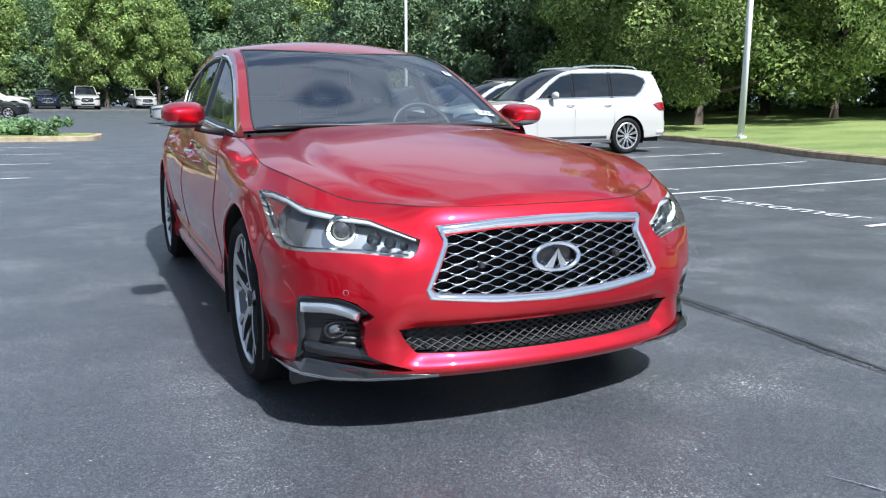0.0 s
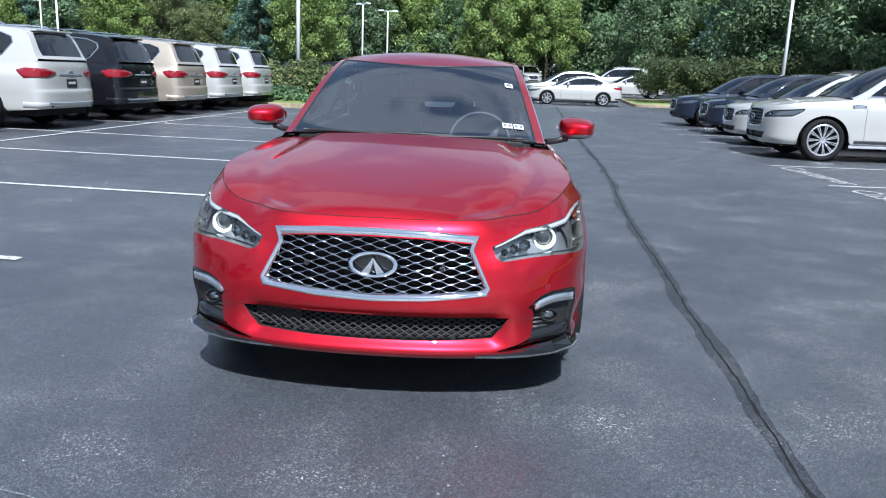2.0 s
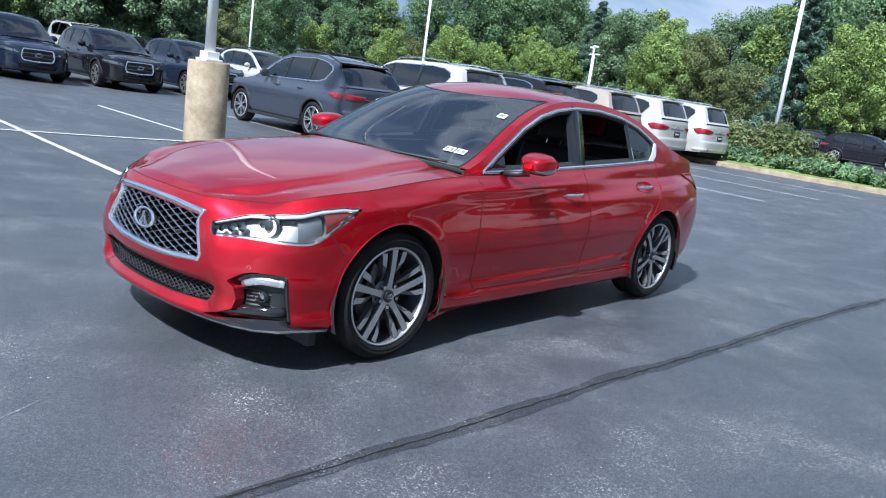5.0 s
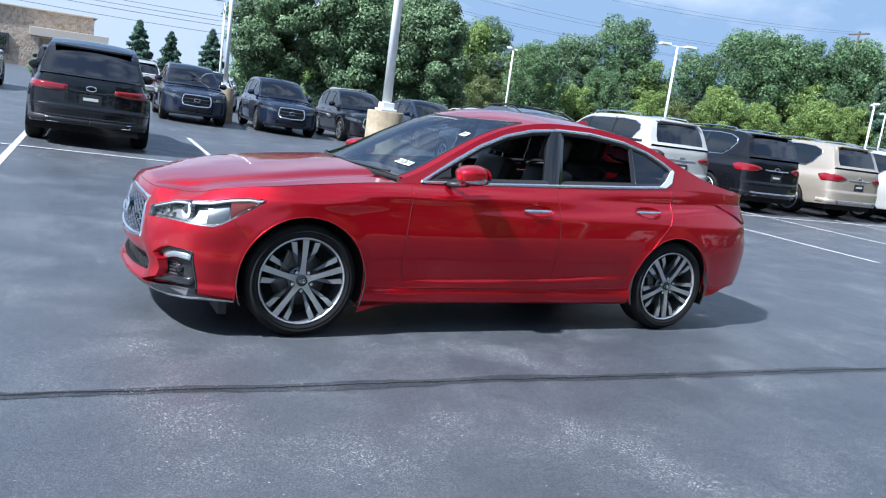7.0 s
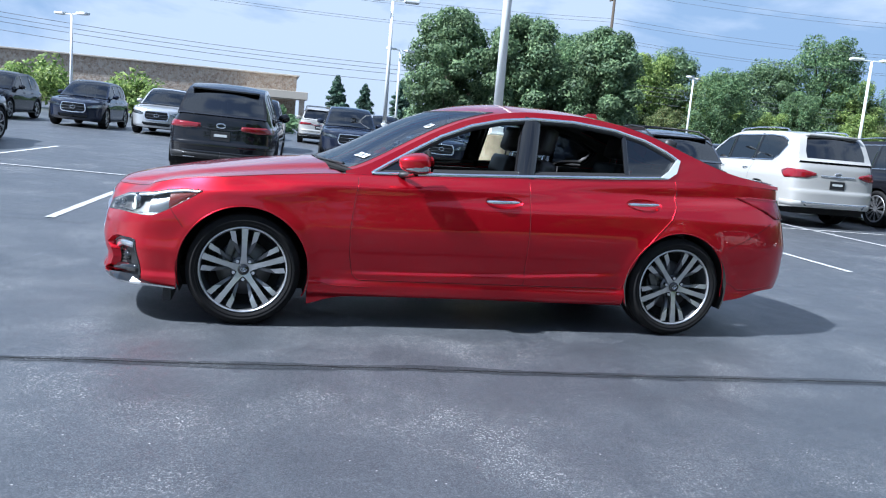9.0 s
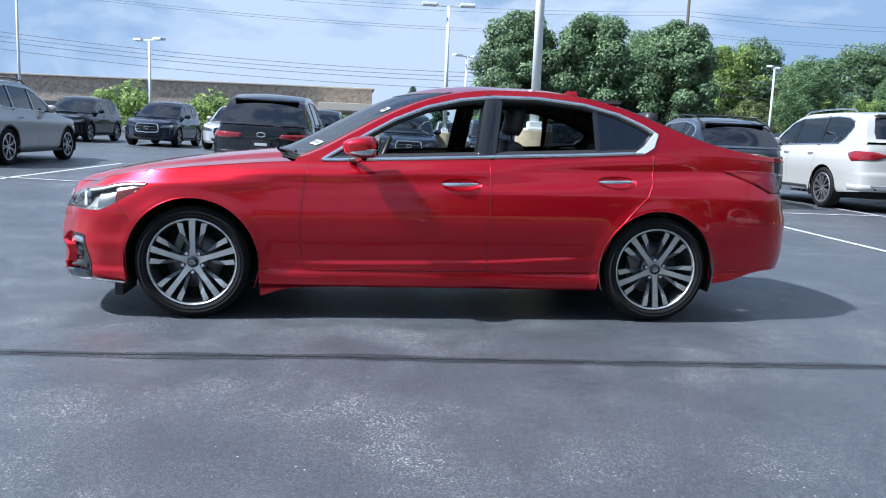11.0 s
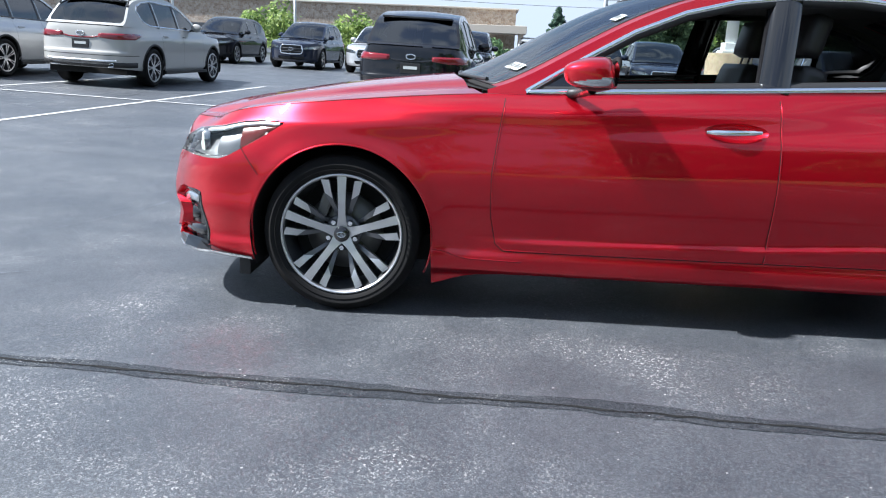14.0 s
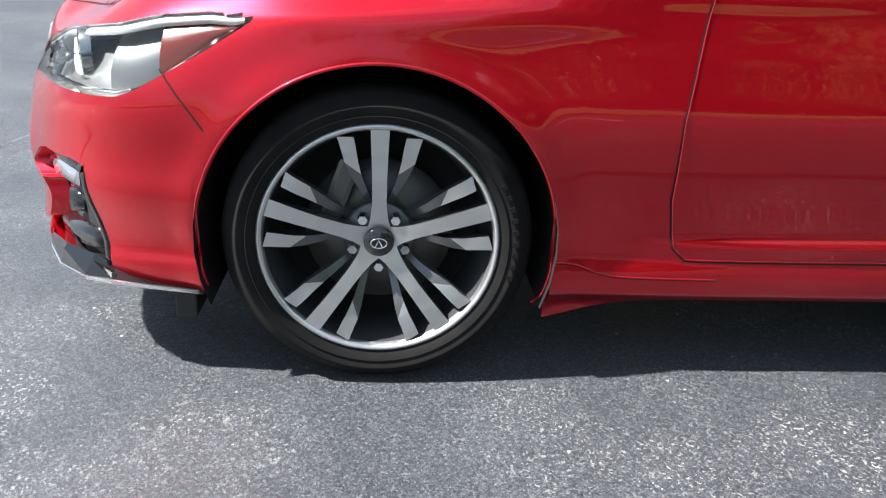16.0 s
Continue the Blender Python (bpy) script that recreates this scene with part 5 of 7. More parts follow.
    for x0, x1 in ((-0.62, -0.05), (0.06, 0.62)):
        v, f = sweep([(x0 + (x1 - x0) * t, -0.965 + 0.20 * abs(x0 + (x1 - x0) * t) ** 2.2 / 0.5 - 0.02, 0.998 + 0.006 * math.sin(3.14 * t)) for t in np.linspace(0, 1, 12)], 0.009, 6)
        mesh_object("wiper", v, f, M["plastic"], car)

    # glasshouse
    Q = S.upper_sheet(np.unique(np.concatenate([np.linspace(-0.84, -0.3, 44), np.linspace(-0.3, 1.0, 62), np.linspace(1.0, 1.6, 42), np.linspace(1.6, 2.30, 28)]).round(4)), 34)
    dlo = [(-0.680, 0.958), (-0.560, 1.032), (-0.446, 1.100), (-0.241, 1.216), (-0.035, 1.302), (0.174, 1.354), (0.386, 1.380), (0.673, 1.382), (0.967, 1.353), (1.193, 1.299), (1.347, 1.234), (1.435, 1.186), (1.425, 1.160), (1.395, 1.108), (1.340, 1.064), (1.05, 1.045), (0.37, 1.009), (-0.2, 0.979)]
    Q.cut("window", dlo)
    pq = Q.panels()
    skin_pair("upper_body", Q, "rest", pq, M["red"], car)
    pair_of("window_trim", S.bar(dlo + dlo[:1], 0.017, 0.006, 0.010, True), M["chrome"], car, label="bright window surround")
    wedge = [(1.285, 1.064), (1.350, 1.062), (1.412, 1.100), (1.446, 1.186), (1.425, 1.196), (1.392, 1.160), (1.350, 1.108)]
    face = S.upper(np.array([q[0] for q in wedge]), np.array([q[1] for q in wedge]), 0.010)
    root = S.upper(np.array([q[0] for q in wedge]), np.array([q[1] for q in wedge]), -0.006)
    nw = len(wedge)
    for s in (1, -1):
        w = np.concatenate([face, root])
        w[:, 0] *= s
        mesh_object("quarter_trim", w, [tuple(range(nw))[::s]] + [(k, k + nw, (k + 1) % nw + nw, (k + 1) % nw)[::s] for k in range(nw)], M["satin"], car, smooth=False, label="bright wedge behind the quarter glass")
    skin_pair("pillar_lining", Q, "rest", pq, M["trimgrey"], car, inset=0.014)
    seal = [(a + (0.40 - a) * 0.028, b + (1.15 - b) * 0.05) for a, b in dlo]
    pair_of("window_seal", S.bar(seal + seal[:1], 0.026, 0.002, 0.03, True), M["plastic"], car)
    pair_of("centre_pillar", S.bar([(0.325, 1.000), (0.385, 1.385)], 0.105, 0.004, 0.05, True), M["gloss"], car, label="gloss black centre pillar")
    pair_of("rear_pillar_bar", S.bar([(1.045, 1.040), (1.035, 1.345)], 0.022, 0.002, 0.02, True), M["gloss"], car)
    R = S.upper_sheet(np.linspace(1.02, 1.46, 24), 20)
    R.cut("quarter", [(1.03, 1.035), (1.03, 1.350), (1.193, 1.30), (1.347, 1.235), (1.43, 1.184), (1.395, 1.10), (1.34, 1.055)])
    qv, qf = both_sides(*R.panels()["quarter"])
    qv[:, 0] *= 0.992
    mesh_object("quarter_glass", qv[:len(qv) // 2], qf[:len(qf) // 2], M["tint"], car, label="tinted quarter glass").visible_shadow = False
    mesh_object("quarter_glass", qv[len(qv) // 2:], [tuple(i - len(qv) // 2 for i in t) for t in qf[len(qf) // 2:]], M["tint"], car, label="tinted quarter glass").visible_shadow = False
    # closed panes on the right side
    R = S.upper_sheet(np.linspace(-0.70, 1.05, 40), 24)
    R.cut("w", [(-0.66, 0.955), (-0.446, 1.095), (-0.241, 1.212), (-0.035, 1.298), (0.174, 1.350), (0.386, 1.376), (0.673, 1.378), (0.967, 1.348), (1.04, 1.33), (1.04, 1.03), (0.37, 0.99)])
    wv, wf = mirrored(*R.panels()["w"])
    wv[:, 0] *= 0.988
    mesh_object("door_glass", wv, wf, M["pane"], car).visible_shadow = False

    # windscreen, roof, rear glass, boot lid
    ahead = curve([-0.86, -0.5, 0.0, 0.3, 1.0, 1.6, 2.0, 2.5], [0.20, 0.17, 0.13, 0.10, 0.0, -0.10, -0.08, -0.12])
    crown = curve([-0.86, -0.6, -0.2, 0.1, 0.5, 1.0, 1.6, 2.0, 2.5], [0.035, 0.040, 0.050, 0.052, 0.050, 0.045, 0.038, 0.030, 0.03])
    ys = np.unique(np.concatenate([np.linspace(-0.80, 0.17, 40), np.linspace(0.17, 1.18, 30), np.linspace(1.18, 1.92, 24), np.linspace(1.92, 2.30, 20)]).round(4))
    T = S.roof_sheet(ys, ahead, crown)
    T.cut("windscreen", [(-1.0, -0.93), (-1.0, 0.93)] + [(-0.08 + 0.25 * a * a, a) for a in np.linspace(0.93, -0.93, 25)])
    T.cut("rear_glass", [(1.20, -0.86), (1.20, 0.86), (1.86, 0.90), (1.86, -0.90)])
    pt = T.panels()
    mesh_object("roof", *pt["rest"], M["red"], car, normals=T.normals["rest"])
    mesh_object("roof_lining", pt["rest"][0] - T.normals["rest"] * 0.016, pt["rest"][1], M["trimgrey"], car)
    mesh_object("windscreen", *pt["windscreen"], M["screen"], car, label="clear windscreen with stickers", normals=T.normals["windscreen"]).visible_shadow = False
    mesh_object("rear_glass", *pt["rear_glass"], M["tint"], car, normals=T.normals["rear_glass"])

    def on_screen(y, a, out=0.004):
        p = T.place(np.array([y]), np.array([a]))[0]
        q = T.place(np.array([y + 0.02]), np.array([a]))[0]
        r = T.place(np.array([y]), np.array([a + 0.02]))[0]
        nn = np.cross(r - p, q - p)
        nn /= np.linalg.norm(nn)
        return p + nn * out * (1 if nn[2] > 0 else -1)

    # dark border of the glass
    for y0, y1, am in ((-0.79, 0.136, 0.93), (1.21, 1.85, 0.87)):
        loop = [(y0, a) for a in np.linspace(-am, am, 24)] + [(y, am) for y in np.linspace(y0, y1, 24)] + [(y1 - (0.22 * (1 - a * a / am ** 2) if y1 < 1 else 0), a) for a in np.linspace(am, -am, 24)] + [(y, -am) for y in np.linspace(y1, y0, 24)]
        v, f = sweep([on_screen(y, a, -0.002) for y, a in loop], 0.007, 6, True)
        mesh_object("glass_border", v, f, M["plastic"], car)

    def sticker(y, a, dy, da, name, bars, label):
        nb = 6
        vs = [on_screen(y + dy * i, a + da * j / nb, 0.005) for i in (0, 1) for j in range(nb + 1)]
        fs = [(j, j + 1, j + nb + 2, j + nb + 1) for j in range(nb)]
        st = mesh_object(name, vs, fs, M["paper"], car, smooth=False, label=label)
        for k in range(bars):
            t0, t1 = (k + 0.18) / bars, (k + 0.75) / bars
            vs = [on_screen(y + dy * i, a + da * t, 0.0075) for i in (0.25, 0.78) for t in (t0, t1)]
            mesh_object("sticker_print", vs, [(0, 1, 3, 2)], M["print"], st, smooth=False)
    sticker(-0.672, 0.69, 0.045, 0.078, "inspection_sticker", 2, "white inspection sticker with dark print")
    sticker(-0.672, 0.78, 0.045, 0.078, "inspection_sticker", 2, "white inspection sticker with dark print")
    sticker(-0.27, 0.78, 0.05, 0.075, "price_sticker", 1, "small white sticker with dark print")
    # fin on the roof
    bm = bmesh.new()
    box(bm, (0, 1.02, 1.452), (0.045, 0.17, 0.05))
    for vv in bm.verts:
        if vv.co.z > 1.46:
            vv.co.x *= 0.25
            vv.co.y = 1.02 + (vv.co.y - 1.02) * 0.35 + 0.045
    part("antenna_fin", bm, M["red"], car, bevel=0.006, smooth=True)
    # tail lamps, handles
    tv, tf = pan["tail"]
    for s in (1, -1):
        w = np.array(tv) + normals_of(tv, np.array(tf)) * 0.008
        w[:, 0] *= s
        vv, ff2 = thick(np.array(tv) + normals_of(tv, np.array(tf)) * 0.008, np.array(tf), 0.02)
        vv = np.array(vv)
        vv[:, 0] *= s
        lampt = mesh_object("tail_lamp", vv, [t[::s] for t in ff2], M["redlens"], car, label="dark red tail lamp")
        for y0, y1, z, rise in ((0.045, 0.262, 0.836, 0.006), (1.030, 1.252, 0.876, 0.008)):
            ym = 0.165 if y0 < 0.5 else 1.150
            u0, u1 = uy(y0), uy(y1)
            # bowl behind the grip
            k = 28
            zb = z
            loop = bowls[0] if y0 < 0.5 else bowls[1]
            rings = []
            for q, dep in ((1.0, 0.0), (0.90, -0.010), (0.68, -0.020), (0.36, -0.025)):
                rings += [S.skin(np.array([uy(ym) + (u - uy(ym)) * q]), np.array([zb + (zz - zb) * q]), dep)[0] for u, zz in loop]
            vs = np.array(rings + [S.skin(np.array([uy(ym)]), np.array([zb]), -0.026)[0]])
            vs[:, 0] *= s
            fs = [(r * k + i, r * k + (i + 1) % k, (r + 1) * k + (i + 1) % k, (r + 1) * k + i) for r in range(3) for i in range(k)] + [(3 * k + i, 3 * k + (i + 1) % k, 4 * k) for i in range(k)]
            mesh_object("handle_bowl", vs, [t[::-s] for t in fs], M["red"], car)
            pts = [(uy(y0 + (y1 - y0) * t), z + rise * t, 0.010 + 0.024 * math.sin(math.pi * min(1, max(0, t)))) for t in np.linspace(0, 1, 14)]
            v, f = sweep([Vector((s * p[0], p[1], p[2])) for p in (S.skin(np.array([u]), np.array([zz]), o_)[0] for u, zz, o_ in pts)], [0.007, 0.010] + [0.0125] * 10 + [0.010, 0.007], 8)
            mesh_object("door_handle", v, f, M["chrome"], car, label="chrome door handle")
        # door mirror: red shell above, wedge-shaped lamp strip, black foot
        bm = bmesh.new()
        bmesh.ops.create_uvsphere(bm, u_segments=48, v_segments=40, radius=1.0)
        for vv in bm.verts:
            x, y, z = vv.co
            x, z = (math.copysign(abs(q) ** 0.60, q) for q in (x, z))
            y = math.copysign(abs(y) ** (0.80 if y < 0 else 0.42), y)
            taper = 1 - 0.16 * max(0, -y)
            vv.co = (s * (0.958 + x * 0.104 * taper), -0.440 + y * (0.108 if y < 0 else 0.086) - 0.018 * x - 0.012 * z, 1.044 + z * (0.064 - 0.008 * max(0, x)) * (1 - 0.22 * max(0, -y)) + 0.006 * y)
        if s < 0:
            bmesh.ops.reverse_faces(bm, faces=bm.faces[:])
        zones = [[], [], []]
        vs = [tuple(v.co) for v in bm.verts]
        for fc in bm.faces:
            m = fc.calc_center_median()
            edge_z = 1.014 + 0.028 * min(1, max(0, (m.y + 0.52) / 0.16))
            zones[2 if m.z < 0.997 else 1 if m.z < edge_z else 0].append(tuple(v.index for v in fc.verts))
        bm.free()
        mirror = mesh_object("door_mirror", vs, zones[0], M["red"], car, label="red door mirror with clear silver lamp strip")
        mesh_object("mirror_lamp", vs, zones[1], M["blade"], mirror, label="clear silver indicator strip")
        mesh_object("mirror_foot", vs, zones[2], M["plastic"], mirror)
        v, f = sweep([(s * 0.77, -0.50, 0.960), (s * 0.84, -0.46, 0.968), (s * 0.90, -0.43, 0.985)], [0.020, 0.018, 0.022], 10)
        mesh_object("mirror_arm", v, f, M["plastic"], mirror)
        v, f = lathe([(0, 0.0005), (0, 1.0)], 28, "z")
        mesh_object("mirror_glass", [(s * (0.945 + x * 0.100), -0.3525, 1.044 + y * 0.054) for x, y, z in v], f, M["chrome"], mirror)
        sail = [(-0.665, 0.962), (-0.47, 0.975), (-0.47, 1.075), (-0.56, 1.022)]
        sv = S.upper(np.array([p[0] for p in sail]), np.array([p[1] for p in sail]), 0.002)
        sv[:, 0] *= s
        mesh_object("sail_panel", sv, [(0, 1, 2, 3)[::s]], M["gloss"], car, smooth=False)
        for y, nm in ((-1.425, "f"), (1.425, "r")):
            wheel = fine_wheel(car) if (s, nm) == (1, "f") else None
            if wheel:
                first = wheel
            else:
                wheel = None
                made = {}
                for ob in (first, *first.children_recursive):
                    made[ob] = ob.copy()
                    scene.collection.objects.link(made[ob])
                    made[ob].parent = made.get(ob.parent, ob.parent)
                wheel = made[first]
            turn = Matrix.Rotation(radians(180), 4, "Z") if s < 0 else Matrix()
            tilt = Matrix.Rotation(radians(0 if nm == "f" else 40), 4, "X")
            wheel.matrix_basis = Matrix.Translation((s * 0.772, y, 0.335)) @ turn @ tilt
    for yc, zc, r in S.arches:
        loop = [(uy(yc + (r + 0.003) * math.cos(a)), zc + (r + 0.003) * math.sin(a)) for a in np.linspace(radians(-24), radians(204), 60)]
        pair_of("arch_lip", S.bar([p for p in loop if p[1] > float(S.sill(np.interp(p[0], S.u, S.y))) + 0.012], 0.005, 0.0025, 0.006), M["red"], car)
    arch_liner(car, S)
    underside(car, -1.95, 1.70, 0.66, 0.19)
    # cabin
    bm = bmesh.new()
    box(bm, (0, -0.62, 0.86), (1.36, 0.50, 0.17))
    part("dashboard", bm, M["trimgrey"], car, bevel=0.05, smooth=True)
    for s in (1, -1):
        bm = bmesh.new()
        box(bm, (s * 0.715, 0.22, 0.66), (0.06, 1.75, 0.60))
        for vv in bm.verts:
            if vv.co.z > 0.9:
                vv.co.z = 0.95 + 0.045 * (vv.co.y + 0.65) / 1.75
        part("door_card", bm, M["trimgrey"], car)
        bm = bmesh.new()
        box(bm, (s * 0.700, 1.32, 0.76), (0.05, 0.44, 0.56))
        part("rear_side_trim", bm, M["trimgrey"], car)
        seat(car, s * 0.37, 0.12)
        seat(car, s * 0.36, 1.02, True)
    bm = bmesh.new()
    box(bm, (0, 1.50, 0.98), (1.25, 0.55, 0.06))
    part("parcel_shelf", bm, M["trimgrey"], car)
    bm = bmesh.new()
    box(bm, (0, 0.25, 0.33), (1.45, 2.3, 0.08))
    part("cabin_floor", bm, M["trimgrey"], car)
    wheel_pts = [(0.37 + 0.185 * math.cos(a), -0.33 + 0.075 * math.sin(a), 0.935 + 0.168 * math.sin(a)) for a in np.linspace(0, 2 * math.pi, 36, endpoint=False)]
    sw = mesh_object("steering_wheel", *sweep(wheel_pts, 0.015, 8, True), M["leather"], car)
    bm = bmesh.new()
    box(bm, (0.37, -0.35, 0.93), (0.33, 0.05, 0.05))
    box(bm, (0.37, -0.36, 0.88), (0.05, 0.05, 0.12))
    part("wheel_spokes", bm, M["trimgrey"], sw, bevel=0.01)
    bm = bmesh.new()
    box(bm, (0, -0.08, 1.335), (0.25, 0.03, 0.07))
    part("interior_mirror", bm, M["plastic"], car, bevel=0.01)
    bm = bmesh.new()
    box(bm, (0, 0.70, 1.385), (1.02, 1.1, 0.02))
    part("headliner", bm, M["trimgrey"], car)
    return car


red_sedan()

# ---- other vehicles ----
WHEELS = {}


def other_vehicle(name, paint, kind="suv", label="", category="car", dark_wheels=False, rails=True, two_tone=True, stretch=(1, 1, 1)):
    sx, sy, sz = stretch
    car = tagged(new(name), label, category, "parked vehicles", "thing")
    low = kind == "sedan"
    if kind == "suv":
        plan = [(0, -2.67), (.3, -2.66), (.6, -2.60), (.82, -2.48), (.94, -2.28), (.985, -2.0), (1.0, -1.5), (1.01, 0), (1.0, 1.5), (.985, 2.1), (.95, 2.42), (.86, 2.58), (.6, 2.65), (.3, 2.67), (0, 2.67)]
        rail = [(-1.2, 1.16), (-1.0, 1.25), (-.6, 1.52), (-.3, 1.70), (0, 1.81), (.4, 1.86), (1.4, 1.87), (2.0, 1.84), (2.22, 1.80), (2.31, 1.71), (2.39, 1.52), (2.46, 1.33), (2.50, 1.268), (2.66, 1.262)]
        dlo = [(-.90, 1.215), (-.55, 1.50), (-.25, 1.69), (.05, 1.765), (1.35, 1.79), (1.75, 1.76), (1.98, 1.68), (2.02, 1.58), (1.86, 1.38), (1.68, 1.27), (0, 1.235)]
        lean, R, arch, axles = 0.24, 0.40, 0.455, (-1.66, 1.42)
        roof_cut = (-1.3, 0.02, 2.27, 2.46)
        pil = ((0.02, 0.03), (1.02, 1.03))
    elif kind == "crossover":
        plan = [(0, -2.40), (.3, -2.385), (.55, -2.31), (.75, -2.18), (.87, -1.98), (.92, -1.75), (.94, -1.4), (.95, 0), (.94, 1.2), (.925, 1.75), (.87, 2.10), (.78, 2.25), (.55, 2.34), (.3, 2.37), (0, 2.37)]
        rail = [(-1.15, 1.04), (-.95, 1.12), (-.55, 1.36), (-.25, 1.52), (.05, 1.62), (.4, 1.665), (1.0, 1.655), (1.4, 1.605), (1.68, 1.535), (1.83, 1.455), (1.98, 1.305), (2.12, 1.150), (2.19, 1.10), (2.34, 1.095)]
        dlo = [(-.86, 1.085), (-.5, 1.33), (-.22, 1.48), (.08, 1.56), (1.0, 1.59), (1.38, 1.545), (1.60, 1.470), (1.66, 1.39), (1.52, 1.20), (1.3, 1.135), (0, 1.10)]
        lean, R, arch, axles = 0.30, 0.365, 0.415, (-1.45, 1.36)
        roof_cut = (-1.3, 0.05, 1.74, 2.13)
        pil = ((0.10, 0.12), (0.98, 1.0))
    else:
        plan = [(0, -2.40), (.3, -2.38), (.55, -2.30), (.74, -2.15), (.84, -1.95), (.885, -1.7), (.90, -1.4), (.91, 0), (.90, 1.3), (.885, 1.8), (.84, 2.12), (.72, 2.33), (.5, 2.42), (.25, 2.44), (0, 2.44)]
        rail = [(-.95, .955), (-.75, 1.03), (-.4, 1.21), (-.1, 1.33), (.2, 1.40), (.6, 1.43), (1.0, 1.40), (1.35, 1.29), (1.65, 1.17), (1.9, 1.09), (2.2, 1.05), (2.42, 1.02)]
        dlo = [(-.70, .985), (-.4, 1.165), (-.1, 1.285), (.2, 1.35), (.6, 1.375), (.95, 1.345), (1.25, 1.25), (1.38, 1.17), (1.28, 1.07), (0, 1.01)]
        lean, R, arch, axles = 0.36, 0.33, 0.375, (-1.42, 1.42)
        roof_cut = (-1.2, 0.12, 1.25, 1.86)
        pil = ((0.33, 0.38), (1.02, 1.0))
    h = {"suv": 1.0, "crossover": 0.885, "sedan": 0.80}[kind]
    zs = lambda t: [(a * h, b) for a, b in t]
    side = zs([(.2, .12), (.3, .075), (.38, .03), (.6, .012), (.8, 0), (.95, .008), (1.04, .03), (1.12, .07), (1.2, .105), (1.4, .15)])
    front = zs([(.2, .12), (.3, .06), (.42, .0), (.7, .0), (.92, .03), (1.0, .06), (1.08, .13), (1.4, .3)])
    rear = zs([(.2, .14), (.38, .04), (.5, 0), (.70, .0), (.74, .025), (.95, .04), (1.15, .055), (1.3, .09), (1.4, .1)])
    L0, L1 = plan[0][1], plan[-1][1]
    sill = [(L0, .30 * h), (axles[0], .30 * h), (0, .29 * h), (axles[1], .32 * h), (L1, .40 * h)]
    bz = rail[-1][1] - 0.004
    top = [(L0, .99 * h), (L0 + .35, 1.05 * h), (L0 + 1.1, 1.12 * h), (rail[0][0], rail[0][1] - 0.012), (0, dlo[-1][1] - 0.022), (dlo[-2][0], dlo[-2][1] - .03), (L1 - .3, bz), (L1, bz)]
    bx = plan[7][0] - 0.115
    belt_x = [(rail[0][0], bx - .02), (0, bx), (axles[1], bx - .012), (L1 - .35, bx - .05), (L1, bx - .14)]
    S = Shape(plan, side, front, rear, sill, top, belt_x, rail, lean, [(axles[0], R, arch), (axles[1], R, arch)])
    ux, uy, ur = S.ux, S.uy, S.ux_rear
    us = np.unique(np.concatenate([np.linspace(0, uy(axles[0] - arch), 26), uy(axles[0]) + arch * np.sin(np.linspace(-1.57, 1.57, 22)), np.linspace(uy(axles[0] + arch), uy(axles[1] - arch), 26), uy(axles[1]) + arch * np.sin(np.linspace(-1.57, 1.57, 22)), np.linspace(uy(axles[1] + arch), S.length, 30)]).round(3))
    us[-1] = S.length
    P = S.sheet(us, 24)
    gw = plan[2][0] * 0.72
    grille = [(-1, .93 * h), (0, .93 * h), (ux(gw * .92), .92 * h), (ux(gw), .72 * h), (ux(gw * .9), .62 * h), (0, .60 * h), (-1, .60 * h)]
    inlet = [(-1, .50 * h), (0, .50 * h), (ux(gw * 1.25), .50 * h), (ux(gw * 1.1), .38 * h), (-1, .37 * h)]
    lamp = [(ux(gw * 1.12), .84 * h), (ux(gw * 1.5), .91 * h), (uy(L0 + .62), .97 * h), (uy(L0 + .60), .92 * h), (uy(L0 + .42), .82 * h), (ux(gw * 1.15), .78 * h)]
    tz = 1.03 * h if not low else 1.10 * h
    tail = [(uy(L1 - .60), tz + .05 * h), (uy(L1 - .36), tz + .075 * h), (ur(plan[-3][0] * .62), tz + .05 * h), (ur(plan[-3][0] * .62), tz - .03 * h), (ur(plan[-3][0] * 1.1), tz - .06 * h), (uy(L1 - .36), tz - .05 * h), (uy(L1 - .52), tz)]
    if kind == "suv":
        # deep lamps that wrap the rear corners
        tail = [(uy(L1 - .52), tz + .06), (uy(L1 - .36), tz + .105), (ur(plan[-3][0] * 1.2), tz + .095), (ur(plan[-3][0] * .80), tz + .05), (ur(plan[-3][0] * .78), tz + .005), (ur(plan[-3][0] * 1.1), tz - .055), (uy(L1 - .36), tz - .075), (uy(L1 - .44), tz - .02)]
    for nm, poly in (("grille", grille), ("inlet", inlet), ("lamp", lamp), ("tail", tail)):
        P.cut(nm, poly)
    pan = P.panels()
    skin_whole("body", P, "rest", pan, paint, car)
    v, f = pan["grille"]
    mesh_object("grille", *both_sides(*recess(v, np.array(f), 0.04)), M["plastic"], car, label="dark grille")
    ring = [(0, .945 * h), (ux(gw * .95), .935 * h), (ux(gw * 1.04), .72 * h), (ux(gw * .93), .605 * h), (0, .585 * h)]
    pair_of("grille_surround", S.bar(ring, 0.024, 0.010, 0.03), M["chrome"], car, label="chrome grille surround")
    for k in range(5):
        z = (.64 + .058 * k) * h
        pair_of("grille_bar", S.bar([(0, z), (ux(gw * .92), z)], 0.012, -0.008, 0.02), M["pocket"] if k % 2 else M["gloss"], car)
    yb = float(S.skin(np.array([0.0]), np.array([.78 * h]))[0, 1])
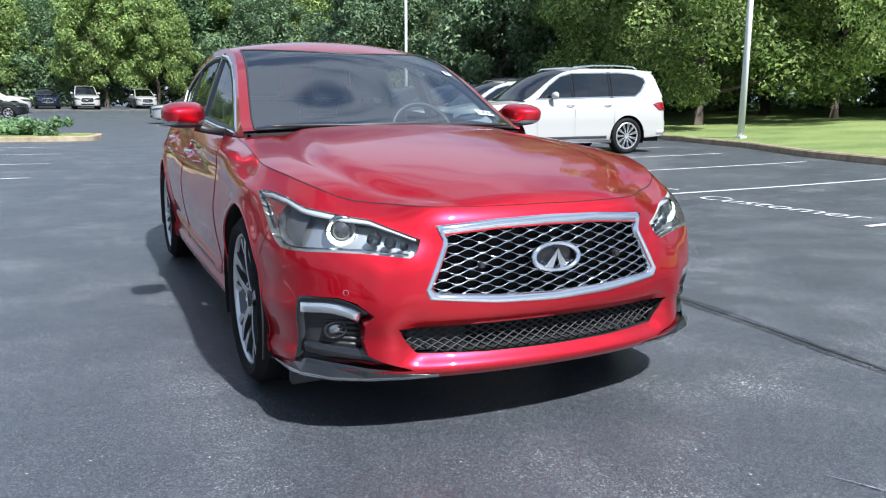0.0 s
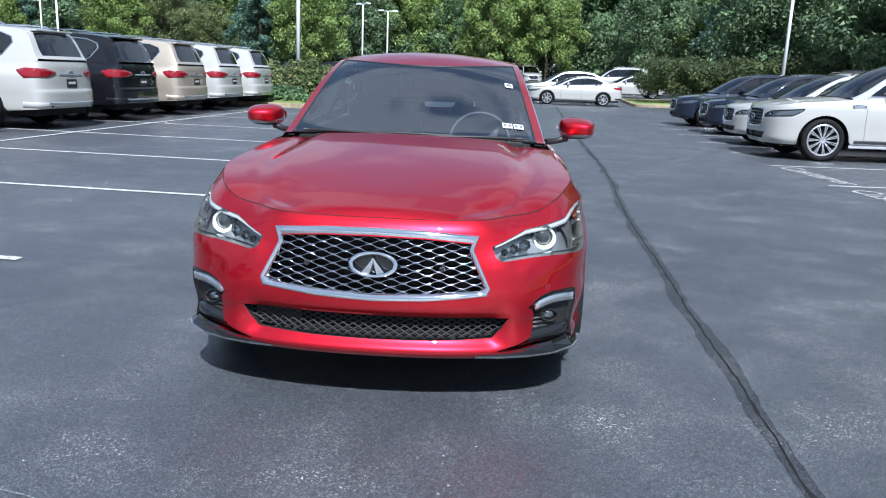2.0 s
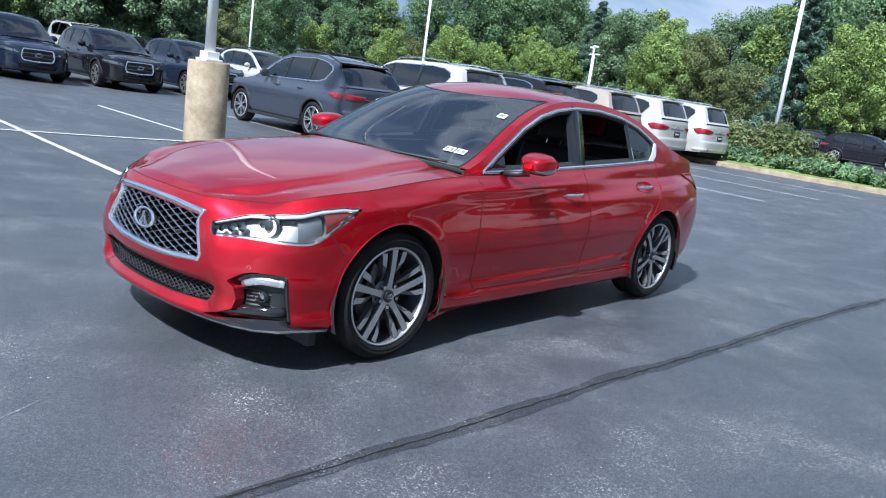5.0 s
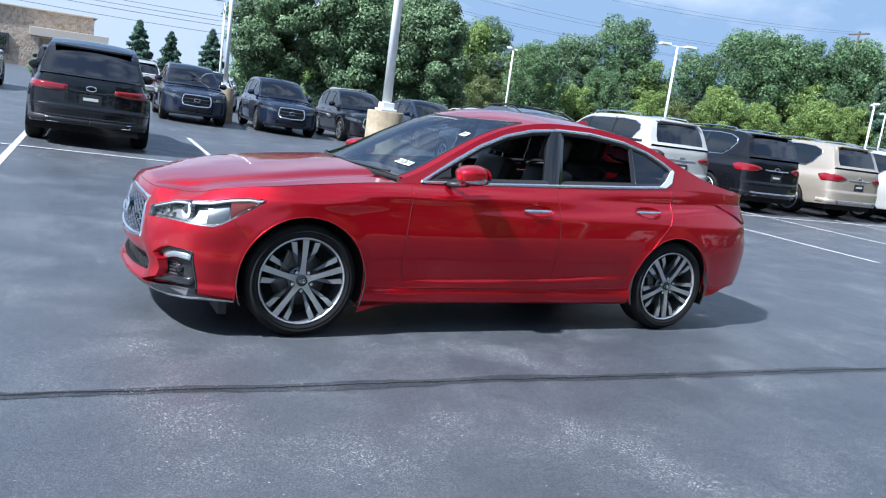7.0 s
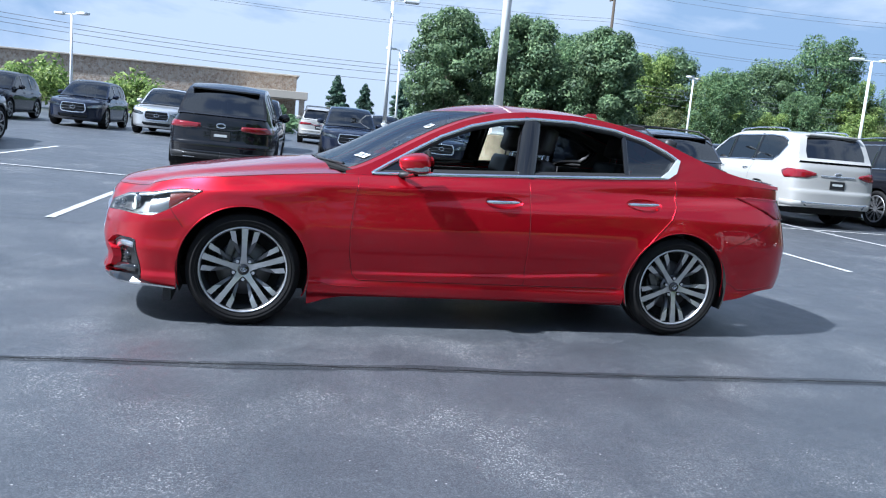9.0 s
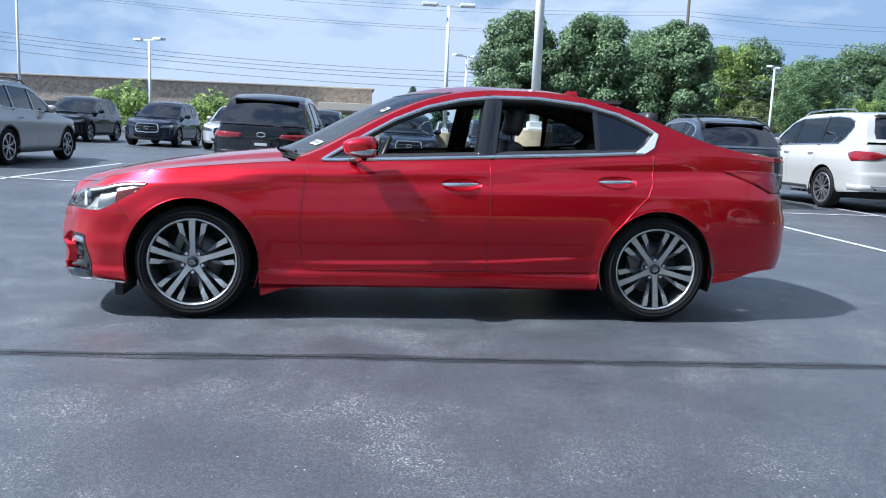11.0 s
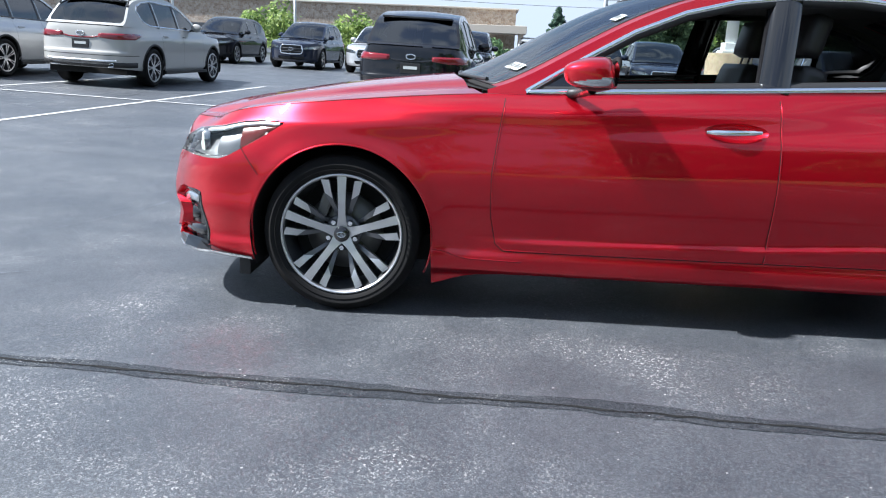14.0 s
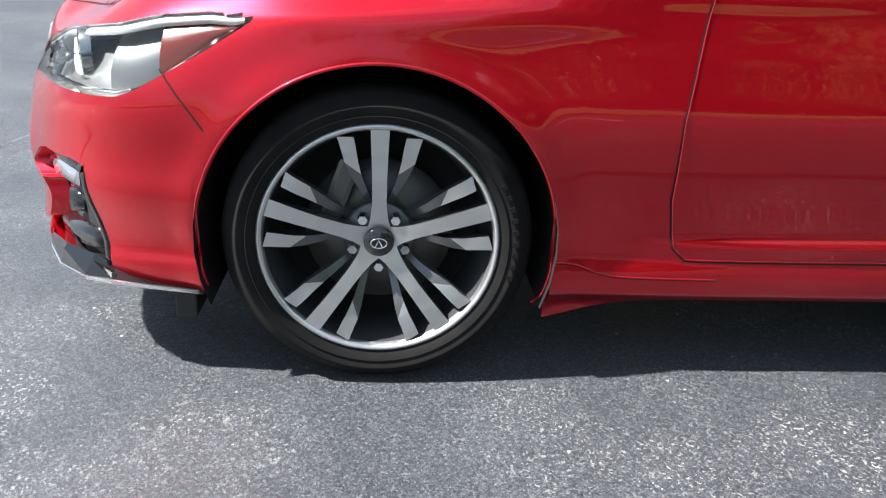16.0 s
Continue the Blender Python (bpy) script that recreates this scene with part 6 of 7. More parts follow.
    ov = [(.085 * math.cos(a), yb - .012, .78 * h + .045 * math.sin(a)) for a in np.linspace(0, 6.283, 24, endpoint=False)]
    mesh_object("badge", *sweep(ov, 0.010, 6, True), M["chrome"], car, label="chrome oval badge")
    ybr = float(S.skin(np.array([S.length]), np.array([1.08 * h]))[0, 1])
    if not low:
        ov = [(.075 * math.cos(a), ybr + .012, 1.06 * h + .038 * math.sin(a)) for a in np.linspace(0, 6.283, 24, endpoint=False)]
        mesh_object("rear_badge", *sweep(ov, 0.010, 6, True), M["chrome"], car, label="chrome oval badge")
    v, f = pan["inlet"]
    mesh_object("inlet", *both_sides(*recess(v, np.array(f), 0.04)), M["plastic"], car)
    for nm, mat, lens in (("headlamp", M["reflector"], True), ("tail_lamp", M["taillens"], False)):
        v, f = pan["lamp" if lens else "tail"]
        f = np.array(f)
        for s in (1, -1):
            if lens:
                w, g = recess(v, f, 0.045)
                w = np.array(w)
                w[:, 0] *= s
                hl = mesh_object(nm, w, [t[::s] for t in g], M["lampcan"], car, label="clear headlamp")
                w = np.array(v) + normals_of(v, f) * 0.002
                w[:, 0] *= s
                mesh_object("lamp_lens", w, f[:, ::s], M["lens"], hl)
                c = S.skin(np.array([ux(gw * 1.45)]), np.array([.855 * h]), -0.02)[0]
                q, qf = lathe([(0, .045 * h), (-.02, .03 * h), (-.02, .001)], 16, "z")
                t4 = Vector((0, 0, 1)).rotation_difference(Vector((0.3 * s, -1, 0))).to_matrix().to_4x4()
                mesh_object("lamp_bowl", [Matrix.Translation((s * c[0], c[1], c[2])) @ t4 @ Vector(p) for p in q], qf, M["reflector"], hl)
            else:
                w, g = thick(np.array(v) + normals_of(v, f) * 0.012, f, 0.03)
                w = np.array(w)
                w[:, 0] *= s
                mesh_object(nm, w, [t[::s] for t in g], mat, car, label="red tail lamp")
    if kind == "suv":
        y_v = dlo[0][0] - .30
        pair_of("fender_vent", S.bar([(uy(y_v), 1.03), (uy(y_v + .12), 1.045), (uy(y_v + .24), 1.03)], 0.050, 0.012, 0.02), M["chrome"], car, label="chrome fender vent")
        pair_of("rocker_trim", S.bar([(uy(axles[0] + arch + .10), .385), (uy(axles[1] - arch - .10), .385)], 0.060, 0.006, 0.02), M["plastic"], car)
        pair_of("bumper_strip", S.bar([(ur(plan[-3][0] * 1.2), .50), (ur(plan[-3][0]), .49), (S.length, .49)], 0.030, 0.010, 0.02), M["chrome"], car)
    # strip between the tail lamps, plate, lower trim, exhaust tips
    if kind == "suv":
        pair_of("tailgate_strip", S.bar([(ur(plan[-3][0] * .62), tz), (S.length, tz - .004)], 0.022, 0.010, 0.02), M["chrome"], car, label="chrome strip across the tailgate")
    zpl = (.86 if not low else .80) * h
    ypl = float(S.skin(np.array([S.length]), np.array([zpl]))[0, 1])
    bm = bmesh.new()
    box(bm, (0, ypl + .006, zpl), (.32, .016, .16))
    plate = part("rear_plate", bm, M["plastic"], car, "dark dealer plate", bevel=0.004)
    bm = bmesh.new()
    box(bm, (0, ypl + .016, zpl + .01), (.22, .004, .045))
    part("plate_bar", bm, M["paper"], plate)
    pair_of("rear_valance", S.bar([(uy(L1 - .42), .47 * h), (ur(plan[-3][0]), .46 * h), (S.length, .46 * h)], 0.10 * h, 0.006, 0.03), M["plastic"] if two_tone else paint, car)
    if kind == "crossover":
        pair_of("rear_diffuser", S.bar([(ur(plan[-3][0] * 1.2), .545 * h), (ur(plan[-3][0]), .535 * h), (S.length, .535 * h)], 0.026 * h, 0.012, 0.03), M["blade"] if rails else M["gloss"], car)
        pair_of("tailgate_crease", S.bar([(ur(plan[-3][0] * .62), tz - .01), (ur(plan[-3][0] * .4), tz - .035), (S.length, tz - .04)], 0.020, 0.010, 0.02), M["taillens"] if rails else M["gloss"], car)
        pair_of("bumper_gap", S.ribbon([(uy(L1 - .45), .66 * h), (ur(plan[-3][0]), .65 * h), (S.length, .65 * h)], 0.010, 0.002), M["void"], car)
    for s in (1, -1):
        xe = s * plan[-3][0] * .95
        loop = [(xe + s * a, L1 - .035 - .02 * (s * a > 0), .455 * h + b) for a, b in ((-.085, .032), (.10, .026), (.075, -.032), (-.10, -.032))]
        tip = mesh_object("exhaust_tip", *sweep(loop, .010, 6, True), M["chrome"], car, label="chrome framed exhaust outlet")
        bm = bmesh.new()
        box(bm, (xe, L1 - .06, .455 * h), (.17, .04, .055))
        part("outlet", bm, M["void"], tip)
        bm = bmesh.new()
        box(bm, (s * (plan[7][0] - .02), (axles[0] + axles[1]) / 2, .30 * h), (.05, axles[1] - axles[0] - 2 * arch, .06))
        part("side_step", bm, M["chrome"] if kind == "suv" else M["plastic"], car, bevel=0.01)
    if two_tone:
        for yc in axles:
            loop = [(uy(yc + (arch + .012) * math.cos(a)), R + (arch + .012) * math.sin(a)) for a in np.linspace(0.05, 3.09, 26)]
            pair_of("arch_trim", S.bar(loop, 0.035, 0.006, 0.02), M["plastic"], car)
    # hood
    t_u = np.linspace(ux(gw), uy(rail[0][0] + .02), 20)
    edge = S.skin(t_u, S.top(S.at_u(t_u)[1]))
    y0 = float(S.skin(np.array([0.0]), np.array([.99 * h]))[0, 1])
    yc = np.linspace(y0, rail[0][0] - .10, 20)
    cols = np.linspace(-1, 1, 17)
    vs = []
    for k in range(20):
        for a in cols:
            e, q = edge[k], abs(a)
            if k == 0:
                p = S.skin(np.array([ux(q * gw)]), np.array([float(S.top(S.at_u(ux(q * gw))[1]))]))[0]
                vs.append((math.copysign(p[0], a), p[1], p[2]))
            else:
                vs.append((a * e[0], yc[k] + (e[1] - yc[k]) * q ** 2, e[2] + (0.035 * min(1, k / 4)) * (1 - q ** 2.4) + 0.014 * min(1, k / 4) / (1 + math.exp((q - .68) / .04))))
    n = len(cols)
    mesh_object("hood", vs, [(k * n + j, k * n + j + 1, (k + 1) * n + j + 1, (k + 1) * n + j) for k in range(19) for j in range(n - 1)], paint, car)
    # glasshouse
    tail_end = L1 - (.02 if low else .17)
    Q = S.upper_sheet(np.linspace(rail[0][0] + .02, tail_end, 90), 18)
    Q.cut("window", dlo)
    pq = Q.panels()
    skin_pair("upper_body", Q, "rest", pq, paint, car)
    v, f = pq["window"]
    f = np.array(f)
    for s in (1, -1):
        w = np.array(v)
        w[:, 0] = (w[:, 0] - .006) * s
        mesh_object("side_glass", w, f[:, ::s], M["dark_tint"], car, label="dark tinted side glass")
    pair_of("window_trim", S.bar(dlo + dlo[:1], 0.020, 0.006, 0.02, True), M["chrome"] if kind != "crossover" or rails else M["gloss"], car)
    for (ya, yb2) in pil:
        za, zb = float(np.interp(ya, [p[0] for p in dlo[::-1][:2]][::1], [p[1] for p in dlo[::-1][:2]])) if False else dlo[-1][1] - .005, float(S.rail(yb2)) - .06
        pair_of("door_pillar", S.bar([(ya, za), (yb2, zb)], 0.085, 0.004, 0.02, True), M["gloss"], car)
    ahead = curve([rail[0][0], 0, 1.0, roof_cut[2], tail_end, L1 + .1], [.22, .14, 0, -.05, -.02 if low else -.085, -.02 if low else -.085])
    crown = curve([rail[0][0], 0, 1.0, roof_cut[2], tail_end, L1 + .1], [.03, .035, .035, .03, .012 if low else .0, .0])
    T = S.roof_sheet(np.linspace(rail[0][0] + .04, tail_end, 80), ahead, crown, 21)
    T.cut("windscreen", [(roof_cut[0], -.93), (roof_cut[0], .93), (roof_cut[1], .93), (roof_cut[1], -.93)])
    gw2 = .82 if kind == "suv" else .93
    T.cut("rear_glass", [(roof_cut[2], -gw2), (roof_cut[2], gw2), (roof_cut[3], gw2 + .02), (roof_cut[3], -gw2 - .02)])
    pt = T.panels()
    mesh_object("roof", *pt["rest"], paint, car, normals=T.normals["rest"])
    mesh_object("windscreen", *pt["windscreen"], M["tint"], car)
    mesh_object("rear_glass", *pt["rear_glass"], M["dark_tint"], car)
    bm = bmesh.new()
    box(bm, (0, .4, dlo[0][1] - .10), (2 * bx - .12, 2.2, .05))
    part("cabin_floor", bm, M["void"], car)
    for s in (-1, 1):
        for yy in (-.05, .95):
            bm = bmesh.new()
            box(bm, (s * .40, yy, dlo[-1][1] + .05), (.48, .14, .42))
            box(bm, (s * .40, yy + .02, dlo[-1][1] + .30), (.26, .10, .18))
            part("seat_back", bm, M["leather"], car)
    if not low:
        # spoiler over the rear glass
        bm = bmesh.new()
        zr = float(S.rail(roof_cut[2] - .08))
        box(bm, (0, roof_cut[2] - .03, zr + .012), (1.15, .24, .035))
        part("roof_spoiler", bm, paint if two_tone is False else M["gloss"], car, bevel=0.012)
        if rails:
            for s in (1, -1):
                pts = [(s * (float(S.glass_x(y, float(S.rail(y)))) - .03), y, float(S.rail(y)) + d) for y, d in ((.05, .02), (.15, .065), (.7, .075), (1.3, .075), (1.75, .065), (1.85, .02))]
                mesh_object("roof_rail", *sweep(pts, .016, 6), M["plastic"] if two_tone else M["chrome"], car)
            if kind == "crossover":
                for y in (.35, 1.35):
                    xr = float(S.glass_x(y, float(S.rail(y)))) - .03
                    mesh_object("cross_bar", *sweep([(-xr, y, float(S.rail(y)) + .085), (0, y, float(S.rail(y)) + .095), (xr, y, float(S.rail(y)) + .085)], .016, 6), M["plastic"], car)
        v, f = sweep([(0.02, roof_cut[3] - .02, float(S.rail(roof_cut[3])) + .03), (.30, roof_cut[3] - .06, float(S.rail(roof_cut[3] - .05)) + .05)], .010, 5)
        mesh_object("rear_wiper", v, f, M["plastic"], car)
    for s in (1, -1):
        my = dlo[1][0] + .04
        mz = dlo[0][1] + .07
        mx = float(S.glass_x(my, mz)) + .16
        bm = bmesh.new()
        bmesh.ops.create_uvsphere(bm, u_segments=14, v_segments=10, radius=1.0)
        for vv in bm.verts:
            x, y, z = vv.co
            vv.co = (s * (mx + x * .115), my + (y * .09 if y < 0 else y * .03), mz + z * .085)
        if s < 0:
            bmesh.ops.reverse_faces(bm, faces=bm.faces[:])
        mir = part("door_mirror", bm, paint, car, smooth=True)
        v, f = sweep([(s * (mx - .19), my, mz - .07), (s * mx, my, mz - .05)], .022, 6)
        mesh_object("mirror_arm", v, f, M["plastic"], mir)
        for y in (pil[0][0] - .22, pil[1][0] - .24):
            zz = dlo[-1][1] - .16 * h
            pts = [S.skin(np.array([uy(y + .19 * t)]), np.array([zz]), .014 + .03 * math.sin(math.pi * t))[0] for t in np.linspace(0, 1, 8)]
            v, f = sweep([(s * p[0], p[1], p[2]) for p in pts], .012, 6)
            mesh_object("door_handle", v, f, M["chrome"] if not two_tone or kind == "suv" else paint, car)
    for y in (dlo[0][0] - .03, pil[0][0], pil[1][0] + .04):
        zt = dlo[-1][1] - .03
        pair_of("panel_gap", S.ribbon([(uy(y), zt), (uy(y - .02), .75 * h), (uy(y), .42 * h)], 0.006, 0.002), M["pocket"], car)
    key = (R, dark_wheels, kind)
    if key not in WHEELS:
        WHEELS[key] = (plain_tyre_mesh(R, R * .74, .26), plain_rim_mesh(R, R * .74, .26, 11 if kind == "suv" else 7, dark_wheels))
    for s in (1, -1):
        for y in axles:
            w = new("wheel", WHEELS[key][0])
            new("rim", WHEELS[key][1]).parent = w
            w.parent = car
            w.matrix_basis = Matrix.Translation((s * (plan[7][0] - .145), y, R)) @ (Matrix.Rotation(math.pi, 4, "Z") if s < 0 else Matrix())
    arch_liner(car, S, 0.55)
    underside(car, L0 + .3, L1 - .25, plan[7][0] - .2, .26 * h)
    return car


def park(ob, x, y, rz):
    """Stand a vehicle on the ground, tilted as the ground is under its wheels."""
    a = radians(rz)
    f = Vector((math.sin(a), -math.cos(a)))
    r = Vector((math.cos(a), math.sin(a)))
    zf, zb = ground_z(x + f.x * 1.45, y + f.y * 1.45), ground_z(x - f.x * 1.45, y - f.y * 1.45)
    zl, zr = ground_z(x + r.x * .8, y + r.y * .8), ground_z(x - r.x * .8, y - r.y * .8)
    ob.matrix_basis = Matrix.Translation((x, y, (zf + zb) / 2)) @ Matrix.Rotation(a, 4, "Z") @ Matrix.Rotation(math.atan2(zb - zf, 2.9), 4, "X") @ Matrix.Rotation(-math.atan2(zl - zr, 1.6), 4, "Y")
    return ob


HEAD_IN = -93.3      # nose away from the aisle, as the rows lie
white_suv = park(other_vehicle("suv", M["white"], "suv", "white full-size sport utility vehicle parked in a marked stall", "suv", two_tone=False), -10.30, 9.85, HEAD_IN)
black_suv = park(other_vehicle("suv", M["black"], "suv", "black full-size sport utility vehicle parked in a row", "suv", two_tone=False), -10.15, 12.72, HEAD_IN)
tan_suv = park(other_vehicle("suv", M["tan"], "suv", "champagne full-size sport utility vehicle parked in a row", "suv", two_tone=False), -9.95, 15.5, HEAD_IN)
slate_cross = park(other_vehicle("crossover", M["slate"], "crossover", "slate blue crossover with roof bars parked in a marked stall", "suv"), -10.45, 6.85, HEAD_IN)
black_cross = park(other_vehicle("crossover", M["black"], "crossover", "black crossover seen from behind in a marked stall", "suv", rails=False), -10.85, -1.95, HEAD_IN)
white_cross = park(other_vehicle("crossover", M["white"], "crossover", "white crossover with roof bars and black lower trim", "suv"), -12.45, -8.1, HEAD_IN)
navy_cross = park(other_vehicle("crossover", M["navy"], "crossover", "dark navy crossover with chrome grille parked nose out", "suv", rails=False, two_tone=False), -20.8, 1.40, 86.7)
silver_cross = park(other_vehicle("crossover", M["silver"], "crossover", "silver crossover parked nose out", "suv", rails=False), -26.0, -4.9, 86.7)
white_sedan = park(other_vehicle("parked_sedan", M["white"], "sedan", "white sedan parked across the far lane", "car"), 4.77, 36.3, -91)
black_sedan = park(other_vehicle("parked_sedan", M["black"], "sedan", "black sedan parked beyond the planted island", "car"), -10.5, 53.0, 86)


def again(ob, x, y, rz, label=""):
    c = park(copy_thing(ob, Matrix()), x, y, rz)
    if label:
        tagged(c, label=label)
    return c


again(white_suv, -9.85, 18.3, HEAD_IN)
again(white_suv, -9.65, 21.0, HEAD_IN)
# stalls across the aisle
again(white_suv, 8.35, 10.75, -90.5, "white full-size sport utility vehicle parked nose to the aisle")
again(white_cross, 8.4, 13.65, -90, "white crossover half hidden between two other vehicles")
again(navy_cross, 8.75, 17.2, -90)
again(navy_cross, 8.75, 20.9, -90)
# second row, noses out
for x, y, src in ((-20.9, 4.25, navy_cross), (-20.7, 6.95, black_cross), (-20.6, 9.7, navy_cross), (-20.5, 12.5, white_cross), (-20.3, 15.2, black_cross), (-22.6, -1.6, black_cross), (-26.4, -7.7, navy_cross), (-26.8, -11.0, black_cross), (-27.2, -14.2, navy_cross)):
    again(src, x, y, 86.7, "" if src is navy_cross else "crossover parked nose out in the second row")
again(silver_cross, -12.4, -11.0, HEAD_IN, "silver crossover parked beside a white one")
# third row, farther off
for x, y, src in ((-33.0, -2.0, black_cross), (-33.2, 1.2, white_cross), (-33.0, 4.4, silver_cross), (-33.4, 8.0, navy_cross), (-33.0, 11.5, white_suv), (-33.2, 15.0, black_cross), (-34.0, 19.0, white_cross)):
    again(src, x, y, 86.7 if y > 3 else -93, "vehicle parked in a distant row")
# beyond the planted island, noses towards the far lane
again(black_cross, -7.8, 42.0, 88, "black crossover behind the planted island")
again(white_sedan, -7.5, 45.2, 88, "white sedan between two dark vehicles")
again(black_sedan, -6.3, 48.3, 86)
again(white_suv, -6.8, 58.0, 88, "white sport utility vehicle in the far part of the lot")
again(black_cross, -7.2, 62.5, 88, "dark crossover in the far part of the lot")
# along the far edge, noses towards the aisle
again(white_suv, -0.6, 68.0, 3, "white sport utility vehicle facing the aisle far off")
again(navy_cross, -3.5, 69.0, 3, "dark crossover facing the aisle far off")
again(white_cross, 4.1, 71.0, 6, "white crossover facing the aisle far off")
again(silver_cross, 4.5, 39.4, -89, "silver crossover behind the white sedan")
again(white_sedan, 9.6, 48.2, -88)
again(white_suv, 9.4, 54.0, -88, "white sport utility vehicle behind the hedge")
again(white_sedan, -17.0, 48.0, 30)
again(black_sedan, -13.0, 49.0, 20)

# ---- lamps, columns, islands ----
def light_pole(x, y, height, column=0.0, double=True, r=0.075, turn=0.0):
    z = ground_z(x, y)
    lamp = tagged(new("parking_lamp"), "white steel lamp pole with flat heads" + (" on round concrete" if column else ""), "street lamp", "parking lamps", "thing")
    lamp.location = (x, y, z)
    if column:
        v, f = lathe([(-0.1, 0.325), (column - 0.02, 0.32), (column, 0.305), (column, 0.001)], 40, "z")
        mesh_object("concrete_base", v, f, M["concrete"], lamp, label="stained round concrete base")
    bm = bmesh.new()
    box(bm, (0, 0, column + 0.02), (0.30, 0.30, 0.04))
    box(bm, (0, 0, column + 0.09), (0.22, 0.22, 0.12))
    part("base_plate", bm, M["galv"], lamp, bevel=0.01)
    bm = bmesh.new()
    tube(bm, r, r * 0.7, height - column, Matrix.Translation((0, 0, (height + column) / 2)), 14)
    part("pole", bm, M["galv"], lamp, smooth=True)
    for s in ((1, -1) if double else (1,)):
        m = Matrix.Rotation(turn, 4, "Z")
        bm = bmesh.new()
        box(bm, (s * 0.24, 0, height + 0.02), (0.40, 0.05, 0.05), m)
        part("arm", bm, M["galv"], lamp)
        bm = bmesh.new()
        box(bm, (s * 0.66, 0, height + 0.05), (0.52, 0.34, 0.10), m)
        for v in bm.verts:
            if v.co.z > height + 0.06:
                v.co.x *= 0.96
        head = part("lamp_head", bm, M["galv"], lamp, bevel=0.02)
        bm = bmesh.new()
        box(bm, (s * 0.66, 0, height - 0.005), (0.42, 0.26, 0.02), m)
        part("diffuser", bm, M["lampglass"], head)
    return lamp


light_pole(-7.72, 2.62, 6.2, 1.27, r=0.085, turn=1.2)
light_pole(-22.2, 2.81, 5.5, 1.14, turn=1.5)
for px_, py_, ph in ((-10.3, 60.7, 6.1), (-9.2, 68.0, 6.0), (7.4, 87.0, 6.3), (-23.8, 23.9, 5.8), (-41.7, 25.9, 6.1), (-38.3, 62.0, 5.5), (-26.0, 42.4, 5.0), (-33.6, -10.0, 4.6), (-38.7, 5.9, 5.4), (-36.0, -16.8, 8.5)):
    light_pole(px_, py_, ph, turn=px_)
light_pole(-7.3, 26.4, 8.5, r=0.09)
light_pole(15.0, 35.6, 8.5, r=0.09)


def kerbed_island(name, outline, height, label):
    """A planted bed with a concrete kerb round it."""
    n = len(outline)
    cx, cy = sum(p[0] for p in outline) / n, sum(p[1] for p in outline) / n
    isl = tagged(new(name), label, "island", kind="structure")
    vs, fs = [], []
    prof = ((0.0, -0.02), (0.0, height - 0.03), (0.03, height), (0.15, height), (0.16, height - 0.05))
    for x, y in outline:
        d = Vector((cx - x, cy - y)).normalized()
        for o, h in prof:
            vs.append((x + d.x * o, y + d.y * o, ground_z(x, y) + h))
    k = len(prof)
    for i in range(n):
        for q in range(k - 1):
            fs.append((i * k + q, ((i + 1) % n) * k + q, ((i + 1) % n) * k + q + 1, i * k + q + 1))
    mesh_object("kerb", vs, fs, M["concrete"], isl, smooth=False)
    rings = 8
    vs, fs = [], []
    for j in range(rings):
        t = j / (rings - 1)
        for x, y in outline:
            d = Vector((cx - x, cy - y)).normalized()
            px, py = x + d.x * 0.15, y + d.y * 0.15
            px, py = px + (cx - px) * t, py + (cy - py) * t
            vs.append((px, py, ground_z(px, py) + height - 0.02 + 0.10 * math.sin(t * 1.57)))
    for j in range(rings - 1):
        for i in range(n):
            fs.append((j * n + i, j * n + (i + 1) % n, (j + 1) * n + (i + 1) % n, (j + 1) * n + i))
    mesh_object("bed", vs, fs, M["grass"], isl)
    return isl


def rounded(pts, r, n=8):
    out = []
    m = len(pts)
    for i in range(m):
        a, b, c = Vector(pts[i - 1]), Vector(pts[i]), Vector(pts[(i + 1) % m])
        p, q = b + (a - b).normalized() * r, b + (c - b).normalized() * r
        for k in range(n + 1):
            t = k / n
            out.append(tuple(p * (1 - t) ** 2 + b * 2 * t * (1 - t) + q * t * t))
    return out


kerbed_island("island_left", rounded([(-1.0, 20.9), (-0.6, 23.6), (-24, 27.5), (-24, 21.6)], 0.8), 0.15, "planted island with a pale concrete kerb")
kerbed_island("island_right", rounded([(7.9, 36.2), (17.5, 36.6), (17.5, 43.5), (8.3, 43.5)], 0.9), 0.15, "planted island with a clipped hedge")
v, f = draped([(x, 64.5 + 0.02 * x) for x in np.arange(-16.0, 14.1, 1.0)], 1.0, 0.012)
tagged(mesh_object("far_gutter", v, f, M["concrete"], smooth=False), "pale concrete gutter along the far edge of the lot", "kerb", kind="structure")
# lawn along the lot
lawn = [(11.3, 2.0), (11.75, 4.9), (12.2, 7.0), (13.5, 9.9), (14.6, 14.3), (16.2, 20.0), (18.0, 28.0), (20.0, 40.0)]
vs, fs = [], []
for x, y in lawn:
    for o, h in ((0.0, -0.02), (0.0, 0.12), (0.03, 0.15), (0.15, 0.15), (0.16, 0.08)):
        vs.append((x + o, y, ground_z(x, y) + h))
for i in range(len(lawn) - 1):
    for q in range(4):
        fs.append((i * 5 + q, i * 5 + q + 1, (i + 1) * 5 + q + 1, (i + 1) * 5 + q))
tagged(mesh_object("kerb_right", vs, fs, M["concrete"], smooth=False), "long pale concrete kerb along the lawn", "kerb", kind="structure")
vs, fs = [], []
wide = (0.15, 1.5, 4, 9, 16, 30, 60)
lawn2 = [(8.0, -14.0)] + lawn
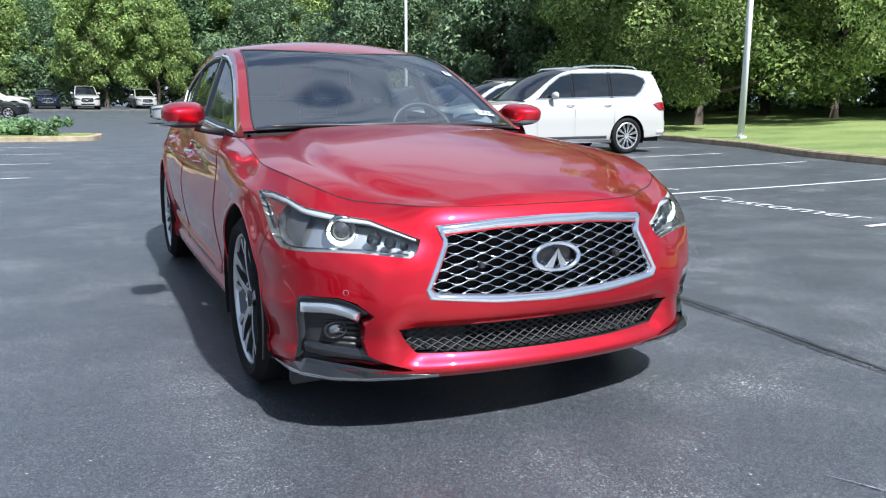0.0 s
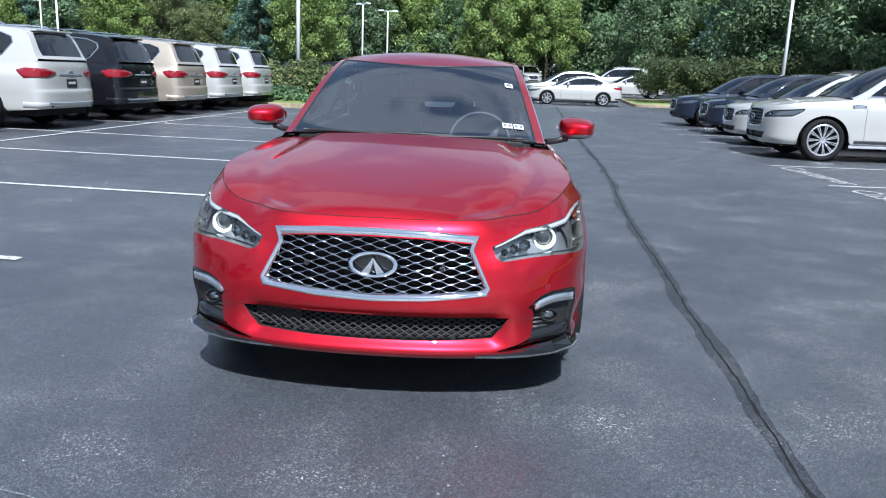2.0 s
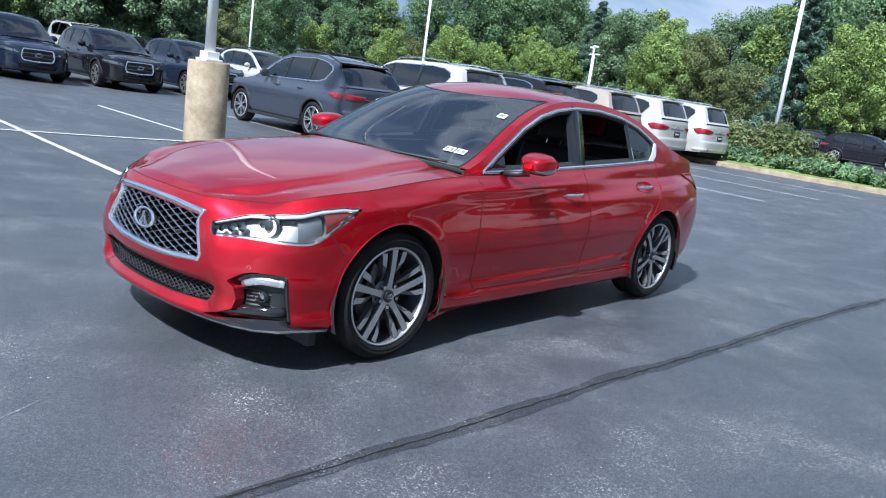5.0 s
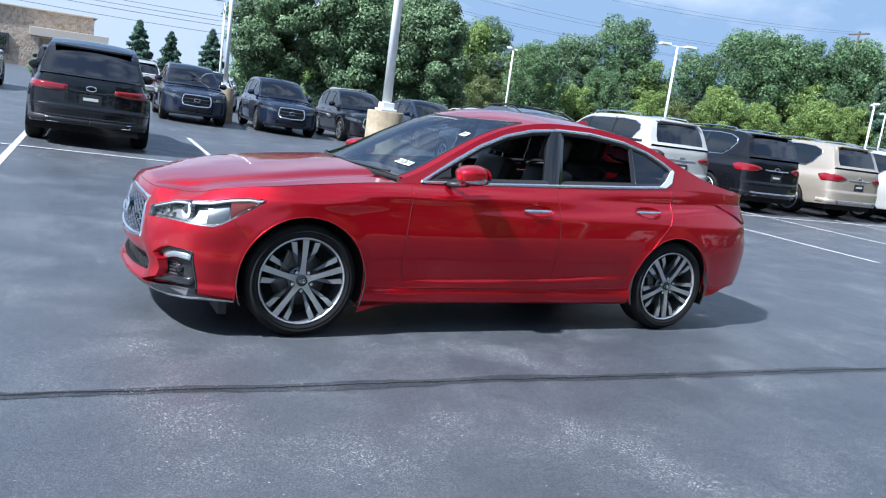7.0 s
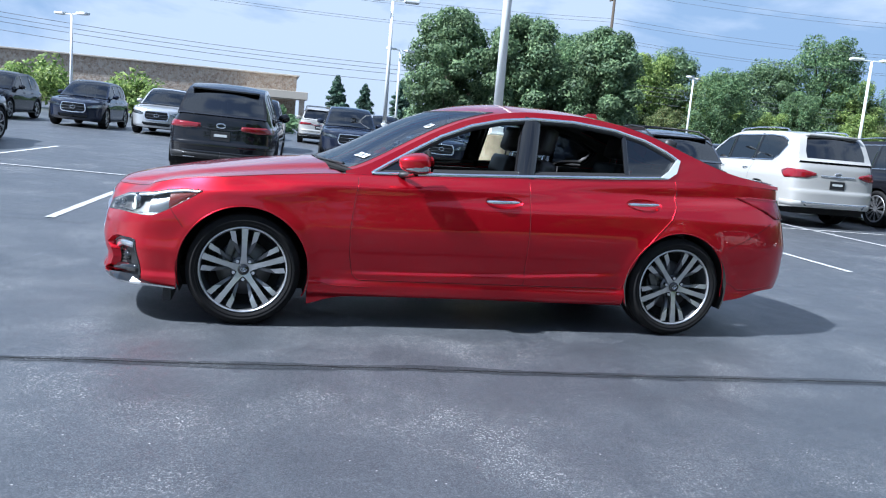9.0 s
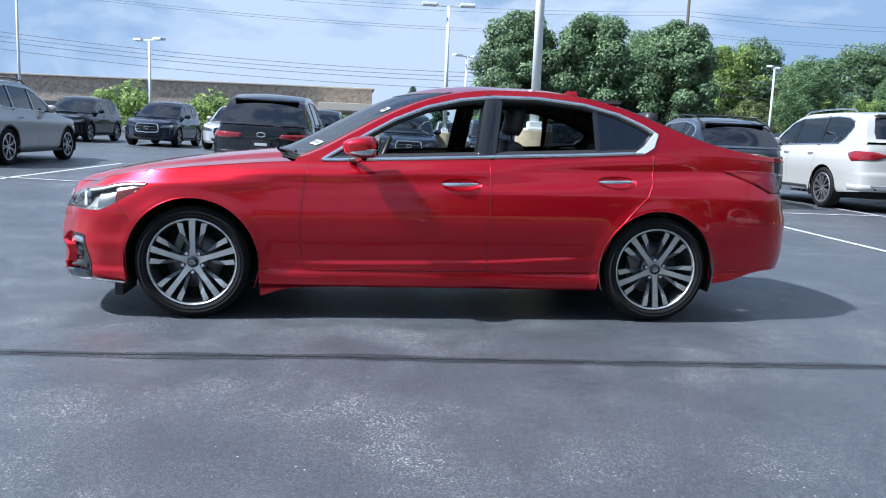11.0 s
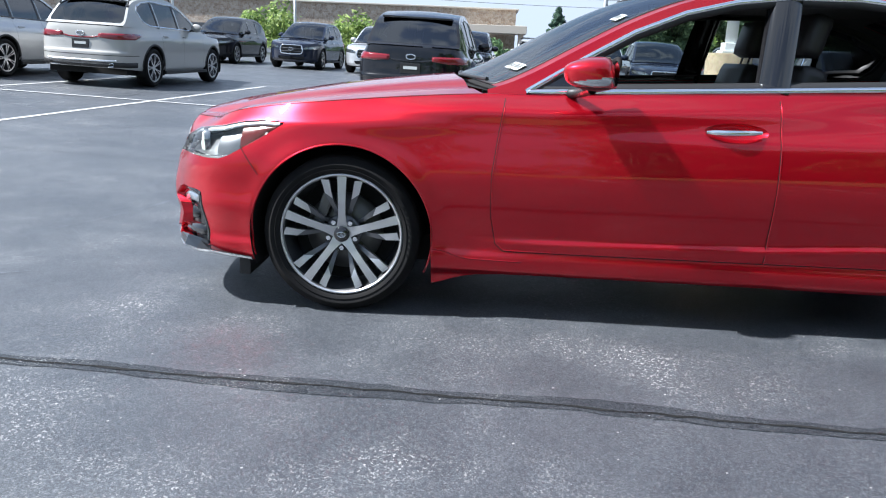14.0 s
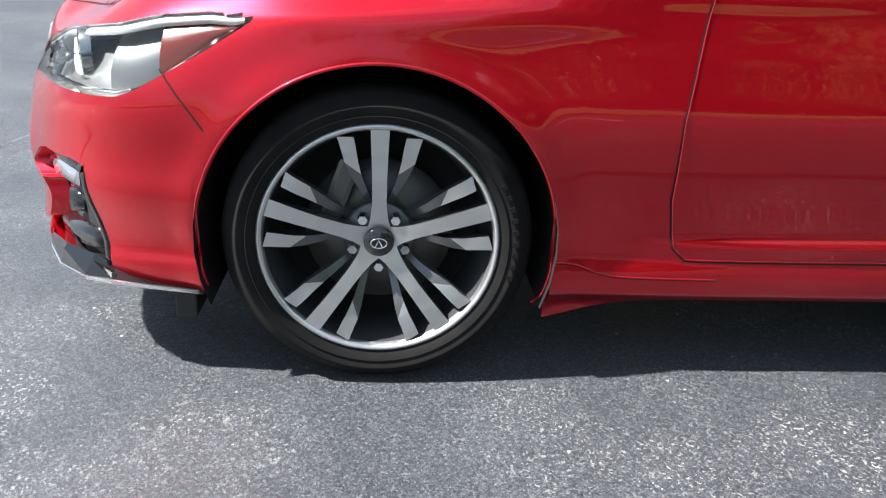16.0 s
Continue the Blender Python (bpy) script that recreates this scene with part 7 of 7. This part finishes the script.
for x, y in lawn2:
    for o in wide:
        vs.append((x + o, y, ground_z(x, y) + 0.12 + 0.055 * o if o < 20 else ground_z(x, y) + 1.3))
for i in range(len(lawn2) - 1):
    for q in range(len(wide) - 1):
        a = i * len(wide) + q
        fs.append((a, a + 1, a + len(wide) + 1, a + len(wide)))
tagged(mesh_object("lawn", vs, fs, M["grass"]), "mown lawn beside the parking lot", "lawn", kind="structure")
pr = light_pole(14.75, 11.3, 7.0, r=0.09)
pr.location.z += 0.06


# ---- trees ----
def leaf_cards(centres, radii, count, size, rng, droop=0.0, single=True):
    """Small folded leaves scattered over many clumps."""
    c = rng.integers(0, len(centres), count)
    d = rng.normal(size=(count, 3))
    d /= np.linalg.norm(d, axis=1, keepdims=True)
    r = radii[c] * (0.55 + 0.5 * rng.random(count))
    p = centres[c] + d * r[:, None] * np.array([1, 1, 0.75])
    n = d + rng.normal(size=(count, 3)) * 0.55 + np.array([0, 0, 0.35])
    n[:, 2] -= droop
    n /= np.linalg.norm(n, axis=1, keepdims=True)
    a = np.cross(n, rng.normal(size=(count, 3)))
    a /= np.linalg.norm(a, axis=1, keepdims=True)
    b = np.cross(n, a)
    s = size * (0.6 + 0.8 * rng.random(count))[:, None]
    v = np.stack([p - a * s * 0.62, p + b * s * 0.34 - n * s * 0.06, p + a * s * 0.62, p - b * s * 0.34 - n * s * 0.06], 1).reshape(-1, 3)
    if single:
        # one pointed blade a leaf
        v = np.stack([p - a * s * 0.55 - b * s * 0.30, p + a * s * 0.75 + n * s * 0.08, p + b * s * 0.42 - a * s * 0.25 - n * s * 0.06], 1).reshape(-1, 3)
        return v, np.arange(count * 3).reshape(-1, 3)
    i = np.arange(count)[:, None] * 4
    return v, np.concatenate([i + np.array([0, 1, 2]), i + np.array([0, 2, 3])], 1).reshape(-1, 3)


def fast_mesh(name, v, f, mat, parent=None):
    me = bpy.data.meshes.new(name)
    me.vertices.add(len(v))
    me.vertices.foreach_set("co", np.asarray(v, np.float32).ravel())
    me.loops.add(f.size)
    me.loops.foreach_set("vertex_index", f.ravel().astype(np.int32))
    me.polygons.add(len(f))
    me.polygons.foreach_set("loop_start", np.arange(0, f.size, f.shape[1], dtype=np.int32))
    me.materials.append(mat)
    me.update(calc_edges=True)
    ob = new(name, me)
    if parent is not None:
        ob.parent = parent
    return ob


def broadleaf(seed, height, spread, leaf, mat, count, label, low=0.18):
    rng = np.random.default_rng(seed)
    t = tagged(new("tree"), label, "tree", "trees round the lot", "thing")
    vs, fs = [], []
    v, f = sweep([(0, 0, -0.3), (0.05, 0.02, height * 0.2), (-0.05, 0.08, height * 0.45), (0.05, 0, height * 0.8)], [height * 0.022, height * 0.018, height * 0.013, height * 0.004], 9)
    sheets = [(np.array([tuple(p) for p in v]), f)]
    cent, rad = [], []
    n = 46
    for k in range(n):
        h = low + (0.98 - low) * ((k + rng.random()) / n)
        w = spread * (math.sin(math.pi * min(1, (h - low * 0.6) / (1.08 - low * 0.6)) ** 0.75) ** 0.7) * (0.55 + 0.5 * rng.random())
        a = k * 2.4 + rng.random() * 0.8
        c = np.array([w * math.cos(a), w * math.sin(a), h * height])
        cent.append(c)
        rad.append(height * (0.075 + 0.055 * rng.random()))
        if k % 3 == 0:
            z0 = c[2] * 0.62
            v, f = sweep([(0, 0, z0), tuple(c * np.array([0.5, 0.5, 0]) + np.array([0, 0, z0 + (c[2] - z0) * 0.4])), tuple(c)], [height * 0.008, height * 0.005, height * 0.0015], 5)
            sheets.append((np.array([tuple(p) for p in v]), f))
    for k in range(10):
        cent.append(np.array([rng.normal() * spread * 0.25, rng.normal() * spread * 0.25, height * (0.35 + 0.06 * k)]))
        rad.append(height * 0.13)
    mesh_object("trunk", *joined(*sheets), M["bark"], t)
    v, f = leaf_cards(np.array(cent), np.array(rad), count, leaf, rng)
    fast_mesh("crown", v, f, mat, t)
    return t


def conifer(seed, height, spread, leaf, mat, count, label):
    rng = np.random.default_rng(seed)
    t = tagged(new("tree"), label, "tree", "trees round the lot", "thing")
    v, f = sweep([(0, 0, -0.3), (0, 0, height * 0.5), (0, 0, height)], [height * 0.018, height * 0.011, 0.02], 8)
    mesh_object("trunk", v, f, M["bark"], t)
    cent, rad = [], []
    for k in range(70):
        h = 0.06 + 0.92 * k / 69
        w = spread * (1 - h) ** 0.8 * (0.6 + 0.55 * rng.random())
        a = k * 2.4 + rng.random()
        for q in (0.45, 1.0):
            cent.append(np.array([w * q * math.cos(a), w * q * math.sin(a), h * height - 0.10 * w * q]))
            rad.append(height * 0.022 + 0.16 * w * 0.9)
    v, f = leaf_cards(np.array(cent), np.array(rad), count, leaf, rng, droop=0.3)
    fast_mesh("crown", v, f, mat, t)
    return t


def bush(name, x, y, rx, ry, h, leaf, mat, count, seed, label, clipped=False):
    rng = np.random.default_rng(seed)
    b = tagged(new(name), label, "hedge" if clipped else "bush", kind="thing")
    cent, rad = [], []
    for k in range(int(60 * max(1.0, rx / 1.6)) if clipped else 60):
        a, r = rng.random() * 6.283, math.sqrt(rng.random())
        if clipped:
            px, py = (rng.random() * 2 - 1), (rng.random() * 2 - 1)
        else:
            px, py = r * math.cos(a), r * math.sin(a)
        top = (1.0 if clipped else math.sqrt(max(0.05, 1 - px * px - py * py)))
        cent.append(np.array([px * rx, py * ry, h * top * (0.25 + 0.65 * rng.random())]))
        rad.append(0.20 * h + 0.1)
    for k in range(5):
        a = rng.random() * 6.283
        v, f = sweep([(0, 0, -0.1), (rx * 0.3 * math.cos(a), ry * 0.3 * math.sin(a), h * 0.6)], [0.04, 0.015], 5)
        mesh_object("stem", v, f, M["bark"], b)
    v, f = leaf_cards(np.array(cent), np.array(rad), count, leaf, rng)
    fast_mesh("foliage", v, f, mat, b)
    b.location = (x, y, ground_z(x, y) + 0.12)
    return b


protos = [
    broadleaf(11, 15, 4.6, 0.24, M["leaf_a"], 25000, "tall leafy deciduous tree at the edge of the lot"),
    broadleaf(12, 13, 4.2, 0.23, M["leaf_b"], 25000, "dense dark green deciduous tree in the woods"),
    broadleaf(13, 12, 4.4, 0.23, M["leaf_c"], 23000, "bright yellow-green leafy tree at the lawn"),
    conifer(14, 15, 3.6, 0.24, M["leaf_d"], 23000, "tall blue-green conifer in the woods"),
    broadleaf(15, 9, 3.6, 0.18, M["leaf_e"], 18000, "olive and russet young tree before the woods"),
    broadleaf(16, 12, 5.2, 0.13, M["leaf_c"], 70000, "spreading yellow-green tree on the lawn", 0.14),
]
places = [[] for _ in protos]
rng = random.Random(21)
# woods behind the far lot, from the right round to the left
for i in range(34):
    x = -62 + i * 2.9 + rng.uniform(-1, 1)
    y = 79 + (4 if -15 < x < 13 else 0) + 3 * math.sin(i * 0.7) + rng.uniform(-3, 3) - max(0, x - 10) * 0.35
    k = rng.choice([0, 0, 1, 1, 3, 0, 2])
    places[k].append((x, y, rng.uniform(0.85, 1.25) * (0.74 if x < -28 else 1.0)))
for i in range(22):
    x = -56 + i * 4.4 + rng.uniform(-1, 1)
    places[rng.choice([4, 2, 3, 0, 1, 2])].append((x, 68 + (9 if -15 < x < 13 else 0) + rng.uniform(-3, 3) - max(0, x - 13) * 0.35, rng.uniform(0.65, 0.95)))
# right side, behind the lawn
for x, y, k, s in ((19, 17.5, 5, 0.95), (23.5, 15.5, 5, 1.0), (21, 24, 5, 0.95), (26, 21, 0, 1.0), (24, 30, 0, 1.0), (30, 26, 0, 1.1), (27, 37, 0, 1.05), (33, 34, 1, 1.1), (22, 40, 4, 1.0), (29, 46, 1, 1.15), (24, 50, 0, 1.1), (36, 44, 0, 1.2), (19, 56, 3, 1.0), (31, 13, 1, 1.0), (36, 18, 0, 1.1), (35, 8, 1, 1.0), (29, 6, 0, 0.9), (40, 28, 1, 1.2), (17, 45, 1, 0.9), (20, 34, 1, 0.85)):
    places[k].append((x, y, s))
# left side, over the rows
for i in range(15):
    t = i / 14
    x, y = -66 + 14 * t + rng.uniform(-2, 2), 20 + 56 * t + rng.uniform(-2, 2)
    places[rng.choice([0, 1, 0, 2, 0])].append((x, y, rng.uniform(0.62, 0.85)))
for i in range(12):
    t = i / 11
    places[rng.choice([2, 4, 0, 2])].append((-56 + 10 * t + rng.uniform(-2, 2), 22 + 46 * t + rng.uniform(-2, 2), rng.uniform(0.45, 0.62)))
for proto, spots in zip(protos, places):
    for j, (x, y, s) in enumerate(spots):
        m = Matrix.Translation((x, y, ground_z(x, y) - 0.1)) @ Matrix.Rotation(rng.uniform(0, 6.28), 4, "Z")
        if j == 0:
            proto.scale = (s, s, s)
            proto.matrix_basis = m @ Matrix.Diagonal((s, s, s, 1))
        else:
            c = copy_thing(proto, m)
            c.matrix_basis = m @ Matrix.Diagonal((s, s, s * rng.uniform(0.9, 1.1), 1))
# undergrowth that closes the woods at their foot
def undergrowth(points, width, height, count, seed, mat, label):
    rg = np.random.default_rng(seed)
    cent, rad = [], []
    for (x0, y0), (x1, y1) in zip(points[:-1], points[1:]):
        n = int(math.dist((x0, y0), (x1, y1)) / 0.9)
        for i in range(n):
            t = i / n
            x, y = x0 + (x1 - x0) * t + rg.normal() * width * 0.4, y0 + (y1 - y0) * t + rg.normal() * width * 0.4
            for h in (0.2, 0.55, 0.9):
                cent.append(np.array([x, y, ground_z(x, y) + height * h * (0.7 + 0.6 * rg.random())]))
                rad.append(height * (0.22 + 0.16 * rg.random()))
    v, f = leaf_cards(np.array(cent), np.array(rad), int(count * 1.8), 0.27, rg)
    ob = fast_mesh("undergrowth", v, f, mat)
    tagged(ob, label, "undergrowth", kind="stuff")


undergrowth([(-66, 84), (-30, 84), (-5, 82), (12, 76), (26, 64), (36, 52), (44, 36), (46, 18), (44, 2), (40, -14)], 2.5, 6.0, 52000, 61, M["leaf_b"], "dense dark green undergrowth at the edge of the woods")
undergrowth([(-70, 18), (-66, 40), (-60, 62), (-54, 82)], 2.5, 4.6, 18000, 62, M["leaf_a"], "dense green undergrowth behind the parked rows")
undergrowth([(21, 60), (24, 42), (29, 28), (33, 16), (34, 4)], 1.4, 3.0, 16000, 63, M["leaf_a"], "low dark undergrowth behind the lawn")
undergrowth([(-30, 75), (-14, 77), (6, 77), (16, 72), (24, 60)], 1.6, 4.4, 20000, 64, M["leaf_b"], "dense shrubs under the trees along the far edge")
# three dark trees beyond the second row
trio = broadleaf(31, 8.6, 2.5, 0.18, M["leaf_b"], 40000, "rounded dark green maple beyond the parked rows", 0.10)
trio.matrix_basis = Matrix.Translation((-43.0, 9.8, ground_z(-43, 10) - 0.1))
for x, y, s in ((-41.5, 14.2, 1.0), (-40.0, 18.8, 0.95)):
    c = copy_thing(trio, Matrix())
    c.matrix_basis = Matrix.Translation((x, y, ground_z(x, y) - 0.1)) @ Matrix.Rotation(x, 4, "Z") @ Matrix.Diagonal((s, s, s, 1))
# spruces by the building
spruce = conifer(33, 6.2, 2.1, 0.28, M["leaf_d"], 7000, "dark spruce beside the stone building")
spruce.matrix_basis = Matrix.Translation((-84, 6.5, ground_z(-84, 6)))
for x, y, s in ((-83, 9.5, 0.9), (-82, 13.5, 1.05), (-80, 17, 0.9), (-78, 20.5, 1.0)):
    c = copy_thing(spruce, Matrix())
    c.matrix_basis = Matrix.Translation((x, y, ground_z(x, y))) @ Matrix.Rotation(x, 4, "Z") @ Matrix.Diagonal((s, s, s, 1))

bush("hedge", 13.4, 39.4, 4.4, 2.2, 2.45, 0.12, M["leaf_f"], 30000, 41, "tall clipped olive green hedge on the island", True)
bush("bush", -6.2, 24.6, 1.6, 1.2, 1.6, 0.11, M["leaf_e"], 8000, 42, "rounded russet shrub on the planted island")
bush("bush", -9.0, 24.8, 1.9, 1.3, 1.7, 0.11, M["leaf_e"], 9000, 43, "rounded olive shrub on the planted island")
bush("ground_cover", -6.4, 22.7, 5.0, 1.0, 0.50, 0.11, M["leaf_a"], 15000, 44, "low leafy ground cover along the island kerb", True)
bush("bush", -46.0, -14.5, 2.6, 2.0, 3.2, 0.24, M["leaf_c"], 3000, 45, "light green shrub in front of the stone building")
bush("bush", -47.0, -9.5, 2.2, 2.0, 3.0, 0.24, M["leaf_c"], 3000, 46, "light green shrub in front of the stone building")
bush("bush", -47.5, -1.0, 2.0, 2.0, 1.8, 0.24, M["leaf_a"], 2000, 47, "low shrub by the stone building")

# ---- the stone building ----
st = material("stone_wall", (0.34, 0.27, 0.21), 0.9)
st_v = tex(st, "ShaderNodeTexVoronoi", 4.6)
st_n = tex(st, "ShaderNodeTexNoise", 9, 5, 0.6)
st_e = tex(st, "ShaderNodeTexVoronoi", 4.6)
st_e.feature = "DISTANCE_TO_EDGE"
st_c = ramp(st, st_v.outputs["Color"], [(0.1, (0.26, 0.19, 0.14)), (0.5, (0.38, 0.30, 0.23)), (0.9, (0.46, 0.39, 0.32))])
st_c = mix(st, 0.5, st_c, ramp(st, st_n.outputs["Fac"], [(0.3, 0.35), (0.7, 0.65)]), "OVERLAY")
base(st, mix(st, ramp(st, st_e.outputs["Distance"], [(0.02, 1.0), (0.06, 0.0)]), st_c, (0.42, 0.39, 0.34)))
bump(st, st_e.outputs["Distance"], 0.7, 0.06)
cap = material("metal_coping", (0.50, 0.45, 0.38), 0.6)


def stone_building():
    b = tagged(new("building"), "long low building of rough brown stone with a flat roof", "building", kind="thing")
    z0 = ground_z(-60, -12)
    x, ya, yb, h = -74.0, -95.0, 1.6, 4.7
    bm = bmesh.new()
    box(bm, (x - 15, (ya + yb) / 2, z0 + h / 2 - 0.5), (30, yb - ya, h + 1.0))
    part("wall", bm, st, b, "rough brown stone wall")
    bm = bmesh.new()
    box(bm, (x - 15, (ya + yb) / 2, z0 + h + 0.06), (30.5, yb - ya + 0.5, 0.14))
    part("coping", bm, cap, b, bevel=0.02)
    for k in range(7):
        y = -9 - k * 11
        bm = bmesh.new()
        box(bm, (x + 0.02, y, z0 + 1.5), (0.12, 7.5, 1.5))
        w = part("window", bm, M["dark_tint"], b, "dark window band")
        bm = bmesh.new()
        box(bm, (x + 0.06, y, z0 + 2.3), (0.2, 7.9, 0.12))
        box(bm, (x + 0.06, y, z0 + 0.7), (0.2, 7.9, 0.12))
        for q in range(6):
            box(bm, (x + 0.07, y - 3.9 + q * 1.56, z0 + 1.5), (0.16, 0.10, 1.5))
        part("frame", bm, M["pocket"], w)
    bm = bmesh.new()
    box(bm, (x + 2.4, -0.5, z0 + 2.75), (4.6, 6.0, 0.7))
    part("canopy", bm, cap, b, "pale flat entrance canopy", bevel=0.03)
    for y in (-3.0, 2.0):
        bm = bmesh.new()
        box(bm, (x + 4.2, y, z0 + 1.2), (0.5, 0.5, 2.6))
        part("canopy_post", bm, st, b)


stone_building()
# a filling station canopy far beyond
fs_ = tagged(new("station_canopy"), "red and white filling station canopy far beyond the lot", "canopy", kind="thing")
bm = bmesh.new()
box(bm, (-88, 24, 5.0), (8, 9, 0.9))
part("roof", bm, M["taillens"], fs_)
bm = bmesh.new()
box(bm, (-88, 24, 4.45), (8.1, 9.1, 0.25))
part("fascia", bm, M["white"], fs_)
for dx in (-3, 3):
    for dy in (-3, 3):
        bm = bmesh.new()
        box(bm, (-88 + dx, 24 + dy, 2.6), (0.35, 0.35, 4.0))
        part("post", bm, M["galv"], fs_)
# overhead cables and their wooden poles
up = []
for x, y in ((-63, -75.0), (-60, -30.0), (-58.0, 27.0), (-52, 75.0)):
    p = tagged(new("utility_pole"), "tall wooden utility pole", "pole", "utility poles", "thing")
    z = ground_z(x, y)
    bm = bmesh.new()
    tube(bm, 0.17, 0.11, 15.0, Matrix.Translation((x, y, z + 7.2)), 10)
    part("pole", bm, M["bark"], p, smooth=True)
    for q, hh in ((1.2, 14.4), (0.9, 13.6)):
        bm = bmesh.new()
        box(bm, (x, y, z + hh), (2 * q, 0.12, 0.14))
        part("crossarm", bm, M["bark"], p)
    up.append((x, y, z))
for a, b in zip(up[:-1], up[1:]):
    for dx, hh in ((-1.1, 14.5), (1.1, 14.5), (-1.0, 11.85), (1.0, 11.85), (0.7, 10.3), (-0.7, 10.3), (0, 6.9), (0.05, 6.55), (0.0, 6.2), (0.05, 5.6)):
        pts = []
        for t in np.linspace(0, 1, 25):
            pts.append((a[0] + (b[0] - a[0]) * t + dx, a[1] + (b[1] - a[1]) * t, a[2] + (b[2] - a[2]) * t + hh - 1.1 * 4 * t * (1 - t)))
        tagged(mesh_object("power_cable", *sweep(pts, 0.012 if hh > 8 else 0.018, 4), M["wire"]), "thin black overhead cable", "cable", "overhead cables", "thing")
